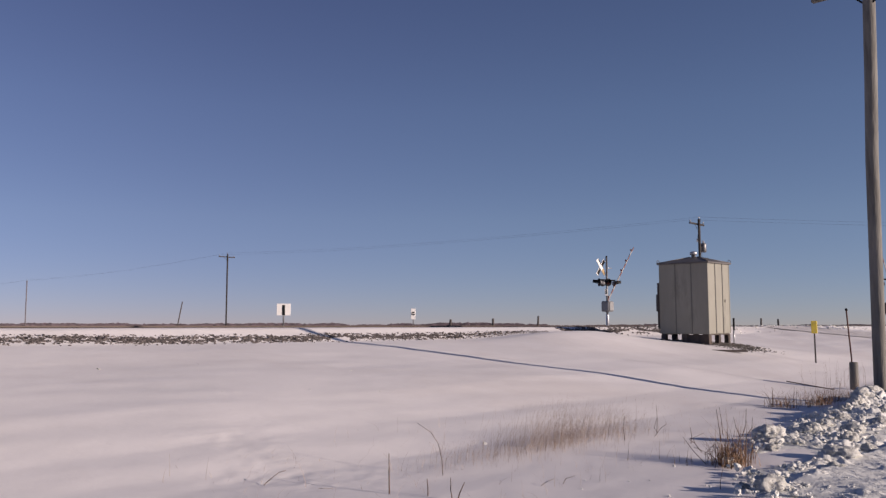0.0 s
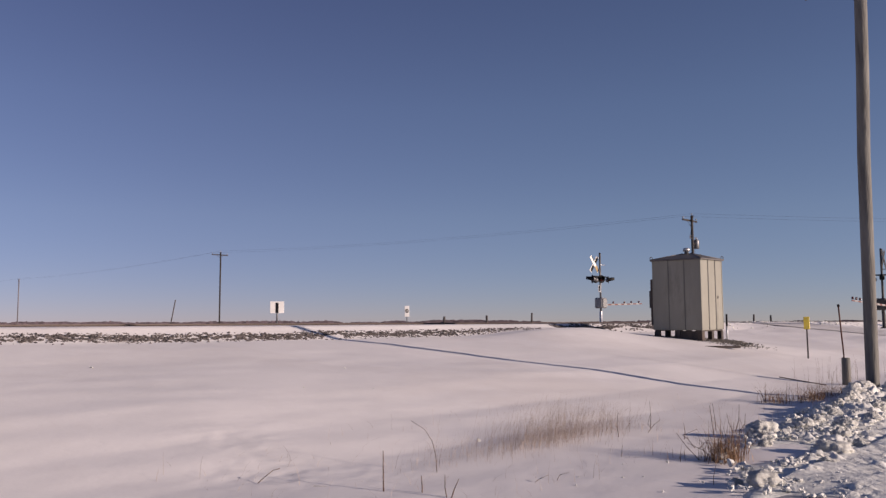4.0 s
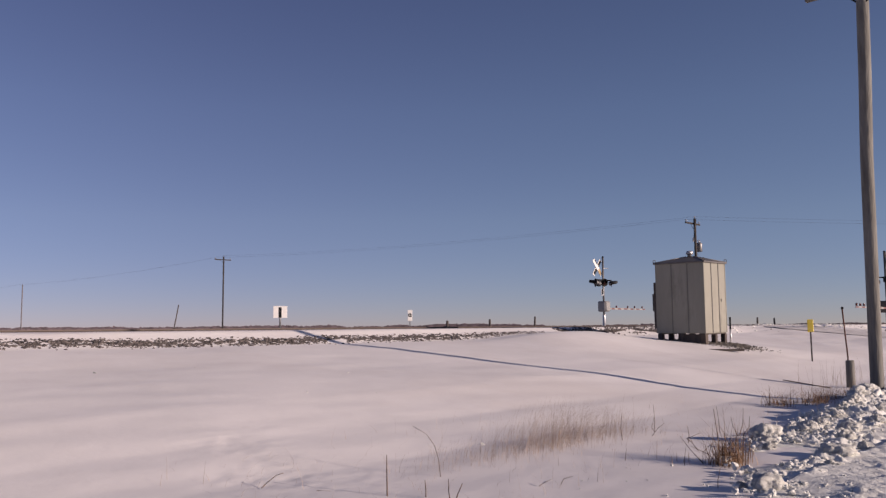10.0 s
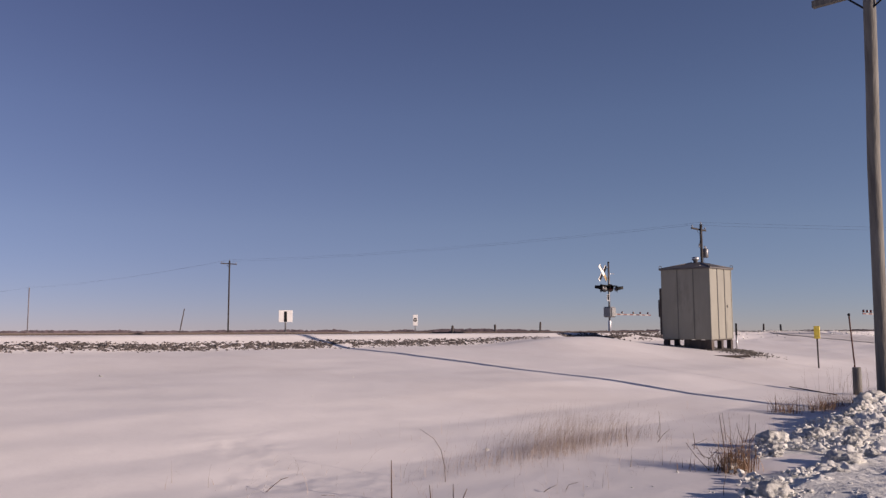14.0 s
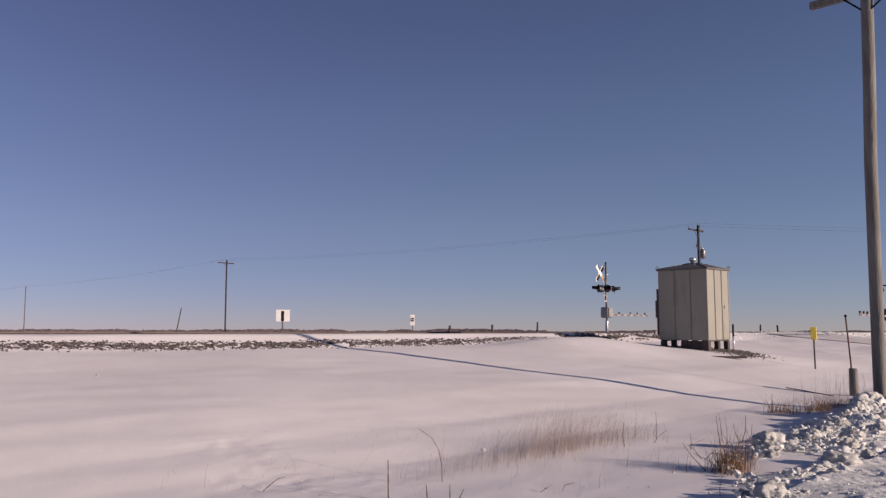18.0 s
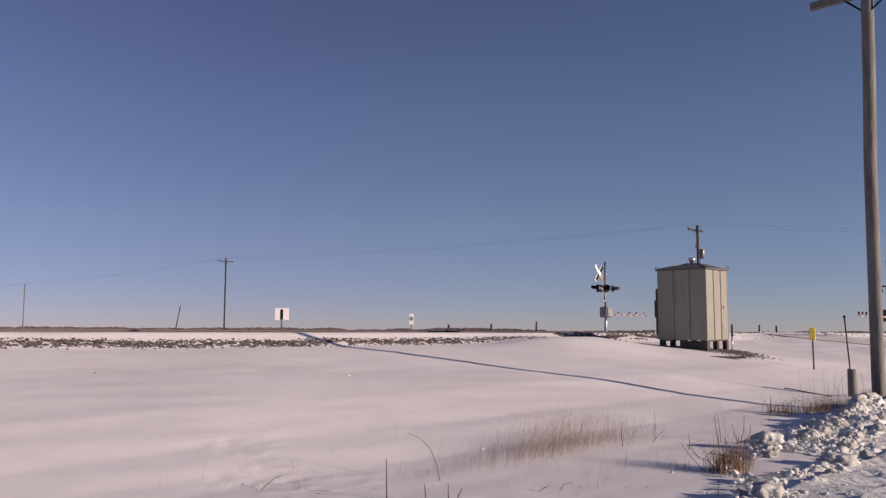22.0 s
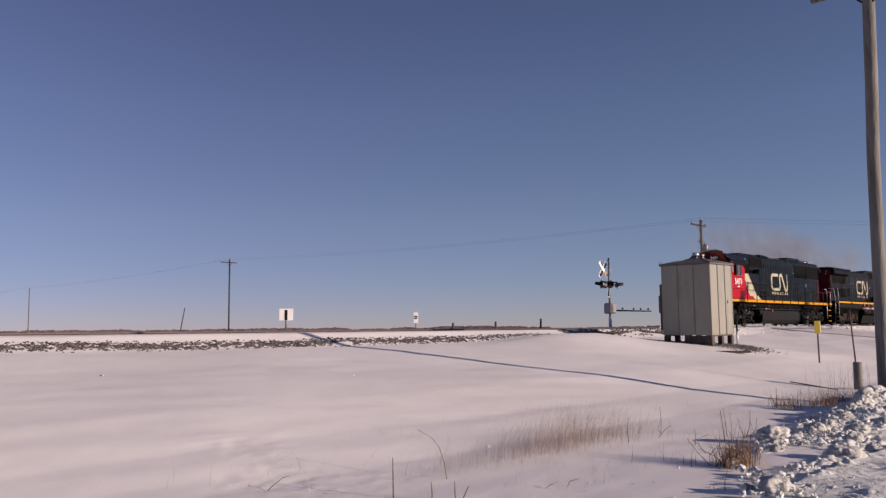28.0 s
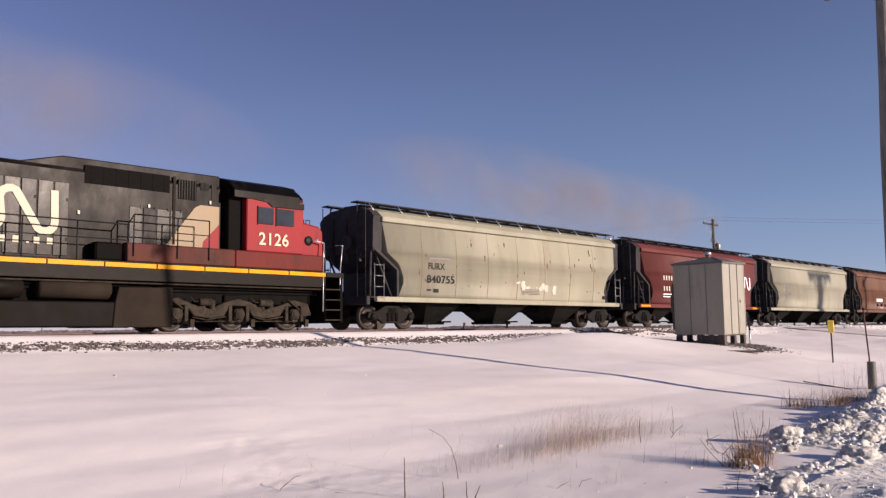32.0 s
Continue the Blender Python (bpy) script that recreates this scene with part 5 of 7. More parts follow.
def big_truck(parent, cx, mat, rounded):
    """Three-axle locomotive truck: side frames, springs, journal boxes, brake gear."""
    base, r = 2.05, 0.508
    for k in (-1, 0, 1):
        wheelset(parent, cx + k * base, r)
    tr = new("truck")
    tr.parent, tr.matrix_basis = parent, pose(cx, 0, RAIL_Z)
    tr["label"] = "three-axle truck with heavy cast side frames"
    for s in (-1, 1):
        y0, y1 = sorted((s * 1.02, s * 1.17))
        if rounded:
            poly = [(-2.75, 0.50), (-2.6, 0.86), (-2.0, 0.98), (-1.55, 0.80), (-0.95, 0.66), (-0.5, 0.86), (0, 0.98), (0.5, 0.86), (0.95, 0.66), (1.55, 0.80),
                    (2.0, 0.98), (2.6, 0.86), (2.75, 0.50), (2.42, 0.44), (2.3, 0.78), (1.75, 0.76), (1.5, 0.46), (0.95, 0.38), (0.5, 0.46), (0.3, 0.76),
                    (-0.3, 0.76), (-0.5, 0.46), (-0.95, 0.38), (-1.5, 0.46), (-1.75, 0.76), (-2.3, 0.78), (-2.42, 0.44)]
        else:
            poly = [(-2.75, 0.62), (-2.7, 0.95), (-1.5, 1.02), (-1.1, 0.86), (-0.6, 0.86), (-0.3, 1.02), (0.5, 1.02), (0.8, 0.86), (1.4, 0.86), (1.7, 1.0),
                    (2.7, 0.95), (2.75, 0.62), (2.3, 0.74), (1.75, 0.72), (1.45, 0.5), (0.65, 0.5), (0.35, 0.74), (-0.35, 0.74), (-0.65, 0.5), (-1.4, 0.5),
                    (-1.75, 0.72), (-2.3, 0.74)]
        pr("side_frame", mat, tr, poly, y0, y1, "y", 0.02)
        for k in (-1, 0, 1):
            q = k * base
            y2, y3 = sorted((s * 1.0, s * 1.24))
            bx("journal_box", mat, tr, q - 0.17, q + 0.17, y2, y3, 0.34, 0.68, 0.05)
            bm = bmesh.new()
            lathe(bm, (q, s * 1.24, 0.51), [(0.13, 0), (0.12, s * 0.03), (0.03, s * 0.04)], 12, "y")
            part("axle_cap", bm, mat, tr)
            for e in (-0.3, 0.3):
                bx("pedestal", mat, tr, q + e - 0.06, q + e + 0.06, *sorted((s * 1.03, s * 1.2)), 0.3, 0.78, 0.015)
        for q in (-1.03, 1.03):
            for e in (-0.16, 0.16):
                bm = bmesh.new()
                lathe(bm, (q + e, s * 1.1, 0.62), [(0.085 + 0.012 * (k % 2), 0.025 * k) for k in range(13)], 10)
                part("coil_spring", bm, mat, tr)
            bm = bmesh.new()
            lathe(bm, (q - 0.35, s * 1.22, 0.86), [(0.1, 0), (0.11, 0.03), (0.11, 0.42), (0.05, 0.46)], 12, "x")
            part("brake_cylinder", bm, mat, tr)
        for q in (-1.03, 1.03):
            for e in (-0.24, 0.0, 0.24):
                bm = bmesh.new()
                lathe(bm, (q + e, s * 1.168, 0.6), [(0.052, 0), (0.052, s * 0.012), (0.03, s * 0.014), (0.028, s * 0.003)], 10, "y")
                part("frame_bolt", bm, mat if rounded else TANK_M, tr)
            rd("brake_link", mat, tr, ((q - 0.55, s * 1.21, 0.42), (q - 0.1, s * 1.22, 0.34), (q + 0.55, s * 1.21, 0.44)), 0.02)
            rd("air_hose", mat if rounded else GLINT, tr, ((q - 0.62, s * 1.2, 1.02), (q - 0.5, s * 1.24, 0.86), (q - 0.3, s * 1.24, 0.9)), 0.016)
        if not rounded:
            # scattered pipes and lugs, some bright to stand in for glints
            rr = random.Random(int(cx * 10) + s)
            for _ in range(22):
                q, z = rr.uniform(-2.7, 2.5), rr.uniform(0.4, 1.08)
                rd("brake_pipe", rr.choice((mat, mat, GLINT)), tr, ((q, s * 1.25, z), (q + rr.uniform(0.1, 0.4), s * 1.27, z + rr.uniform(-0.12, 0.12))), 0.014)
            for _ in range(20):
                q, z = rr.uniform(-2.7, 2.5), rr.uniform(0.3, 1.02)
                bx("lug", rr.choice((mat, mat, GLINT, MIRROR)), tr, q, q + rr.uniform(0.04, 0.12), *sorted((s * 1.17, s * 1.25)), z, z + rr.uniform(0.04, 0.12), 0.008)
        for q in (-2.05, 2.05):
            rd("damper", mat if rounded else GLINT, tr, ((q - 0.28, s * 1.22, 0.98), (q + 0.16, s * 1.24, 0.66)), 0.03)
        for k in (-1, 0, 1):
            bm = bmesh.new()
            lathe(bm, (k * base, s * 1.243, 0.51), [(0.16, 0), (0.16, s * 0.014), (0.14, s * 0.018)], 14, "y")
            part("cap_ring", bm, mat, tr)
            bx("sand_bracket", mat, tr, k * base + 0.42, k * base + 0.56, *sorted((s * 1.1, s * 1.2)), 0.12, 0.36, 0.01)
        for q in (-2.62, -0.55, 0.55, 1.5, 2.62):
            bx("brake_hanger", UNDER, tr, q - 0.05, q + 0.05, *sorted((s * 0.8, s * 0.98)), 0.18, 0.75, 0.02)
        rd("brake_rod", mat, tr, ((-2.6, s * 1.05, 0.30), (2.6, s * 1.05, 0.30)), 0.022)
        rd("sand_pipe", mat, tr, ((-2.75, s * 0.9, 1.1), (-2.8, s * 0.85, 0.5), (-2.6, s * 0.78, 0.12)), 0.02)
        rd("sand_pipe", mat, tr, ((2.75, s * 0.9, 1.1), (2.8, s * 0.85, 0.5), (2.6, s * 0.78, 0.12)), 0.02)
    bx("bolster", UNDER, tr, -0.45, 0.45, -1.1, 1.1, 0.72, 1.1, 0.03)
    bx("transom", UNDER, tr, -2.5, 2.5, -0.55, 0.55, 0.35, 0.95, 0.03)
    for q in (-1.62, 0.42, 2.48):
        bx("traction_motor", UNDER, tr, q - 0.52, q + 0.34, -0.62, 0.62, 0.1, 0.72, 0.06)


def small_truck(parent, cx, mat):
    """Two-axle freight truck."""
    base, r = 0.89, 0.457
    for k in (-1, 1):
        wheelset(parent, cx + k * base, r)
    tr = new("truck")
    tr.parent, tr.matrix_basis = parent, pose(cx, 0, RAIL_Z)
    tr["label"] = "two-axle cast freight truck"
    for s in (-1, 1):
        y0, y1 = sorted((s * 0.95, s * 1.1))
        pr("side_frame", mat, tr, [(-1.15, 0.40), (-1.1, 0.62), (-0.7, 0.66), (-0.32, 0.86), (0.32, 0.86), (0.7, 0.66), (1.1, 0.62), (1.15, 0.40), (0.75, 0.42),
                                   (0.42, 0.22), (-0.42, 0.22), (-0.75, 0.42)], y0, y1, "y", 0.02)
        for e in (-0.2, 0, 0.2):
            bm = bmesh.new()
            lathe(bm, (e, s * 1.08, 0.30), [(0.075 + 0.012 * (k % 2), 0.03 * k) for k in range(11)], 8)
            part("coil_spring", bm, UNDER, tr)
        for k in (-1, 1):
            bm = bmesh.new()
            lathe(bm, (k * base, s * 0.95, 0.457), [(0.14, 0), (0.14, s * 0.2), (0.11, s * 0.25), (0.03, s * 0.26)], 12, "y")
            part("roller_bearing", bm, mat, tr)
    bx("bolster", UNDER, tr, -0.2, 0.2, -1.12, 1.12, 0.42, 0.78, 0.03)


def coupler(parent, x, way):
    cp = bx("coupler", UNDER, parent, *sorted((x, x + way * 0.42)), -0.12, 0.12, 0.72, 0.98, 0.03)
    bx("knuckle", UNDER, cp, *sorted((x + way * 0.40, x + way * 0.62)), -0.19, 0.15, 0.72, 0.99, 0.05)
    for s in (-1, 1):
        rd("air_hose", UNDER, parent, ((x, s * 0.4, 0.95), (x + way * 0.25, s * 0.45, 0.62), (x + way * 0.5, s * 0.35, 0.55), (x + way * 0.6, s * 0.2, 0.72)), 0.025)


def steps(parent, x0, x1, side, zs, tread_mat, risers=True):
    y0, y1 = sorted((side * 1.18, side * HALF))
    for z in zs:
        st = bx("step", UNDER, parent, x0, x1, y0, y1, z - 0.02, z + 0.02, 0.006)
        bx("step_edge", tread_mat, st, x0, x1, *sorted((side * HALF, side * (HALF + 0.012))), z - 0.018, z + 0.018, 0.003)
        if risers:
            bx("step_riser", tread_mat, st, x0 + 0.04, x0 + (x1 - x0) * 0.62, *sorted((side * 1.19, side * 1.21)), z + 0.04, z + 0.15, 0.003)
    bx("step_side", UNDER, parent, x0 - 0.02, x0, y0, y1, zs[0] - 0.1, 1.6, 0.004)
    bx("step_side", UNDER, parent, x1, x1 + 0.02, y0, y1, zs[0] - 0.1, 1.6, 0.004)


def handrail(parent, xs, side, z0, z1, mat, mid=True, y=None):
    y = side * (HALF - 0.03) if y is None else y
    for x in xs:
        rd("stanchion", mat, parent, ((x, y, z0 - 0.25), (x, y, z1)), 0.021, 6)
    rd("top_rail", mat, parent, [(x, y, z1) for x in (xs[0], xs[-1])], 0.02, 6)
    if mid:
        rd("mid_rail", mat, parent, [(x, y, z0 + (z1 - z0) * 0.52) for x in (xs[0], xs[-1])], 0.016, 6)


def ribbon_logo(parent, x, z, w, h, y, mat, way=-1):
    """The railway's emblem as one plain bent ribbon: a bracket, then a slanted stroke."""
    t = 0.168 * h

    def strip(pts, side_lo, side_hi):
        bm = bmesh.new()
        vs = []
        for k, p in enumerate(pts):
            a = Vector(pts[max(0, k - 1)])
            b = Vector(pts[min(len(pts) - 1, k + 1)])
            d = (b - a).normalized()
            nn = Vector((-d.y, d.x)) * t / 2
            if 0 < k < len(pts) - 1:
                d1, d2 = (Vector(p) - a).normalized(), (b - Vector(p)).normalized()
                c = max(0.5, math.sqrt(max(0.0, (1 + d1.dot(d2)) / 2)))
                nn = nn / c
            for q in (Vector(p) + nn, Vector(p) - nn):
                vs.append((bm.verts.new((q.x, side_lo, q.y)), bm.verts.new((q.x, side_hi, q.y))))
        for k in range(len(pts) - 1):
            (a0, a1), (b0, b1), (c0, c1), (d0, d1) = vs[2 * k], vs[2 * k + 1], vs[2 * k + 2], vs[2 * k + 3]
            bm.faces.new((a0, b0, d0, c0))
            bm.faces.new((a1, c1, d1, b1))
            bm.faces.new((a0, c0, c1, a1))
            bm.faces.new((b0, b1, d1, d0))
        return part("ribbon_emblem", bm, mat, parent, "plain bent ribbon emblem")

    r = 0.22 * h
    u, v0, v1 = w, t / 2, h - t / 2

    def arc(cx, cz, a0, a1, n=5):
        return [(x + cx + r * math.cos(radians(a0 + (a1 - a0) * k / n)), z + cz + r * math.sin(radians(a0 + (a1 - a0) * k / n))) for k in range(n + 1)]

    mid = 0.50 * u
    pts = [(x + 0.43 * u, z + v1)] + arc(t / 2 + r, v1 - r, 90, 180) + arc(t / 2 + r, v0 + r, 180, 270) + arc(mid + t * 0.5 - r, v0 + r, 270, 360)
    pts += arc(mid + t * 0.5 + r * 0.8, v1 - r * 0.8, 180, 60)
    pts += arc(u - t / 2 - r * 0.9, v0 + r * 0.8, 230, 360) + [(x + u - t / 2, z + h)]
    return strip(pts, *sorted((y, y + way * 0.006)))


def writing_bars(parent, x, z, w, h, y, marks, mat):
    """A line of small writing as plain bars, one for each sign: W wide, n narrow, a dot for a stop."""
    unit = w / sum({"W": 1.3, "n": 1.0, ".": 0.55}[k] for k in marks)
    for k in marks:
        wide = unit * {"W": 1.3, "n": 1.0, ".": 0.55}[k]
        for lo, hi in {"W": ((0.08, 0.3), (0.5, 0.72)), "n": ((0.12, 0.56),), ".": ((0.2, 0.6),)}[k]:
            bx("writing_bar", mat, parent, x + wide * lo, x + wide * hi, y - 0.006, y, z, z + (h if k != "." else h * 0.28), 0)
        x += wide


def front_fold(name, mat, parent, x0, x1, y_half, z0, z1, r=0.12, label=""):
    """A rounded-shoulder hood: outline in y, z pushed along x."""
    poly = [(-y_half, z0), (y_half, z0), (y_half, z1 - r), (y_half - r * 0.3, z1 - r * 0.3), (y_half - r, z1), (-y_half + r, z1),
            (-y_half + r * 0.3, z1 - r * 0.3), (-y_half, z1 - r)]
    return pr(name, mat, parent, poly, x0, x1, "x", 0.0, label)


# ---------------------------------------------------------------- leading locomotive
def lead_loco():
    ob = thing("locomotive", "clean red, white and black diesel locomotive leading the train", "locomotive", pose(0, TRACK_Y, 0), "locomotives")
    L = 20.0
    # underframe, walkway and stripe
    bx("frame", UNDER, ob, 0.9, 19.1, -1.2, 1.2, 1.30, 1.60, 0.02)
    bx("frame_rail", UNDER, ob, 0.95, 19.05, -0.98, 0.98, 0.92, 1.31, 0.02)
    bx("walkway", LOCO_BLACK, ob, 0.9, 19.15, -1.53, 1.53, 1.60, 1.78, 0.01)
    bx("end_platform", LOCO_BLACK, ob, 0.0, 0.9, -HALF, HALF, 1.62, 1.76, 0.01)
    bx("end_platform", LOCO_BLACK, ob, 19.15, L, -HALF, HALF, 1.62, 1.76, 0.01)
    for s in (-1, 1):
        y0, y1 = sorted((s * 1.53, s * 1.545))
        xs = [1.2] + [1.2 + 17.95 * k / 12 for k in range(1, 13)]
        for a, b in zip(xs, xs[1:]):
            bx("stripe", STRIPE, ob, a + 0.01, b - 0.01, y0, y1, 1.605, 1.755, 0.002, "yellow reflective sill stripe")
        bx("stripe", STRIPE, ob, 0.0, 0.32, *sorted((s * HALF, s * (HALF + 0.01))), 1.63, 1.75, 0.002)
        bx("stripe", STRIPE, ob, 19.6, L, *sorted((s * HALF, s * (HALF + 0.01))), 1.63, 1.75, 0.002)
    bx("stripe", STRIPE, ob, -0.014, -0.002, -1.5, 1.5, 1.63, 1.75, 0.002)
    bx("stripe", STRIPE, ob, L + 0.002, L + 0.014, -1.5, 1.5, 1.63, 1.75, 0.002)
    # pilot plate and plow
    bx("pilot", UNDER, ob, 0.02, 0.16, -1.5, 1.5, 0.55, 1.62, 0.02)
    bm = bmesh.new()
    for s in (-1, 1):
        v = [bm.verts.new(p) for p in ((-0.44, 0, 0.14), (-0.28, 0, 1.02), (-0.04, s * 1.5, 1.0), (-0.13, s * 1.52, 0.14), (-0.14, 0, 0.14), (0.0, 0, 1.0),
                                       (0.02, s * 1.5, 1.0), (0.0, s * 1.52, 0.14))]
        for f in ((0, 1, 2, 3), (4, 7, 6, 5), (1, 5, 6, 2), (0, 3, 7, 4), (2, 6, 7, 3)):
            bm.faces.new([v[i] for i in f])
    part("snow_plow", bm, UNDER, ob, "black steel pilot plow")
    bx("pilot", UNDER, ob, L - 0.16, L - 0.02, -1.5, 1.5, 0.5, 1.62, 0.02)
    coupler(ob, -0.05, -1)
    coupler(ob, L + 0.02, 1)
    for s in (-1, 1):
        steps(ob, 0.22, 0.86, s, (0.42, 0.82, 1.22), STRIPE)
        steps(ob, L - 0.86, L - 0.22, s, (0.42, 0.82, 1.22), STRIPE)
    # cab and nose
    NX = 0.58
    pr("nose", LOCO_RED, ob, [(NX, 1.76), (NX, 3.34), (NX + 0.1, 3.48), (2.55, 3.52), (2.55, 1.76)], -1.0, 1.0, "y", 0.05)
    bx("nose_door", LOCO_RED, ob, NX - 0.02, NX + 0.01, 0.15, 0.72, 1.85, 3.1, 0.02)
    bx("side_box", LOCO_RED, ob, 1.15, 4.5, -1.5, -0.95, 1.78, 2.40, 0.03)
    bx("side_box", LOCO_RED, ob, 1.15, 4.5, 0.95, 1.5, 1.78, 2.40, 0.03)
    for k in range(5):
        for s in (-1, 1):
            bm = bmesh.new()
            lathe(bm, (1.9 + 0.5 * k, s * 1.5, 2.22), [(0.03, 0), (0.03, s * 0.02)], 8, "y")
            part("latch", bm, LOCO_RED, ob)
    for s in (-1, 1):
        bm = bmesh.new()
        lathe(bm, (1.21, s * 1.0, 2.85), [(0.26, 0), (0.27, s * 0.03), (0.21, s * 0.035), (0.2, s * 0.01), (0.07, s * 0.012), (0.06, s * 0.05)], 18, "y")
        part("hand_brake", bm, LOCO_RED, ob, "round red hand brake wheel")
        bx("step_recess", GRILLE, ob, 0.62, 1.14, *sorted((s * 1.0, s * 1.42)), 1.77, 2.12, 0.02)
        for k in range(3):
            bx("vent_slot", GRILLE, ob, 1.7 + 0.42 * k, 1.86 + 0.42 * k, *sorted((s * 1.5, s * 1.506)), 2.26, 2.3, 0)
    pr("cab_body", LOCO_RED, ob, [(-1.495, 2.395), (1.495, 2.395), (1.495, 3.98), (-1.495, 3.98)], 2.45, 4.5, "x", 0.03)
    roof = [(-1.52, 3.95), (1.52, 3.95), (1.50, 4.16), (0.95, 4.60), (0.5, 4.70), (-0.5, 4.70), (-0.95, 4.60), (-1.50, 4.16)]
    pr("cab_roof", LOCO_BLACK, ob, roof, 2.45, 4.62, "x", 0.02)
    # front of the cab: a flat middle and two faces angled back to the sides
    plan = [(2.47, -1.47), (1.93, -0.4), (1.93, 0.4), (2.47, 1.47)]
    crown = [(2.5, -0.96), (2.05, -0.34), (2.05, 0.34), (2.5, 0.96)]
    pr("cab_front", LOCO_RED, ob, plan, 2.395, 3.50, "z", 0.01)
    pr("window_band", BLACK, ob, [(p[0] + 0.01, p[1] * 0.995) for p in plan], 3.50, 4.0, "z", 0.0, "black band round the windshields")
    bm = bmesh.new()
    lo, hi = [bm.verts.new((*p, 4.0)) for p in plan], [bm.verts.new((*p, 4.69)) for p in crown]
    for k in range(4):
        bm.faces.new((lo[k], lo[(k + 1) % 4], hi[(k + 1) % 4], hi[k]))
    bm.faces.new(lo[::-1])
    bm.faces.new(hi)
    part("roof_front", bm, RED_DARK, ob, "dark red face above the windshields", 0.01)

    def facet(name, mat, s, u0, u1, z0, z1, out, label=""):
        """A plate on an angled face, from u0 to u1 of its width."""
        a, way = Vector((1.93, s * 0.4, 0)), Vector((0.54, s * 1.07, 0))
        off = Vector((-0.893, s * 0.45, 0))
        p, q = a + way * u0, a + way * u1
        return pr(name, mat, ob, [tuple(v[:2]) for v in (p - off * 0.02, q - off * 0.02, q + off * out, p + off * out)], z0, z1, "z", 0.004, label)

    for s in (-1, 1):
        w0, w1 = sorted((s * 1.502, s * 1.53))
        for q in (3.10, 3.54):
            wn_ = bx("side_window", GLASS_DK, ob, q + 0.02, q + 0.40, w0, w1, 3.27, 3.82, 0.01, "dark sliding cab window")
            bx("window_frame", GALV if q < 3.3 else BLACK, wn_, q + 0.40, q + 0.435, w0, w1 + s * 0.004, 3.27, 3.82, 0)
        bx("window_sill", ALU, ob, 3.08, 4.0, *sorted((s * 1.50, s * 1.56)), 3.22, 3.25, 0.005)
        bx("window_shade", BLACK, ob, 2.92, 3.06, *sorted((s * 1.5, s * 1.64)), 3.24, 3.84, 0.01, "black rear-view mirror and shade")
        pr("roof_drip", LOCO_BLACK, ob, [(2.9, 3.96), (4.5, 3.96), (4.5, 3.72), (4.32, 3.86), (3.98, 3.88), (3.3, 3.88), (3.0, 3.86)], *sorted((s * 1.502, s * 1.545)))
        bx("mirror", GALV, ob, 2.36, 2.42, *sorted((s * 1.5, s * 1.66)), 3.4, 3.75, 0.01)
    for s in (-1, 1):
        # the door's near-black colour stands in for shade on the angled face
        facet("cab_door", GRILLE, s, 0.36, 0.97, 2.42, 3.46, 0.008, "cab door in the angled front, coloured black for shade")
        facet("windshield", GLASS_DK, s, 0.06, 0.9, 3.56, 3.95, 0.012, "dark cab windshield")
        bx("windshield", GLASS_DK, ob, 1.915, 1.95, *sorted((s * 0.05, s * 0.36)), 3.56, 3.95, 0.006)
        nb = facet("number_board", BLACK, s, 0.02, 0.52, 4.12, 4.42, 0.035)
        start = Vector((1.93, s * 0.4, 4.19)) + Vector((0.54, s * 1.07, 0)) * (0.05 if s < 0 else 0.49) + Vector((-0.893, s * 0.45, 0)) * 0.04
        lettering("board_number", "5471", 0.25, WHITE, nb, pose(*start, 90, 0, -90 - s * 26.8), "", 0.8, 0.003)
    bx("headlight_housing", BLACK, ob, 1.92, 2.2, -0.12, 0.12, 4.2, 4.56, 0.03)
    for zl in (4.29, 4.47):
        bm = bmesh.new()
        lathe(bm, (1.92, 0, zl), [(0.07, 0), (0.065, -0.02), (0.02, -0.03)], 14, "x")
        part("headlight", bm, LAMP_ON, ob, "lit headlight")
    for y in (-0.35, 1.36):
        bm = bmesh.new()
        lathe(bm, (0.06, y, 2.07), [(0.06, 0.1), (0.08, 0), (0.07, -0.02), (0.02, -0.03)], 14, "x")
        part("ditch_light", bm, LAMP_ON, ob, "lit ditch light")
        bx("lamp_bracket", BLACK, ob, 0.05, 0.2, y - 0.05, y + 0.05, 1.76, 2.02, 0.01)
    ac = bx("air_conditioner", LOCO_GREY, ob, 2.95, 3.85, -0.4, 0.4, 4.70, 4.86, 0.03)
    bx("lid", GALV, ac, 2.93, 3.87, -0.42, 0.42, 4.862, 4.89, 0.006, "bare metal lid")
    rd("antenna", BLACK, ob, ((2.3, 0.2, 4.5), (2.3, 0.2, 4.95)), 0.012)
    rd("antenna", BLACK, ob, ((2.55, -0.5, 4.66), (2.55, -0.5, 4.82)), 0.015)
    # the railway's emblem on the nose and numbers
    ribbon_logo(ob, -0.70, 2.56, 1.4, 0.52, 0, CREAM, -1).matrix_basis = pose(NX - 0.028, 0, 0, 0, 0, -90)
    for s in (-1, 1):
        at = pose(2.92, -1.515, 2.68, 90, 0, 0) if s < 0 else pose(4.03, 1.515, 2.68, 90, 0, 180)
        lettering("road_number", "5471", 0.52, WHITE, ob, at, "white painted road number", 0.99, 0.009)
        bx("writing_bar", WHITE, ob, 3.28, 3.62, *sorted((s * 1.503, s * 1.508)), 2.52, 2.57, 0)
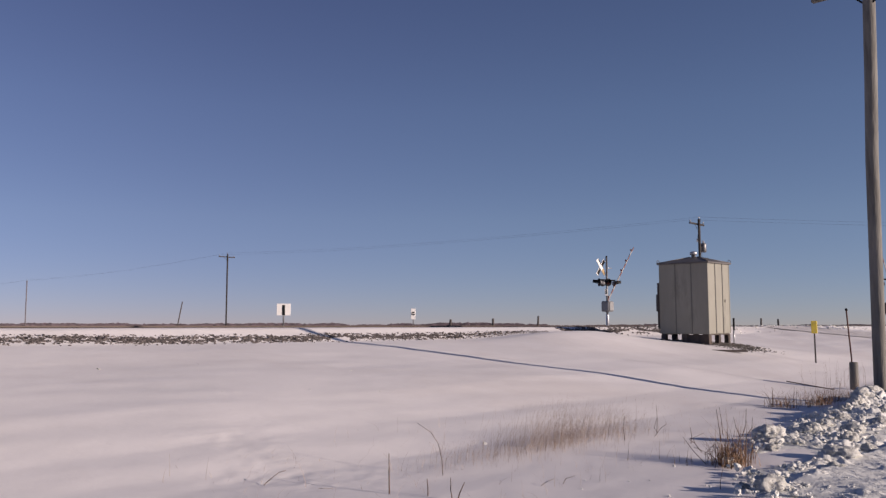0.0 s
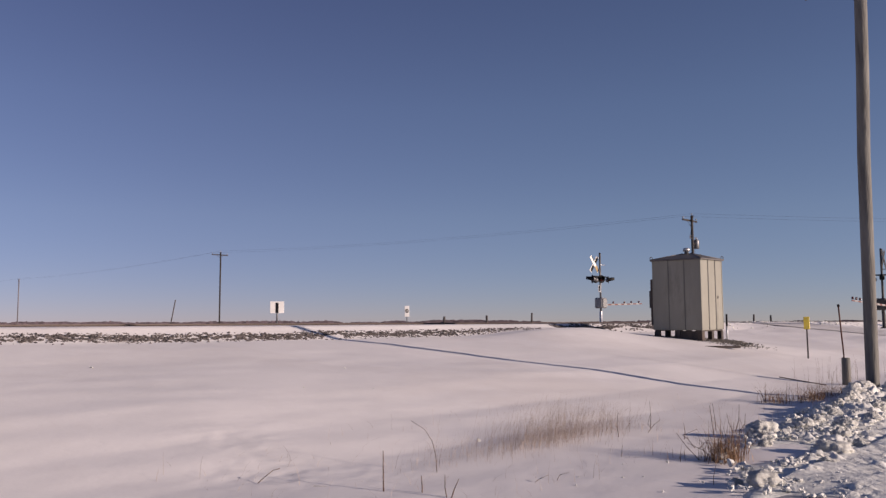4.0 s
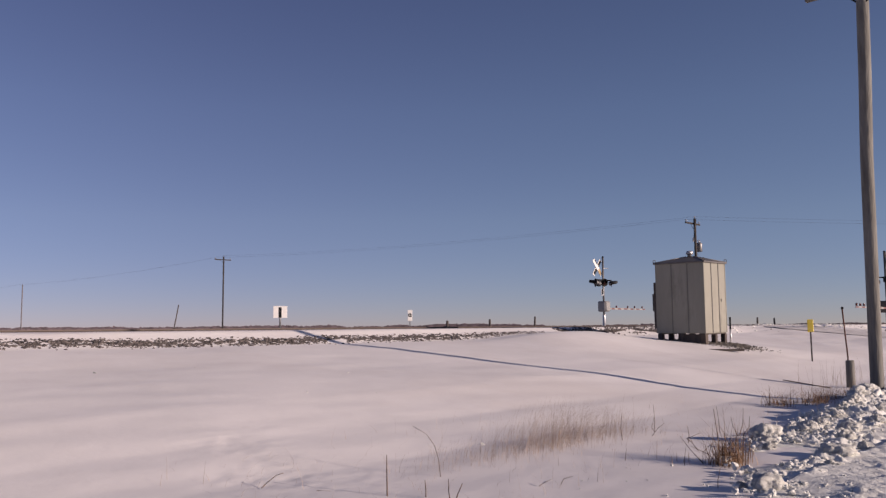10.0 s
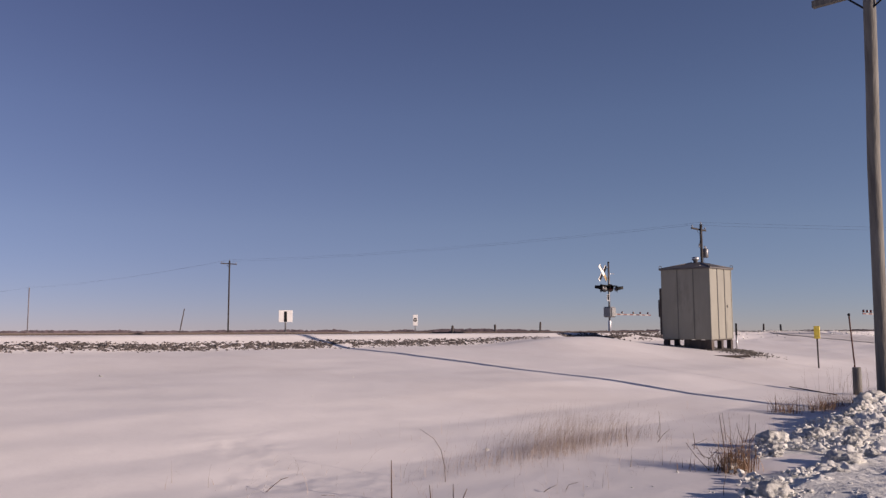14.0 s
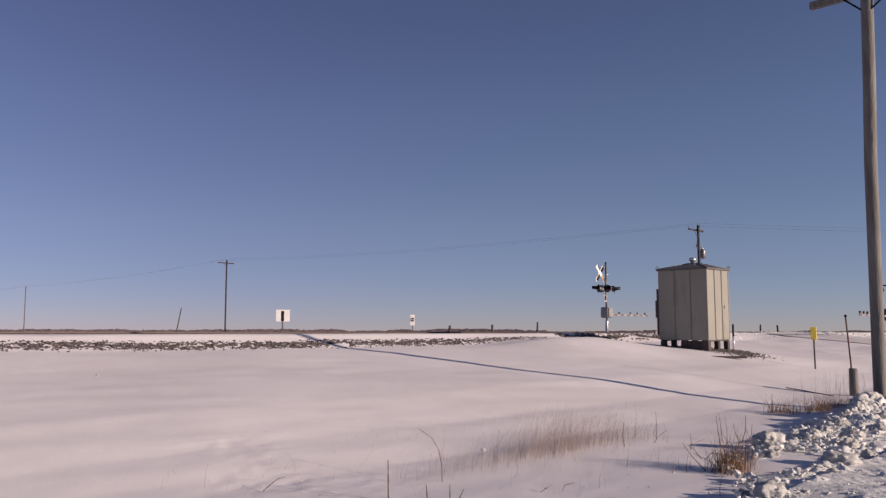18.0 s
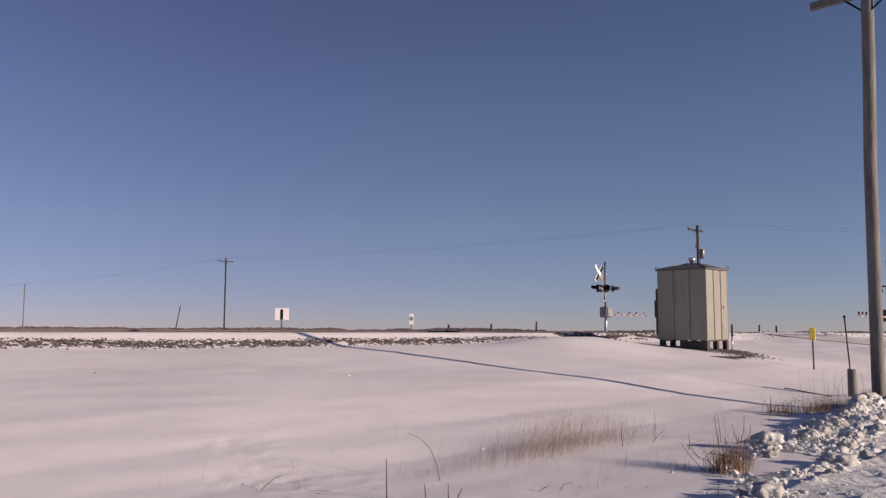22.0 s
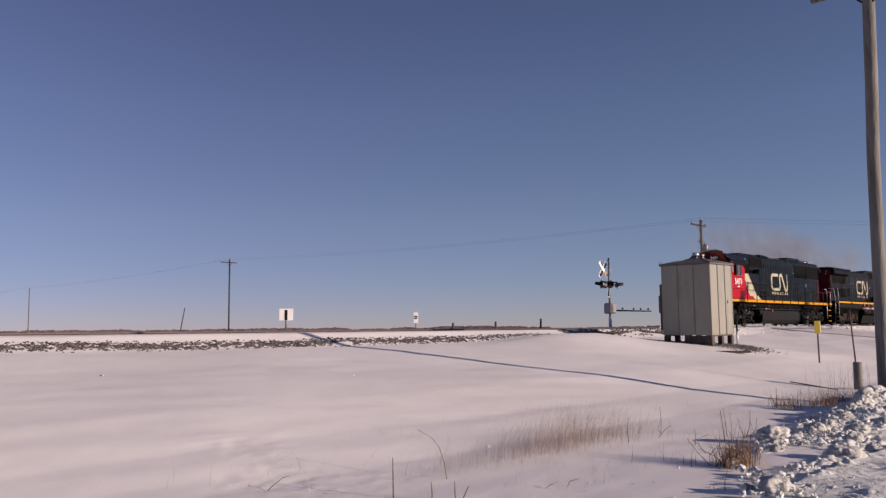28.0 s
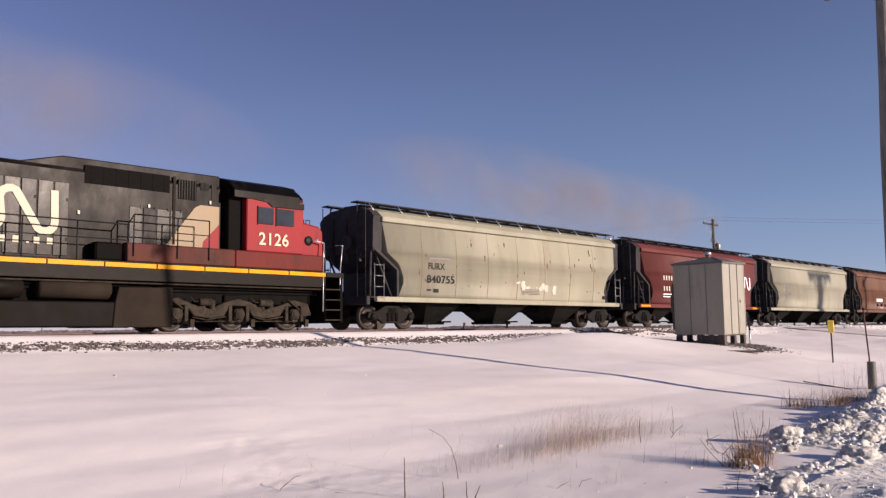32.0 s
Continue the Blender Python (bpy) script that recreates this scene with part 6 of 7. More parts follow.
    # white and red slash behind the cab
    for s in (-1, 1):
        y0, y1 = sorted((s * 1.0, s * 1.385))
        bx("side_cabinet", LOCO_BLACK, ob, 4.5, 6.98, y0, y1, 1.78, 3.46, 0.02)
        y0, y1 = sorted((s * 1.387, s * 1.397))
        pr("slash", CREAM, ob, [(4.44, 3.4), (5.21, 3.4), (6.43, 2.02), (6.66, 2.03), (7.16, 1.76), (6.1, 1.79), (5.82, 2.01), (5.38, 1.99), (4.84, 2.63), (4.83, 2.93), (4.49, 2.99)], y0, y1, "y", 0,
           "cream slash marking")
        pr("slash_red", LOCO_RED, ob, [(4.49, 2.99), (4.83, 2.93), (4.84, 2.63), (5.38, 1.99), (5.82, 2.01), (6.1, 1.79), (6.1, 1.79), (4.52, 1.79)], y0, y1)
    # long hood
    HZ, lean = 4.72, random.Random(6)
    front_fold("long_hood", LOCO_BLACK, ob, 4.5, 19.05, 0.95, 1.78, HZ, 0.16)
    bx("hood_end", LOCO_RED, ob, 18.99, 19.10, -0.957, 0.957, 1.79, HZ - 0.12, 0.02)
    bx("end_headlight", BLACK, ob, 19.09, 19.16, -0.2, 0.2, 4.15, 4.42, 0.02)
    for s in (-1, 1):
        y0, y1 = sorted((s * 0.93, s * 0.962))
        for a, b, c, d in ((4.92, 6.42, 3.50, 4.08), (6.52, 8.44, 3.95, 4.56), (14.33, 16.55, 3.53, 4.42), (16.70, 19.0, 3.53, 4.42)):
            g = bx("grille", GRILLE, ob, a, b, y0, y1, c, d, 0.004, "black air-intake grille")
            for k in range(9):
                z = c + (d - c) * (k + 0.5) / 9
                bx("slat", GRILLE, g, a + 0.02, b - 0.02, *sorted((s * 0.962, s * 0.972)), z - 0.012, z + 0.012, 0)
            for q in (a, b):
                bx("grille_frame", LOCO_BLACK, g, q - 0.03, q + 0.03, *sorted((s * 0.95, s * 0.985)), c - 0.03, d + 0.03, 0.004)
        # hood doors
        for k in range(13):
            a = 8.75 + 0.43 * k
            dr = bx("hood_door", LOCO_BLACK, ob, a + 0.015, a + 0.415, *sorted((s * 0.93, s * 0.966)), 2.05, 4.25, 0.01)
            dr.matrix_basis = pose(a + 0.2, s * 0.95, 3.0, lean.uniform(-0.3, 0.3), 0, lean.uniform(-1.1, 1.1)) @ pose(-a - 0.2, -s * 0.95, -3.0)
            for zl in (3.0, 4.0):
                bx("door_latch", LOCO_GREY, dr, a + 0.35, a + 0.385, *sorted((s * 0.966, s * 0.985)), zl, zl + 0.08, 0)
        for k in range(11):
            a = 14.35 + 0.425 * k
            bx("hood_door", LOCO_BLACK, ob, a + 0.015, a + 0.41, *sorted((s * 0.95, s * 0.966)), 2.0, 3.4, 0.006)
        for q, z in ((4.9, 4.36), (5.25, 4.36), (5.75, 4.36), (8.75, 3.78), (13.95, 3.78), (16.35, 2.9)):
            bx("bright_plate", MIRROR, ob, q, q + 0.12, *sorted((s * 0.966, s * 0.974)), z, z + 0.07 if q < 16 else z + 0.2, 0)
        # blower housing bulging over the walkway
        y0, y1 = (0.9, 1.33) if s > 0 else (-1.33, -0.9)
        pr("blower_housing", LOCO_BLACK, ob, [(7.2, 2.0), (7.1, 3.66), (7.2, 3.78), (7.95, 3.8), (8.2, 2.84), (8.40, 2.66), (8.40, 2.0)], y0, y1, "y", 0.03)
        for k in range(3):
            bx("housing_slot", GRILLE, ob, 7.45 + 0.3 * k, 7.62 + 0.3 * k, *sorted((s * 1.33, s * 1.336)), 2.1, 2.42, 0)
        pr("housing_mouth", GRILLE, ob, [(6.78, 2.0), (6.97, 3.66), (7.2, 3.66), (7.2, 2.0)], *sorted((s * 0.97, s * 1.22)), "y", 0, "black open blower mouth")
        for k in range(6):
            z = 2.72 + 0.15 * k
            bx("housing_slat", LOCO_BLACK, ob, 7.3, 8.12 + 0.03 * (5 - k), *sorted((s * 1.33, s * 1.345)), z, z + 0.02, 0)
        bx("housing_lip", LOCO_BLACK, ob, 7.06, 8.36, *sorted((s * 1.33, s * 1.37)), 2.5, 2.62, 0.01)
        # piping along the frame
        rd("air_pipe", UNDER, ob, ((6.0, s * 1.42, 1.24), (14.0, s * 1.42, 1.24)), 0.04)
        # bright pipe added as the gleam along the tank top
        rd("air_pipe", GLINT, ob, ((6.0, s * 1.45, 1.2), (13.6, s * 1.45, 1.2)), 0.022)
        ribbon_logo(ob, 9.92, 2.5, 2.94, 1.16, s * 0.976, CREAM, s)
        writing_bars(ob, 9.95, 2.23, 2.95, 0.17, s * 0.98 + (0.006 if s > 0 else 0), "WWW.nn.nn", CREAM)
    # roof gear
    bx("roof_hatch", LOCO_BLACK, ob, 5.4, 8.5, -0.75, 0.75, HZ, HZ + 0.08, 0.02)
    pr("roof_step", LOCO_BLACK, ob, [(8.5, HZ), (8.5, HZ + 0.14), (9.6, HZ + 0.10), (9.95, HZ)], -0.85, 0.85, "y", 0.02)
    pr("brake_hatch", LOCO_BLACK, ob, [(13.0, HZ), (13.45, HZ + 0.22), (15.75, HZ + 0.22), (15.85, HZ + 0.03), (15.85, HZ)], -0.8, 0.8, "y", 0.02)
    for q in (16.5, 17.85):
        bm = bmesh.new()
        lathe(bm, (q, 0, HZ), [(0.68, 0), (0.68, 0.12), (0.62, 0.19), (0.6, 0.15), (0.1, 0.13)], 24)
        part("radiator_fan", bm, FAN_M, ob, "round radiator fan housing")
    bx("exhaust_stack", UNDER, ob, 10.6, 11.1, -0.25, 0.25, HZ, HZ + 0.1, 0.02)
    bx("horn_base", BLACK, ob, 11.3, 11.5, -0.06, 0.06, HZ, HZ + 0.12, 0.01)
    for y in (-0.12, 0, 0.12):
        bm = bmesh.new()
        lathe(bm, (11.55, y, HZ + 0.16), [(0.07, -0.32), (0.04, -0.2), (0.025, 0.0), (0.03, 0.1)], 10, "x")
        part("horn", bm, BLACK, ob)
    rd("lift_ring", GALV, ob, ((18.3, -0.6, HZ), (18.3, -0.6, HZ + 0.1), (18.9, -0.6, HZ + 0.1), (18.9, -0.6, HZ)), 0.015)
    # handrails
    for s in (-1, 1):
        handrail(ob, [4.6 + 1.42 * k for k in range(9)], s, 1.87, 2.82, BLACK, True, s * 1.56)
        handrail(ob, [16.2, 17.2, 18.2, 18.95], s, 1.87, 2.5, BLACK, False, s * 1.56)
        rd("rail_drop", BLACK, ob, ((15.96, s * 1.56, 2.82), (16.2, s * 1.56, 2.5)), 0.02)
        for a, lean in ((0.95, 0.1), (L - 0.92, -0.1)):
            rd("grab_iron", GALV, ob, ((a, s * 1.5, 0.62), (a, s * 1.52, 1.9), (a - lean * 1.6, s * 1.48, 2.75), (a - lean * 1.6 + lean * 3, s * 1.4, 2.82)), 0.022)
            rd("grab_iron", GALV, ob, ((a - 0.78 * (1 if lean > 0 else -1), s * 1.5, 0.9), (a - 0.78 * (1 if lean > 0 else -1), s * 1.52, 2.05),
                                       (a - (0.95 if lean > 0 else -0.95), s * 1.48, 2.62), (a - (0.98 if lean > 0 else -0.98), s * 1.0, 2.66)), 0.022)
        rd("grab_iron", LOCO_RED, ob, ((1.3, s * 1.4, 2.4), (1.3, s * 1.4, 2.95), (1.6, s * 1.05, 2.95)), 0.02)
    for x in (0.04, L - 0.04):
        for y in (-1.45, -0.62, 0.62, 1.45):
            rd("end_stanchion", BLACK if x < 1 else LOCO_RED, ob, ((x, y, 1.76), (x, y, 2.66)), 0.022)
        for y0, y1 in ((-1.45, -0.62), (0.62, 1.45)):
            rd("end_rail", BLACK if x < 1 else LOCO_RED, ob, ((x, y0, 2.66), (x, y1, 2.66)), 0.02)
        for y in (-0.62, 0.62):
            rd("uncoupling_hose", UNDER, ob, ((x, y, 1.5), (x - 0.2 if x < 1 else x + 0.2, y, 1.1), (x - 0.15 if x < 1 else x + 0.15, y * 0.9, 0.8)), 0.03)
        rd("cut_lever", UNDER, ob, ((x + (-0.12 if x < 1 else 0.12), -1.45, 1.2), (x + (-0.12 if x < 1 else 0.12), 1.45, 1.2)), 0.014)
    # valves, brackets and piping hung under the walkway
    rr = random.Random(17)
    for s in (-1, 1):
        for k in range(26):
            x, w, h = rr.uniform(0.9, 19.0), rr.uniform(0.06, 0.28), rr.uniform(0.05, 0.2)
            z = rr.uniform(1.08, 1.34)
            bx("hung_bracket", rr.choice((TRUCK_BLACK, TRUCK_BLACK, UNDER, TANK_M)), ob, x, x + w, *sorted((s * 1.38, s * 1.46)), z, z + h, 0.01)
        for k in range(12):
            x, z = rr.uniform(1.0, 18.5), rr.uniform(1.12, 1.4)
            rd("valve_pipe", GLINT if k % 3 == 0 else TRUCK_BLACK, ob, ((x, s * 1.47, z), (x + rr.uniform(0.2, 0.7), s * 1.47, z + rr.uniform(-0.05, 0.05))), 0.016)
        for x, z in ((7.35, 1.05), (8.1, 1.34), (15.2, 1.2)):
            bx("shutoff_valve", RUST, ob, x, x + 0.1, *sorted((s * 1.44, s * 1.5)), z, z + 0.12, 0.02)
    # fuel tank
    tank = [(-1.42, 1.12), (-1.48, 0.95), (-1.46, 0.45), (-1.25, 0.25), (1.25, 0.25), (1.46, 0.45), (1.48, 0.95), (1.42, 1.12)]
    pr("fuel_tank", TANK_M, ob, tank, 7.0, 13.45, "x", 0.03)
    for q in (7.0, 13.4):
        pr("tank_end", TANK_M, ob, [(p[0] * 1.01, p[1] * 1.01 - 0.005) for p in tank], q, q + 0.06, "x")
    for s in (-1, 1):
        bm = bmesh.new()
        lathe(bm, (6.75, s * 1.25, 0.95), [(0.2, 0), (0.22, 0.05), (0.22, 0.6), (0.2, 0.64)], 16, "x")
        part("filter_canister", bm, TANK_M, ob)
    bx("tank_filler", REDW, ob, 8.6, 8.7, -1.5, -1.44, 1.02, 1.2, 0.01)
    big_truck(ob, 3.65, TRUCK_BLACK, False)
    big_truck(ob, 16.75, TRUCK_BLACK, False)
    TRAIN.append((ob, 0.0))


# ---------------------------------------------------------------- second locomotive, hood end forward
def second_loco():
    ob = thing("locomotive", "grimy black diesel locomotive running hood first behind the leader", "locomotive", pose(0, TRACK_Y, 0), "locomotives")
    L = 19.35  # own space starts at its leading platform
    bx("frame", UNDER, ob, 0.85, 18.6, -1.05, 1.05, 1.22, 1.50, 0.02)
    bx("frame_rail", UNDER, ob, 0.9, 18.5, -0.98, 0.98, 0.9, 1.23, 0.02)
    bx("walkway", GRIME, ob, 0.85, 18.6, -1.53, 1.53, 1.48, 2.0, 0.01)
    bx("end_platform", LOCO_GREY, ob, 0, 0.86, -HALF, HALF, 1.82, 1.98, 0.01)
    bx("end_platform", LOCO_GREY, ob, 18.6, L, -HALF, HALF, 1.82, 1.98, 0.01)
    for s in (-1, 1):
        xs = [0.85 + 17.75 * k / 12 for k in range(13)]
        for a, b in zip(xs, xs[1:]):
            bx("stripe", STRIPE, ob, a + 0.02, b - 0.02, *sorted((s * 1.53, s * 1.545)), 1.835, 1.955, 0.002, "yellow reflective sill stripe")
        rd("brake_line", TRUCK_DUST, ob, ((0.9, s * 1.46, 1.42), (18.5, s * 1.46, 1.42)), 0.025)
    for x0, x1 in ((0.0, 0.14), (L - 0.14, L)):
        bx("pilot", UNDER, ob, x0, x1, -1.5, 1.5, 0.32, 1.85, 0.02)
    coupler(ob, 0.0, -1)
    coupler(ob, L, 1)
    for s in (-1, 1):
        steps(ob, 0.16, 0.78, s, (0.42, 0.75, 1.08, 1.42), TRUCK_DUST, False)
        steps(ob, L - 0.78, L - 0.16, s, (0.42, 0.75, 1.08, 1.42), TRUCK_DUST, False)
        for a, lean in ((0.86, 1), (L - 0.86, -1)):
            rd("grab_iron", GALV, ob, ((a, s * 1.53, 0.7), (a, s * 1.53, 2.1), (a - 0.05 * lean, s * 1.5, 2.95), (a + 0.35 * lean, s * 1.45, 3.0)), 0.022)
            rd("grab_iron", GALV, ob, ((a - 0.72 * lean, s * 1.5, 1.0), (a - 0.72 * lean, s * 1.52, 2.1), (a - 0.85 * lean, s * 1.48, 2.9), (a - 0.86 * lean, s * 1.1, 2.94)), 0.022)
    # hood, radiator end first
    front_fold("long_hood", LOCO_GREY, ob, 1.0, 15.0, 0.95, 1.98, 4.52, 0.14)
    # the end faces away from the sun; its shade is put into the red
    bx("hood_end", RED_DARK, ob, 0.96, 1.01, -0.952, 0.952, 2.0, 4.5, 0.02, "red hood end coloured dark for shade")
    wing = [(-0.95, 4.02), (0.95, 4.02), (1.27, 4.16), (1.27, 4.40), (1.16, 4.58), (0.8, 4.66), (-0.8, 4.66), (-1.16, 4.58), (-1.27, 4.40), (-1.27, 4.16)]
    pr("radiator_wing", LOCO_GREY, ob, wing, 1.02, 4.75, "x", 0.02, "overhanging radiator wing")
    pr("wing_taper", LOCO_GREY, ob, [(4.75, 4.1), (4.75, 4.62), (5.4, 4.6), (5.4, 4.42), (5.1, 4.2)], -1.15, 1.15, "y", 0.02)
    for z in (4.12, 4.28):
        bx("end_number_plate", MIRROR, ob, 0.94, 0.957, -0.72, -0.62, z, z + 0.07, 0)
    for k in range(5):
        rd("end_grab", BLACK, ob, ((0.96, 0.75, 2.5 + 0.36 * k), (0.86, 0.75, 2.5 + 0.36 * k), (0.86, 0.4, 2.5 + 0.36 * k), (0.96, 0.4, 2.5 + 0.36 * k)), 0.014)
    bx("end_lamp", BLACK, ob, 0.55, 0.92, -0.3, 0.3, 4.2, 4.46, 0.03)
    for k in range(10):
        bx("radiator_shutter", TRUCK_DUST, ob, 1.1 + 0.37 * k, 1.38 + 0.37 * k, -0.85, 0.85, 4.655, 4.69, 0.004)
    bx("roof_box", LOCO_GREY, ob, 5.4, 6.5, -0.6, 0.6, 4.51, 4.66, 0.02)
    rd("horn_post", BLACK, ob, ((8.2, 0, 4.5), (8.2, 0, 4.76)), 0.03)
    for way in (-1, 1):
        for y in (-0.1, 0.1):
            bm = bmesh.new()
            lathe(bm, (8.2, y, 4.79), [(0.02, 0), (0.03, way * 0.18), (0.075, way * 0.3), (0.075, way * 0.31)], 10, "x")
            part("horn", bm, BLACK, ob)
    lean = random.Random(9)
    pr("roof_raise", LOCO_GREY, ob, [(9.2, 4.5), (10.3, 4.78), (15.0, 4.80), (15.0, 4.0), (10.0, 4.0)], -0.9, 0.9, "y", 0.03)
    for s in (-1, 1):
        bx("intake", GRILLE, ob, 1.45, 4.6, *sorted((s * 0.94, s * 0.962)), 3.44, 4.02, 0.004, "dark radiator intake")
        for k in range(9):
            bx("louvre", GRILLE, ob, 1.5 + 0.36 * k, 1.73 + 0.36 * k, *sorted((s * 0.95, s * 0.966)), 2.35, 3.02, 0.004, "tall dark louvre opening")
        bx("louvre", GRILLE, ob, 4.95, 5.4, *sorted((s * 0.95, s * 0.966)), 2.45, 3.1, 0.004)
        for a, b, c, d in ((10.85, 13.32, 4.1, 4.6), (13.58, 14.18, 3.96, 4.54), (14.3, 14.6, 4.3, 4.52), (14.68, 14.84, 4.0, 4.5)):
            g = bx("vent", GRILLE, ob, a, b, *sorted((s * 0.93, s * 0.962)), c, d, 0.004, "dark louvred vent")
            for k in range(7):
                q = a + (b - a) * (k + 0.5) / 7
                bx("slat", GRILLE if a < 12 else LOCO_GREY, g, q - 0.012, q + 0.012, *sorted((s * 0.962, s * 0.97)), c, d, 0)
        for k in range(20):
            a = 5.55 + 0.41 * k
            if a > 13.4:
                break
            if 10.4 < a < 11.8:
                continue
            dr = bx("hood_door", SHEEN, ob, a + 0.015, a + 0.395, *sorted((s * 0.93, s * 0.968)), 2.1, 4.05 if a < 11 else 3.6, 0.012)
            # doors hang a little out of true
            dr.matrix_basis = pose(a + 0.2, s * 0.95, 3.0, lean.uniform(-0.5, 0.5), 0, lean.uniform(-2.2, 2.2)) @ pose(-a - 0.2, -s * 0.95, -3.0)
            for zl in (2.5, 3.55):
                bx("door_latch", LOCO_GREY, dr, a + 0.33, a + 0.37, *sorted((s * 0.966, s * 0.985)), zl, zl + 0.085, 0)
        bx("door_jamb", DUST_FLAT, ob, 13.42, 13.5, *sorted((s * 0.95, s * 0.985)), 2.6, 4.6, 0.006)
        for q, z in ((3.75, 3.05), (5.55, 3.42), (6.4, 3.48), (10.68, 3.24), (12.66, 3.6), (14.6, 3.9)):
            bx("bright_plate", PRIMER, ob, q, q + 0.06, *sorted((s * 0.985, s * 0.993)), z, z + 0.1, 0)
        ribbon_logo(ob, 7.22, 2.66, 2.95, 1.14, s * 0.986, TAN_LIGHT, s)
        writing_bars(ob, 7.25, 2.38, 2.95, 0.17, s * 0.99 + (0.006 if s > 0 else 0), "WWW.nn.nn", TAN_LIGHT)
        # tan slash and red behind the cab
        y0, y1 = sorted((s * 0.97, s * 0.98))
        pr("slash", TAN2, ob, [(14.12, 3.74), (14.3, 3.84), (14.94, 3.84), (14.94, 3.3), (14.41, 2.75), (14.38, 2.54), (13.2, 2.54)], y0, y1, "y", 0, "dirty tan slash marking")
        pr("slash_red", LOCO_RED2, ob, [(14.41, 2.75), (14.94, 3.3), (14.94, 2.54), (14.38, 2.54)], y0, y1)
        bx("lower_band", LOCO_BROWN, ob, 11.8, 15.2, *sorted((s * 1.2, s * 1.5)), 2.0, 2.52, 0.03, "sooty rust-brown lower cabinet")
        bx("lower_band", BAND_RED, ob, 15.21, 18.5, *sorted((s * 1.2, s * 1.5)), 2.0, 2.52, 0.03, "grimy red lower cabinet")
        bx("dark_box", GRILLE, ob, 11.0, 11.75, *sorted((s * 1.0, s * 1.42)), 2.0, 2.5, 0.05)
        handrail(ob, [0.95 + 1.36 * k for k in range(9)], s, 2.1, 3.0, BLACK)
        handrail(ob, [12.0, 13.3, 14.3], s, 2.4, 3.3, BLACK)
        rd("drop_rail", BLACK, ob, ((11.83, s * 1.52, 3.0), (12.0, s * 1.52, 3.3)), 0.02)
    # cab
    bx("cab_doorway", GRILLE, ob, 15.1, 15.6, -1.25, 1.25, 2.5, 4.6, 0.02, "dark cab doorway recess")
    pr("cab_body", LOCO_RED2, ob, [(-1.495, 2.515), (1.495, 2.515), (1.495, 4.2), (-1.495, 4.2)], 15.58, 17.72, "x", 0.03)
    roof = [(-1.52, 4.12), (1.52, 4.12), (1.5, 4.36), (1.2, 4.66), (0.6, 4.82), (-0.6, 4.82), (-1.2, 4.66), (-1.5, 4.36)]
    pr("cab_roof", LOCO_GREY, ob, roof, 15.12, 17.55, "x", 0.02)
    pr("cab_visor", LOCO_GREY, ob, [(p[0] * 0.97, 4.1 + (p[1] - 4.1) * 0.82) for p in roof], 17.5, 17.72, "x", 0.02)
    for s in (-1, 1):
        w0, w1 = sorted((s * 1.502, s * 1.53))
        for a, b in ((15.98, 16.54), (16.66, 17.32)):
            wv = bx("side_window", GLASS_DK, ob, a, b, w0, w1, 3.38, 3.9, 0.01, "dark cab window")
            bx("window_frame", LOCO_GREY, wv, a - 0.03, a, w0, w1 + s * 0.006, 3.35, 3.93, 0)
        pr("roof_drip", LOCO_GREY, ob, [(15.6, 4.14), (17.7, 4.14), (17.7, 3.96), (16.5, 3.94), (16.3, 4.08)], *sorted((s * 1.502, s * 1.54)))
        at = pose(16.0, -1.515, 2.74, 90, 0, 0) if s < 0 else pose(17.2, 1.515, 2.74, 90, 0, 180)
        lettering("road_number", "2126", 0.53, CREAM, ob, at, "white painted road number", 1.0, 0.008)
    pr("nose", LOCO_RED2, ob, [(17.7, 2.0), (17.7, 3.62), (18.5, 3.5), (18.66, 3.36), (18.7, 2.0)], -1.3, 1.3, "y", 0.06)
    for s in (-1, 1):
        bm = bmesh.new()
        lathe(bm, (18.05, s * 1.3, 3.0), [(0.16, 0), (0.16, s * 0.03), (0.05, s * 0.04)], 12, "y")
        part("brake_wheel", bm, BLACK, ob)
        bm = bmesh.new()
        lathe(bm, (18.4, s * 1.3, 3.05), [(0.05, 0), (0.045, s * 0.03), (0.01, s * 0.04)], 10, "y")
        part("marker_lamp", bm, MIRROR, ob, "small bright marker lamp")
    for q in (17.75, 18.0, 18.25):
        rd("grab_iron", BLACK, ob, ((q, -0.9, 3.6), (q, -0.9, 3.74), (q + 0.16, -0.9, 3.74), (q + 0.16, -0.9, 3.58)), 0.014)
    for x in (0.05, L - 0.05):
        for y in (-1.45, -0.6, 0.6, 1.45):
            rd("end_stanchion", BLACK, ob, ((x, y, 1.98), (x, y, 2.9)), 0.022)
        for y0, y1 in ((-1.45, -0.6), (0.6, 1.45)):
            rd("end_rail", BLACK, ob, ((x, y0, 2.9), (x, y1, 2.9)), 0.02)
    # tanks
    pr("fuel_tank", TANK_DUST, ob, [(6.9, 0.9), (6.3, 0.24), (12.3, 0.24), (12.3, 0.9)], -1.45, 1.45, "y", 0.03)
    for a, b in ((7.44, 9.26), (9.6, 11.5)):
        for s in (-1, 1):
            bm = bmesh.new()
            lathe(bm, (a, s * 1.22, 1.23), [(0.18, 0), (0.27, 0.06), (0.27, b - a - 0.06), (0.18, b - a)], 18, "x")
            part("air_reservoir", bm, GRIME if a < 9 else DUST_FLAT, ob, "round dusty air reservoir")
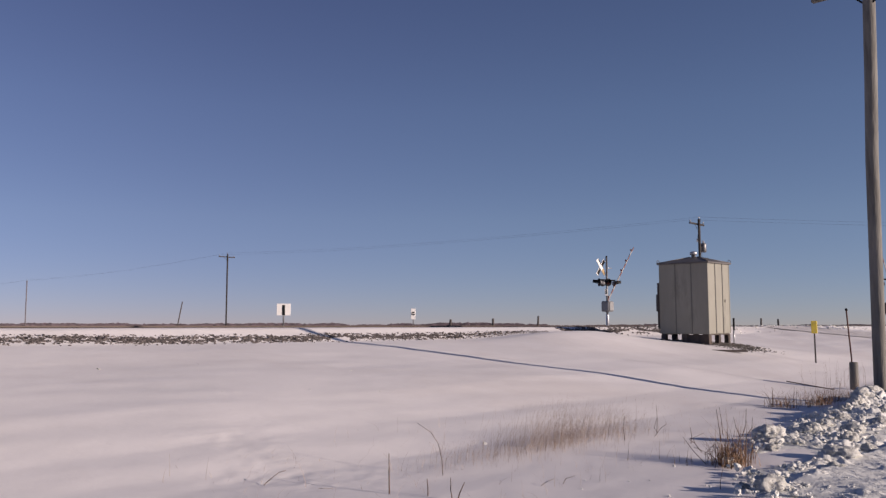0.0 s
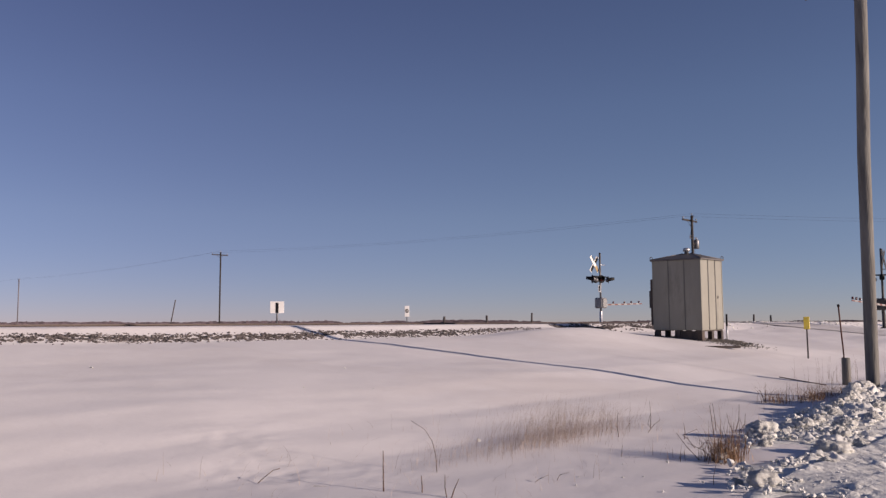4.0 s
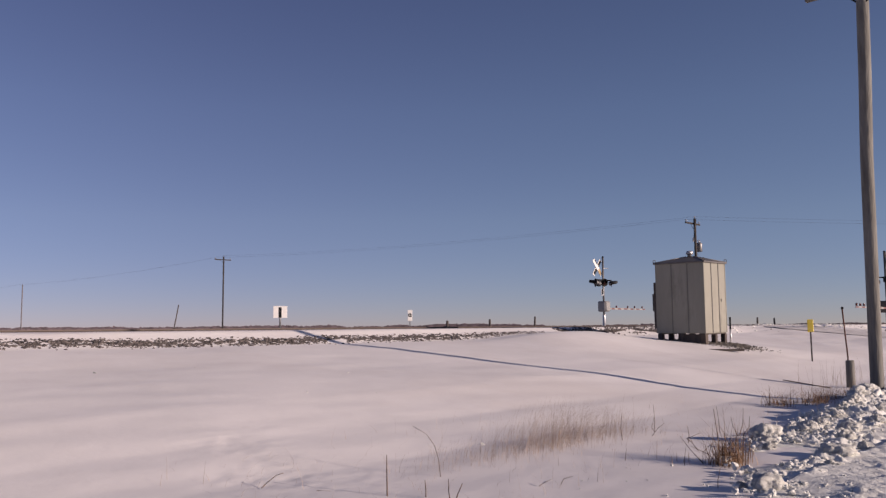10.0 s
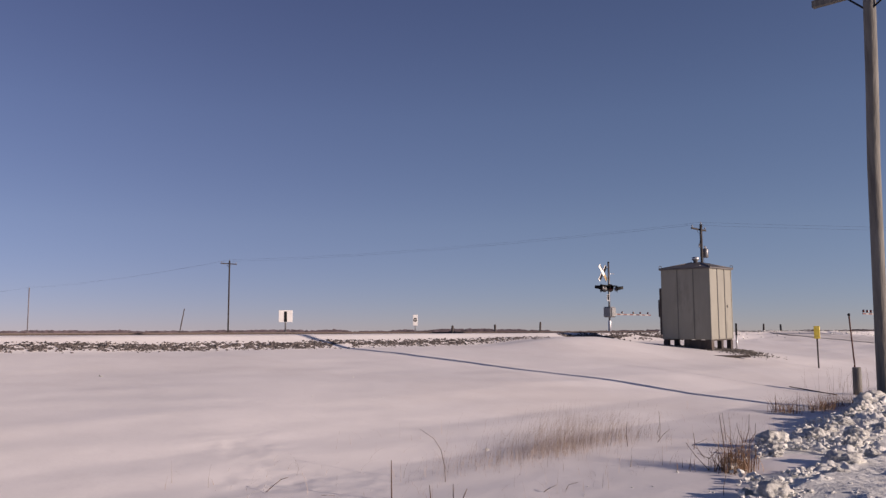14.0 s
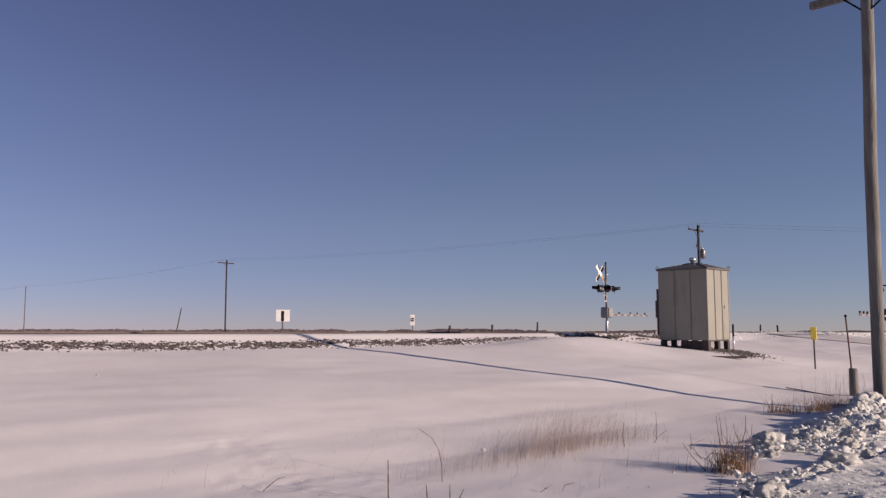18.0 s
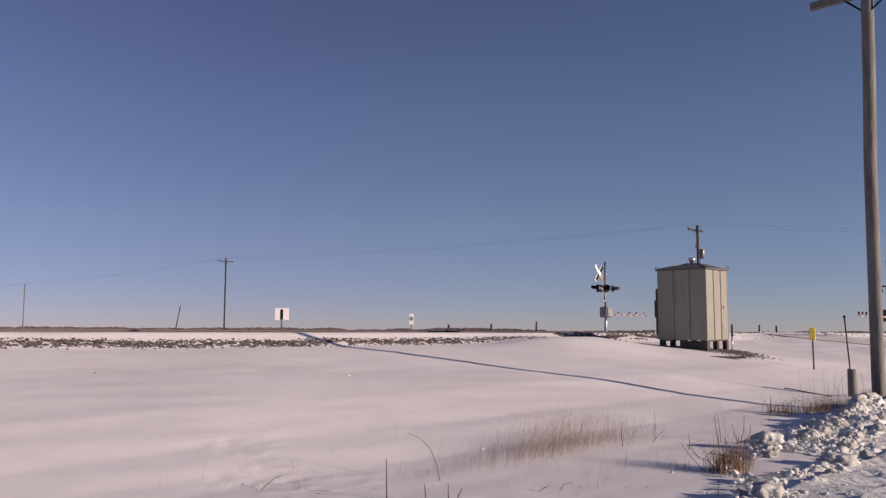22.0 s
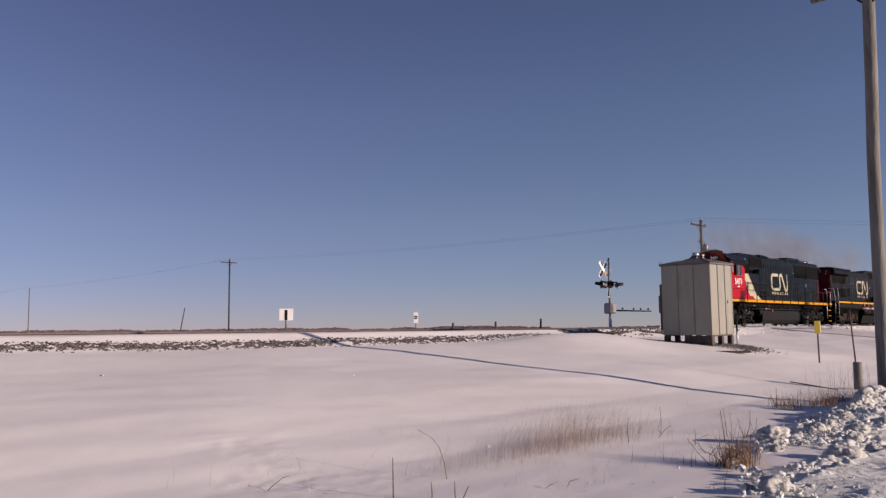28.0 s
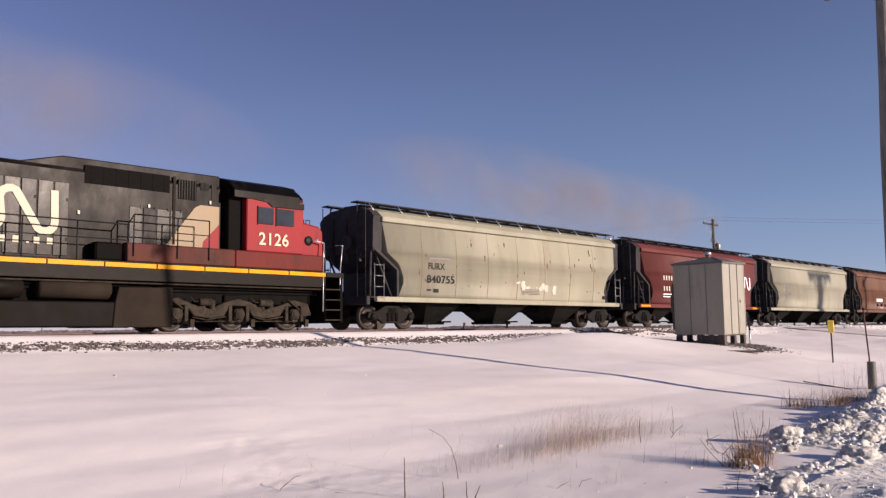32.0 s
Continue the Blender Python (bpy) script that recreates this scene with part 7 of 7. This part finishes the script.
    for s in (-1, 1):
        pr("battery_box", DUST_FLAT, ob, [(11.55, 0.9), (11.64, 1.3), (13.2, 1.32), (13.2, 0.22), (11.5, 0.22)], *sorted((s * 1.1, s * 1.5)), "y", 0.02)
    big_truck(ob, 3.85, TRUCK_DUST, True)
    big_truck(ob, 15.55, TRUCK_DUST, True)
    TRAIN.append((ob, 20.85))


# ---------------------------------------------------------------- covered hoppers
def hopper(start, length, mat, label, end_mat, seams, trim):
    """A covered grain hopper of bulging sides, sloped ends, roof walk, outlet gates and end ladders."""
    ob = thing("covered_hopper", label, "hopper car", pose(0, TRACK_Y, 0), "grain hoppers")
    L = length
    zt = 4.02
    # bulging side sheets over the car's length
    bm = bmesh.new()
    levels = 16
    rows = []
    for k in range(levels + 1):
        z = 1.22 + (zt - 1.22) * k / levels
        inset = float(np.interp(z, [1.22, 1.83, 2.4, 2.8, 4.0], [1.5, 1.72, 1.46, 0.88, 0.7]))
        x0, x1 = inset, L - inset
        half = 1.47 + 0.13 * math.sin(math.pi * (k / levels) ** 0.9)
        rows.append([bm.verts.new(p) for p in ((x0, -half, z), (x1, -half, z), (x1, half, z), (x0, half, z))])
    for a, b in zip(rows, rows[1:]):
        for k in range(4):
            bm.faces.new((a[k], a[(k + 1) % 4], b[(k + 1) % 4], b[k])).smooth = k in (0, 2)
    bm.faces.new(rows[0][::-1])
    bm.faces.new(rows[-1])
    part("body", bm, mat, ob)
    # roof
    rp = [(-1.5, zt - 0.1), (-1.53, zt + 0.06), (-1.3, zt + 0.26), (-0.8, zt + 0.42), (0, zt + 0.47), (0.8, zt + 0.42), (1.3, zt + 0.26), (1.53, zt + 0.06), (1.5, zt - 0.1)]
    pr("roof", mat, ob, rp, 0.66, L - 0.66, "x", 0.01)
    for s in (-1, 1):
        bx("top_chord", mat, ob, 0.66, L - 0.66, *sorted((s * 1.52, s * 1.60)), zt - 0.14, zt + 0.05, 0.02)
        bx("side_sill", mat, ob, 0.42, L - 0.42, *sorted((s * 1.42, s * 1.575)), 1.06, 1.24, 0.015)
        for k in range(seams):
            x = 2.6 + (L - 5.2) * k / (seams - 1)
            q = []
            bm = bmesh.new()
            for k2 in range(levels + 1):
                z = 1.24 + (zt - 1.3) * k2 / levels
                half = 1.472 + 0.13 * math.sin(math.pi * (k2 / levels) ** 0.9)
                q.append((bm.verts.new((x - 0.02, s * half, z)), bm.verts.new((x, s * (half + 0.012), z)), bm.verts.new((x + 0.02, s * half, z))))
            for a, b in zip(q, q[1:]):
                bm.faces.new((a[0], a[1], b[1], b[0]))
                bm.faces.new((a[1], a[2], b[2], b[1]))
            part("weld_seam", bm, SEAM_M if trim is HOP_TAN else trim, ob)
        # running board with brackets
        bx("roof_walk", HOP_END, ob, 0.0, L, *sorted((s * 0.62, s * 1.02)), zt + 0.56, zt + 0.60, 0.006)
        for k in range(12):
            x = 0.5 + (L - 1.0) * k / 11
            rd("walk_bracket", GALV if mat in (HOP_TAN, HOP_TAN2) else end_mat, ob, ((x, s * 1.28, zt + 0.27), (x, s * 1.04, zt + 0.56)), 0.022)
    bx("hatch_trough", HOP_END, ob, 0.6, L - 0.6, -0.5, 0.5, zt + 0.44, zt + 0.58, 0.02)
    for k in range(10):
        x = 1.4 + (L - 2.8) * k / 9
        bx("hatch_clamp", HOP_END, ob, x - 0.05, x + 0.05, -0.56, 0.56, zt + 0.5, zt + 0.62, 0.01)
    # ends: slope sheet, posts, ladders, platform; near-black colour gives their shade
    for e, way in ((0.0, 1), (L, -1)):
        def ex(v):
            return e + way * v
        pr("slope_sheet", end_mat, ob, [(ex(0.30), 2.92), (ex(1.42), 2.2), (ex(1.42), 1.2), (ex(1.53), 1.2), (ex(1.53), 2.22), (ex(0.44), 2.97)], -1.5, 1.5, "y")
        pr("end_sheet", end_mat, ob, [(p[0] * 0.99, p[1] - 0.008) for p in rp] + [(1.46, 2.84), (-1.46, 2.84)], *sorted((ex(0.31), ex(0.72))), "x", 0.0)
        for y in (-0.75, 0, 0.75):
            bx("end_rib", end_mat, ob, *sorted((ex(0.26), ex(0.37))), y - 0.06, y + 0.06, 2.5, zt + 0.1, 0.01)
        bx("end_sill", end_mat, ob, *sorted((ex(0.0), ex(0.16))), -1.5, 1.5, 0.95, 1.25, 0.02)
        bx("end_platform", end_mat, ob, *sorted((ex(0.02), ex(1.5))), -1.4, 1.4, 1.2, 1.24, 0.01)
        for s in (-1, 1):
            rd("end_post", end_mat, ob, ((ex(0.3), s * 1.3, 1.22), (ex(0.36), s * 1.3, 2.9)), 0.05)
            rd("end_post", end_mat, ob, ((ex(1.35), s * 1.3, 1.22), (ex(0.55), s * 1.3, 2.8)), 0.04)
            ld = new("ladder")
            ld.parent = ob
            for q in (0.3, 0.74):
                rd("ladder_rail", ALU if mat is HOP_TAN else end_mat, ld, ((ex(q), s * 1.56, 1.1), (ex(q), s * 1.56, 2.4)), 0.02)
            for k in range(4):
                z = 1.2 + 0.38 * k
                rd("rung", ALU if mat is HOP_TAN else end_mat, ld, ((ex(0.3), s * 1.57, z), (ex(0.74), s * 1.57, z)), 0.016)
            ld2 = new("ladder")
            ld2.parent = ob
            for q in (0.75, 1.2):
                rd("ladder_rail", end_mat, ld2, ((ex(0.2), s * q, 1.2), (ex(0.2), s * q, zt + 0.55)), 0.018)
            for k in range(8):
                z = 1.5 + 0.38 * k
                rd("rung", end_mat, ld2, ((ex(0.2), s * 0.75, z), (ex(0.2), s * 1.2, z)), 0.014)
        coupler(ob, e, -way)
        small_truck(ob, ex(1.55), TRUCK_BLACK)
    rd("center_sill", UNDER, ob, ((0.1, 0, 0.98), (L - 0.1, 0, 0.98)), 0.2, 4)
    # outlet hoppers
    for k in range(3):
        c = L * 0.5 + 0.1 + 4.1 * (k - 1)
        bm = bmesh.new()
        lo = [(c - 0.45, -0.5, 0.36), (c + 0.45, -0.5, 0.36), (c + 0.45, 0.5, 0.36), (c - 0.45, 0.5, 0.36)]
        hi = [(c - 1.15, -1.38, 1.24), (c + 1.15, -1.38, 1.24), (c + 1.15, 1.38, 1.24), (c - 1.15, 1.38, 1.24)]
        a, b = [bm.verts.new(p) for p in lo], [bm.verts.new(p) for p in hi]
        for q in range(4):
            bm.faces.new((a[q], a[(q + 1) % 4], b[(q + 1) % 4], b[q]))
        bm.faces.new(a[::-1])
        bm.faces.new(b)
        part("outlet_hopper", bm, TRUCK_BLACK, ob)
        bx("outlet_gate", UNDER, ob, c - 0.6, c + 0.6, -0.6, 0.6, 0.26, 0.37, 0.02)
        rd("gate_shaft", UNDER, ob, ((c + 0.3, -1.2, 0.36), (c + 0.3, 1.2, 0.36)), 0.035)
    # brake gear on one end
    bm = bmesh.new()
    lathe(bm, (0.2, -0.2, 3.2), [(0.28, 0), (0.28, -0.03), (0.24, -0.03), (0.05, -0.01)], 16, "x")
    part("brake_wheel", bm, end_mat, ob)
    TRAIN.append((ob, start))
    return ob


def dress_hoppers():
    a = hopper(41.25, 16.4, HOP_TAN, "tan covered grain hopper with ends coloured dark for shade", HOP_END, 7, HOP_TAN)
    lettering("reporting_mark", "FURX", 0.34, BLACK, a, pose(2.9, -1.607, 2.3, 90, 0, 0), "black stencilled reporting mark", 1.0, 0.006)
    bx("writing_bar", SHED_ROOF, a, 2.95, 4.15, -1.614, -1.606, 2.66, 2.74, 0)
    lettering("car_number", "840755", 0.4, BLACK, a, pose(2.84, -1.606, 1.80, 88, 0, 0), "black stencilled car number", 1.18, 0.003)
    bx("writing_bar", BLACK, a, 2.9, 3.1, -1.55, -1.535, 1.5, 1.56, 0)
    bx("writing_bar", BLACK, a, 3.25, 3.5, -1.55, -1.535, 1.45, 1.58, 0)
    for z in (1.5, 1.56, 1.62, 1.68):
        bx("writing_bar", SHED_ROOF, a, 8.5, 9.7, -1.565, -1.545, z, z + 0.025, 0)
    bx("consolidated_plate", BLACK, a, 14.6, 14.9, -1.55, -1.53, 1.4, 1.55, 0)
    rr = random.Random(4)
    for _ in range(44):
        x, z, w = rr.uniform(2.2, 14.8), rr.uniform(1.5, 3.5), rr.uniform(0.018, 0.045)
        half = 1.474 + 0.13 * math.sin(math.pi * ((z - 1.22) / 2.8) ** 0.9)
        bx("rust_spot", RUST, a, x, x + w, -half - 0.006, -half + 0.02, z, z + w * rr.uniform(1, 6), 0)
    for _ in range(11):
        x, z = rr.uniform(8.1, 11.0), rr.uniform(1.45, 2.0)
        w, h = rr.uniform(0.08, 0.3), rr.uniform(0.08, 0.45)
        half = 1.476 + 0.13 * math.sin(math.pi * ((z + h / 2 - 1.22) / 2.8) ** 0.9)
        pr("touch_up_patch", PRIMER, a, [(x, z), (x + w * 0.8, z + 0.02), (x + w, z + h * 0.9), (x + w * 0.3, z + h), (x - 0.03, z + h * 0.5)], -half - 0.004, -half + 0.03)
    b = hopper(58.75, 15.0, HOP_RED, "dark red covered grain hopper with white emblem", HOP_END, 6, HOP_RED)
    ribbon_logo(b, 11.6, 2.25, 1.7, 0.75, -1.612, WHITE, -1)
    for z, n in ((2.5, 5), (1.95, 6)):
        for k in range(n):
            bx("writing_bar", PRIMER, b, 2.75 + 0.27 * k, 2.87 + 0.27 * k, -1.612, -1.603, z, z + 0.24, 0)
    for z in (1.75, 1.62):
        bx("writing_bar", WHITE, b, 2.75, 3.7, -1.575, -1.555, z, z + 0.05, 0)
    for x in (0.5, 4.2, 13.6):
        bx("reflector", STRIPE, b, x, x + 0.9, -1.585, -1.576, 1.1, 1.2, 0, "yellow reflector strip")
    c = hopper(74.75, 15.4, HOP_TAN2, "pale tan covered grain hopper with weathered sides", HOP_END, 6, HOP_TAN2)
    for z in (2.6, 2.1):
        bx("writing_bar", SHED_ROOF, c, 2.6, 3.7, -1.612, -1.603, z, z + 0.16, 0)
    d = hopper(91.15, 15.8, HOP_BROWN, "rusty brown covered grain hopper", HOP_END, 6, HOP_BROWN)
    for k in range(6):
        bx("writing_bar", WHITE, d, 5.2 + 0.27 * k, 5.4 + 0.27 * k, -1.612, -1.603, 1.95, 2.2, 0)


lead_loco()
second_loco()
dress_hoppers()


# ---------------------------------------------------------------- exhaust
def haze_material():
    m = bpy.data.materials.new("diesel_haze")
    m.use_nodes = True
    nt = m.node_tree
    n, link = nt.nodes, nt.links.new
    n.remove(n["Principled BSDF"])
    co = n.new("ShaderNodeTexCoord")
    ns = n.new("ShaderNodeTexNoise")
    ns.inputs["Scale"].default_value, ns.inputs["Detail"].default_value = 0.34, 4
    link(co.outputs["Object"], ns.inputs["Vector"])
    mp = n.new("ShaderNodeMapping")
    mp.inputs["Scale"].default_value = (1 / 12.0, 0.0, 1 / 2.3)
    link(co.outputs["Object"], mp.inputs["Vector"])
    gr = n.new("ShaderNodeTexGradient")
    gr.gradient_type = "SPHERICAL"
    link(mp.outputs["Vector"], gr.inputs["Vector"])
    mr = n.new("ShaderNodeMapRange")
    mr.inputs["From Min"].default_value, mr.inputs["From Max"].default_value = 0.28, 0.68
    link(ns.outputs["Fac"], mr.inputs["Value"])
    mul = n.new("ShaderNodeMath")
    mul.operation = "MULTIPLY"
    link(mr.outputs["Result"], mul.inputs[0])
    link(gr.outputs["Fac"], mul.inputs[1])
    amount = n.new("ShaderNodeMath")
    amount.operation = "MULTIPLY"
    amount.inputs[1].default_value = 0.46
    link(mul.outputs[0], amount.inputs[0])
    df = n.new("ShaderNodeBsdfDiffuse")
    df.inputs["Color"].default_value = (0.165, 0.15, 0.155, 1)
    tp = n.new("ShaderNodeBsdfTransparent")
    mx = n.new("ShaderNodeMixShader")
    link(amount.outputs[0], mx.inputs[0])
    link(tp.outputs[0], mx.inputs[1])
    link(df.outputs[0], mx.inputs[2])
    link(mx.outputs[0], n["Material Output"].inputs["Surface"])
    return m


HAZE = haze_material()


def exhaust(seed):
    """A drifting plume: two billowing veils of thin soot."""
    verts, faces = [], []
    for y in (-0.25, 0.25):
        k0 = len(verts)
        for j in range(13):
            for i in range(41):
                x, z = -12 + 0.6 * i, -2.3 + 4.6 * j / 12
                verts.append((x, y + 0.4 * noise.noise((x * 0.35 + seed * 7, z * 0.6, y)), z + 0.25 * noise.noise((x * 0.3, 3.0 + seed, z * 0.4))))
        for j in range(12):
            for i in range(40):
                k = k0 + j * 41 + i
                faces.append((k, k + 1, k + 42, k + 41))
    me = bpy.data.meshes.new("exhaust_haze")
    me.from_pydata(verts, [], faces)
    me.materials.append(HAZE)
    for p in me.polygons:
        p.use_smooth = True
    return tagged(new("exhaust_haze", me), "thin brownish diesel exhaust haze drifting over the train", "exhaust", kind="stuff")


# plume, then its place behind the train's front and its height, time by time
PUFFS = [(exhaust(1), ((0, 12, 5.3), (27.5, 12, 5.3), (28.3, 15, 5.5), (29, 18, 5.8), (30, 21.5, 5.9), (31, 22, 6.0), (32, 27, 6.2))),
         (exhaust(2), ((0, 26, 5.4), (28, 26, 5.4), (29, 30, 5.6), (30, 35, 5.9), (31, 43, 6.3), (32, 53, 6.3))),
         (exhaust(3), ((0, 14, 5.2), (28.5, 14, 5.2), (29, 18, 5.4), (30, 28, 5.7), (31, 48, 6.2), (32, 62, 6.3)))]


# ---------------------------------------------------------------- movement
def motions():
    def place(t, s):
        return TRAIN_X0 + s - SPEED * (t - 30.0)

    for ob, s in TRAIN:
        walk(ob, [(t, pose(place(t, s), TRACK_Y, 0)) for t in (0, 8, 16, 24, 32)])
    for ob, rows in PUFFS:
        walk(ob, [(t, pose(place(t, s), TRACK_Y, z)) for t, s, z in rows])
    # wheels roll while the train passes the place
    first, last = 26.6, 32.0
    for ws, x, r in WHEELS:
        rows = [(0, pose(x, 0, r + RAIL_Z))]
        n = int(round((last - first) * FPS))
        for k in range(n + 1):
            t = first + k / FPS
            rows.append((t, pose(x, 0, r + RAIL_Z, 0, -math.degrees(SPEED * (t - first) / r), 0)))
        walk(ws, rows)
    for arm, sgn, front in ARMS:
        walk(arm, [(t, pose(sgn * 0.3, front * 0.42, 1.22, 0, -sgn * a, 0)) for t, a in ARM_TURN])
    for ob in SWAY:
        b = ob.matrix_basis.translation.copy()
        turn = (0, 4, -2, 3, -4, -6, -2, 5, 0, 3, -3, 4, -5, -8, -4, 2, -6, -2, 3, -4)
        walk(ob, [(t, Matrix.Translation(b) @ Matrix.Rotation(radians(a), 4, Vector((0.68, 0.73, 0)))) for t, a in zip(np.linspace(0, 32, 20), turn)])


motions()
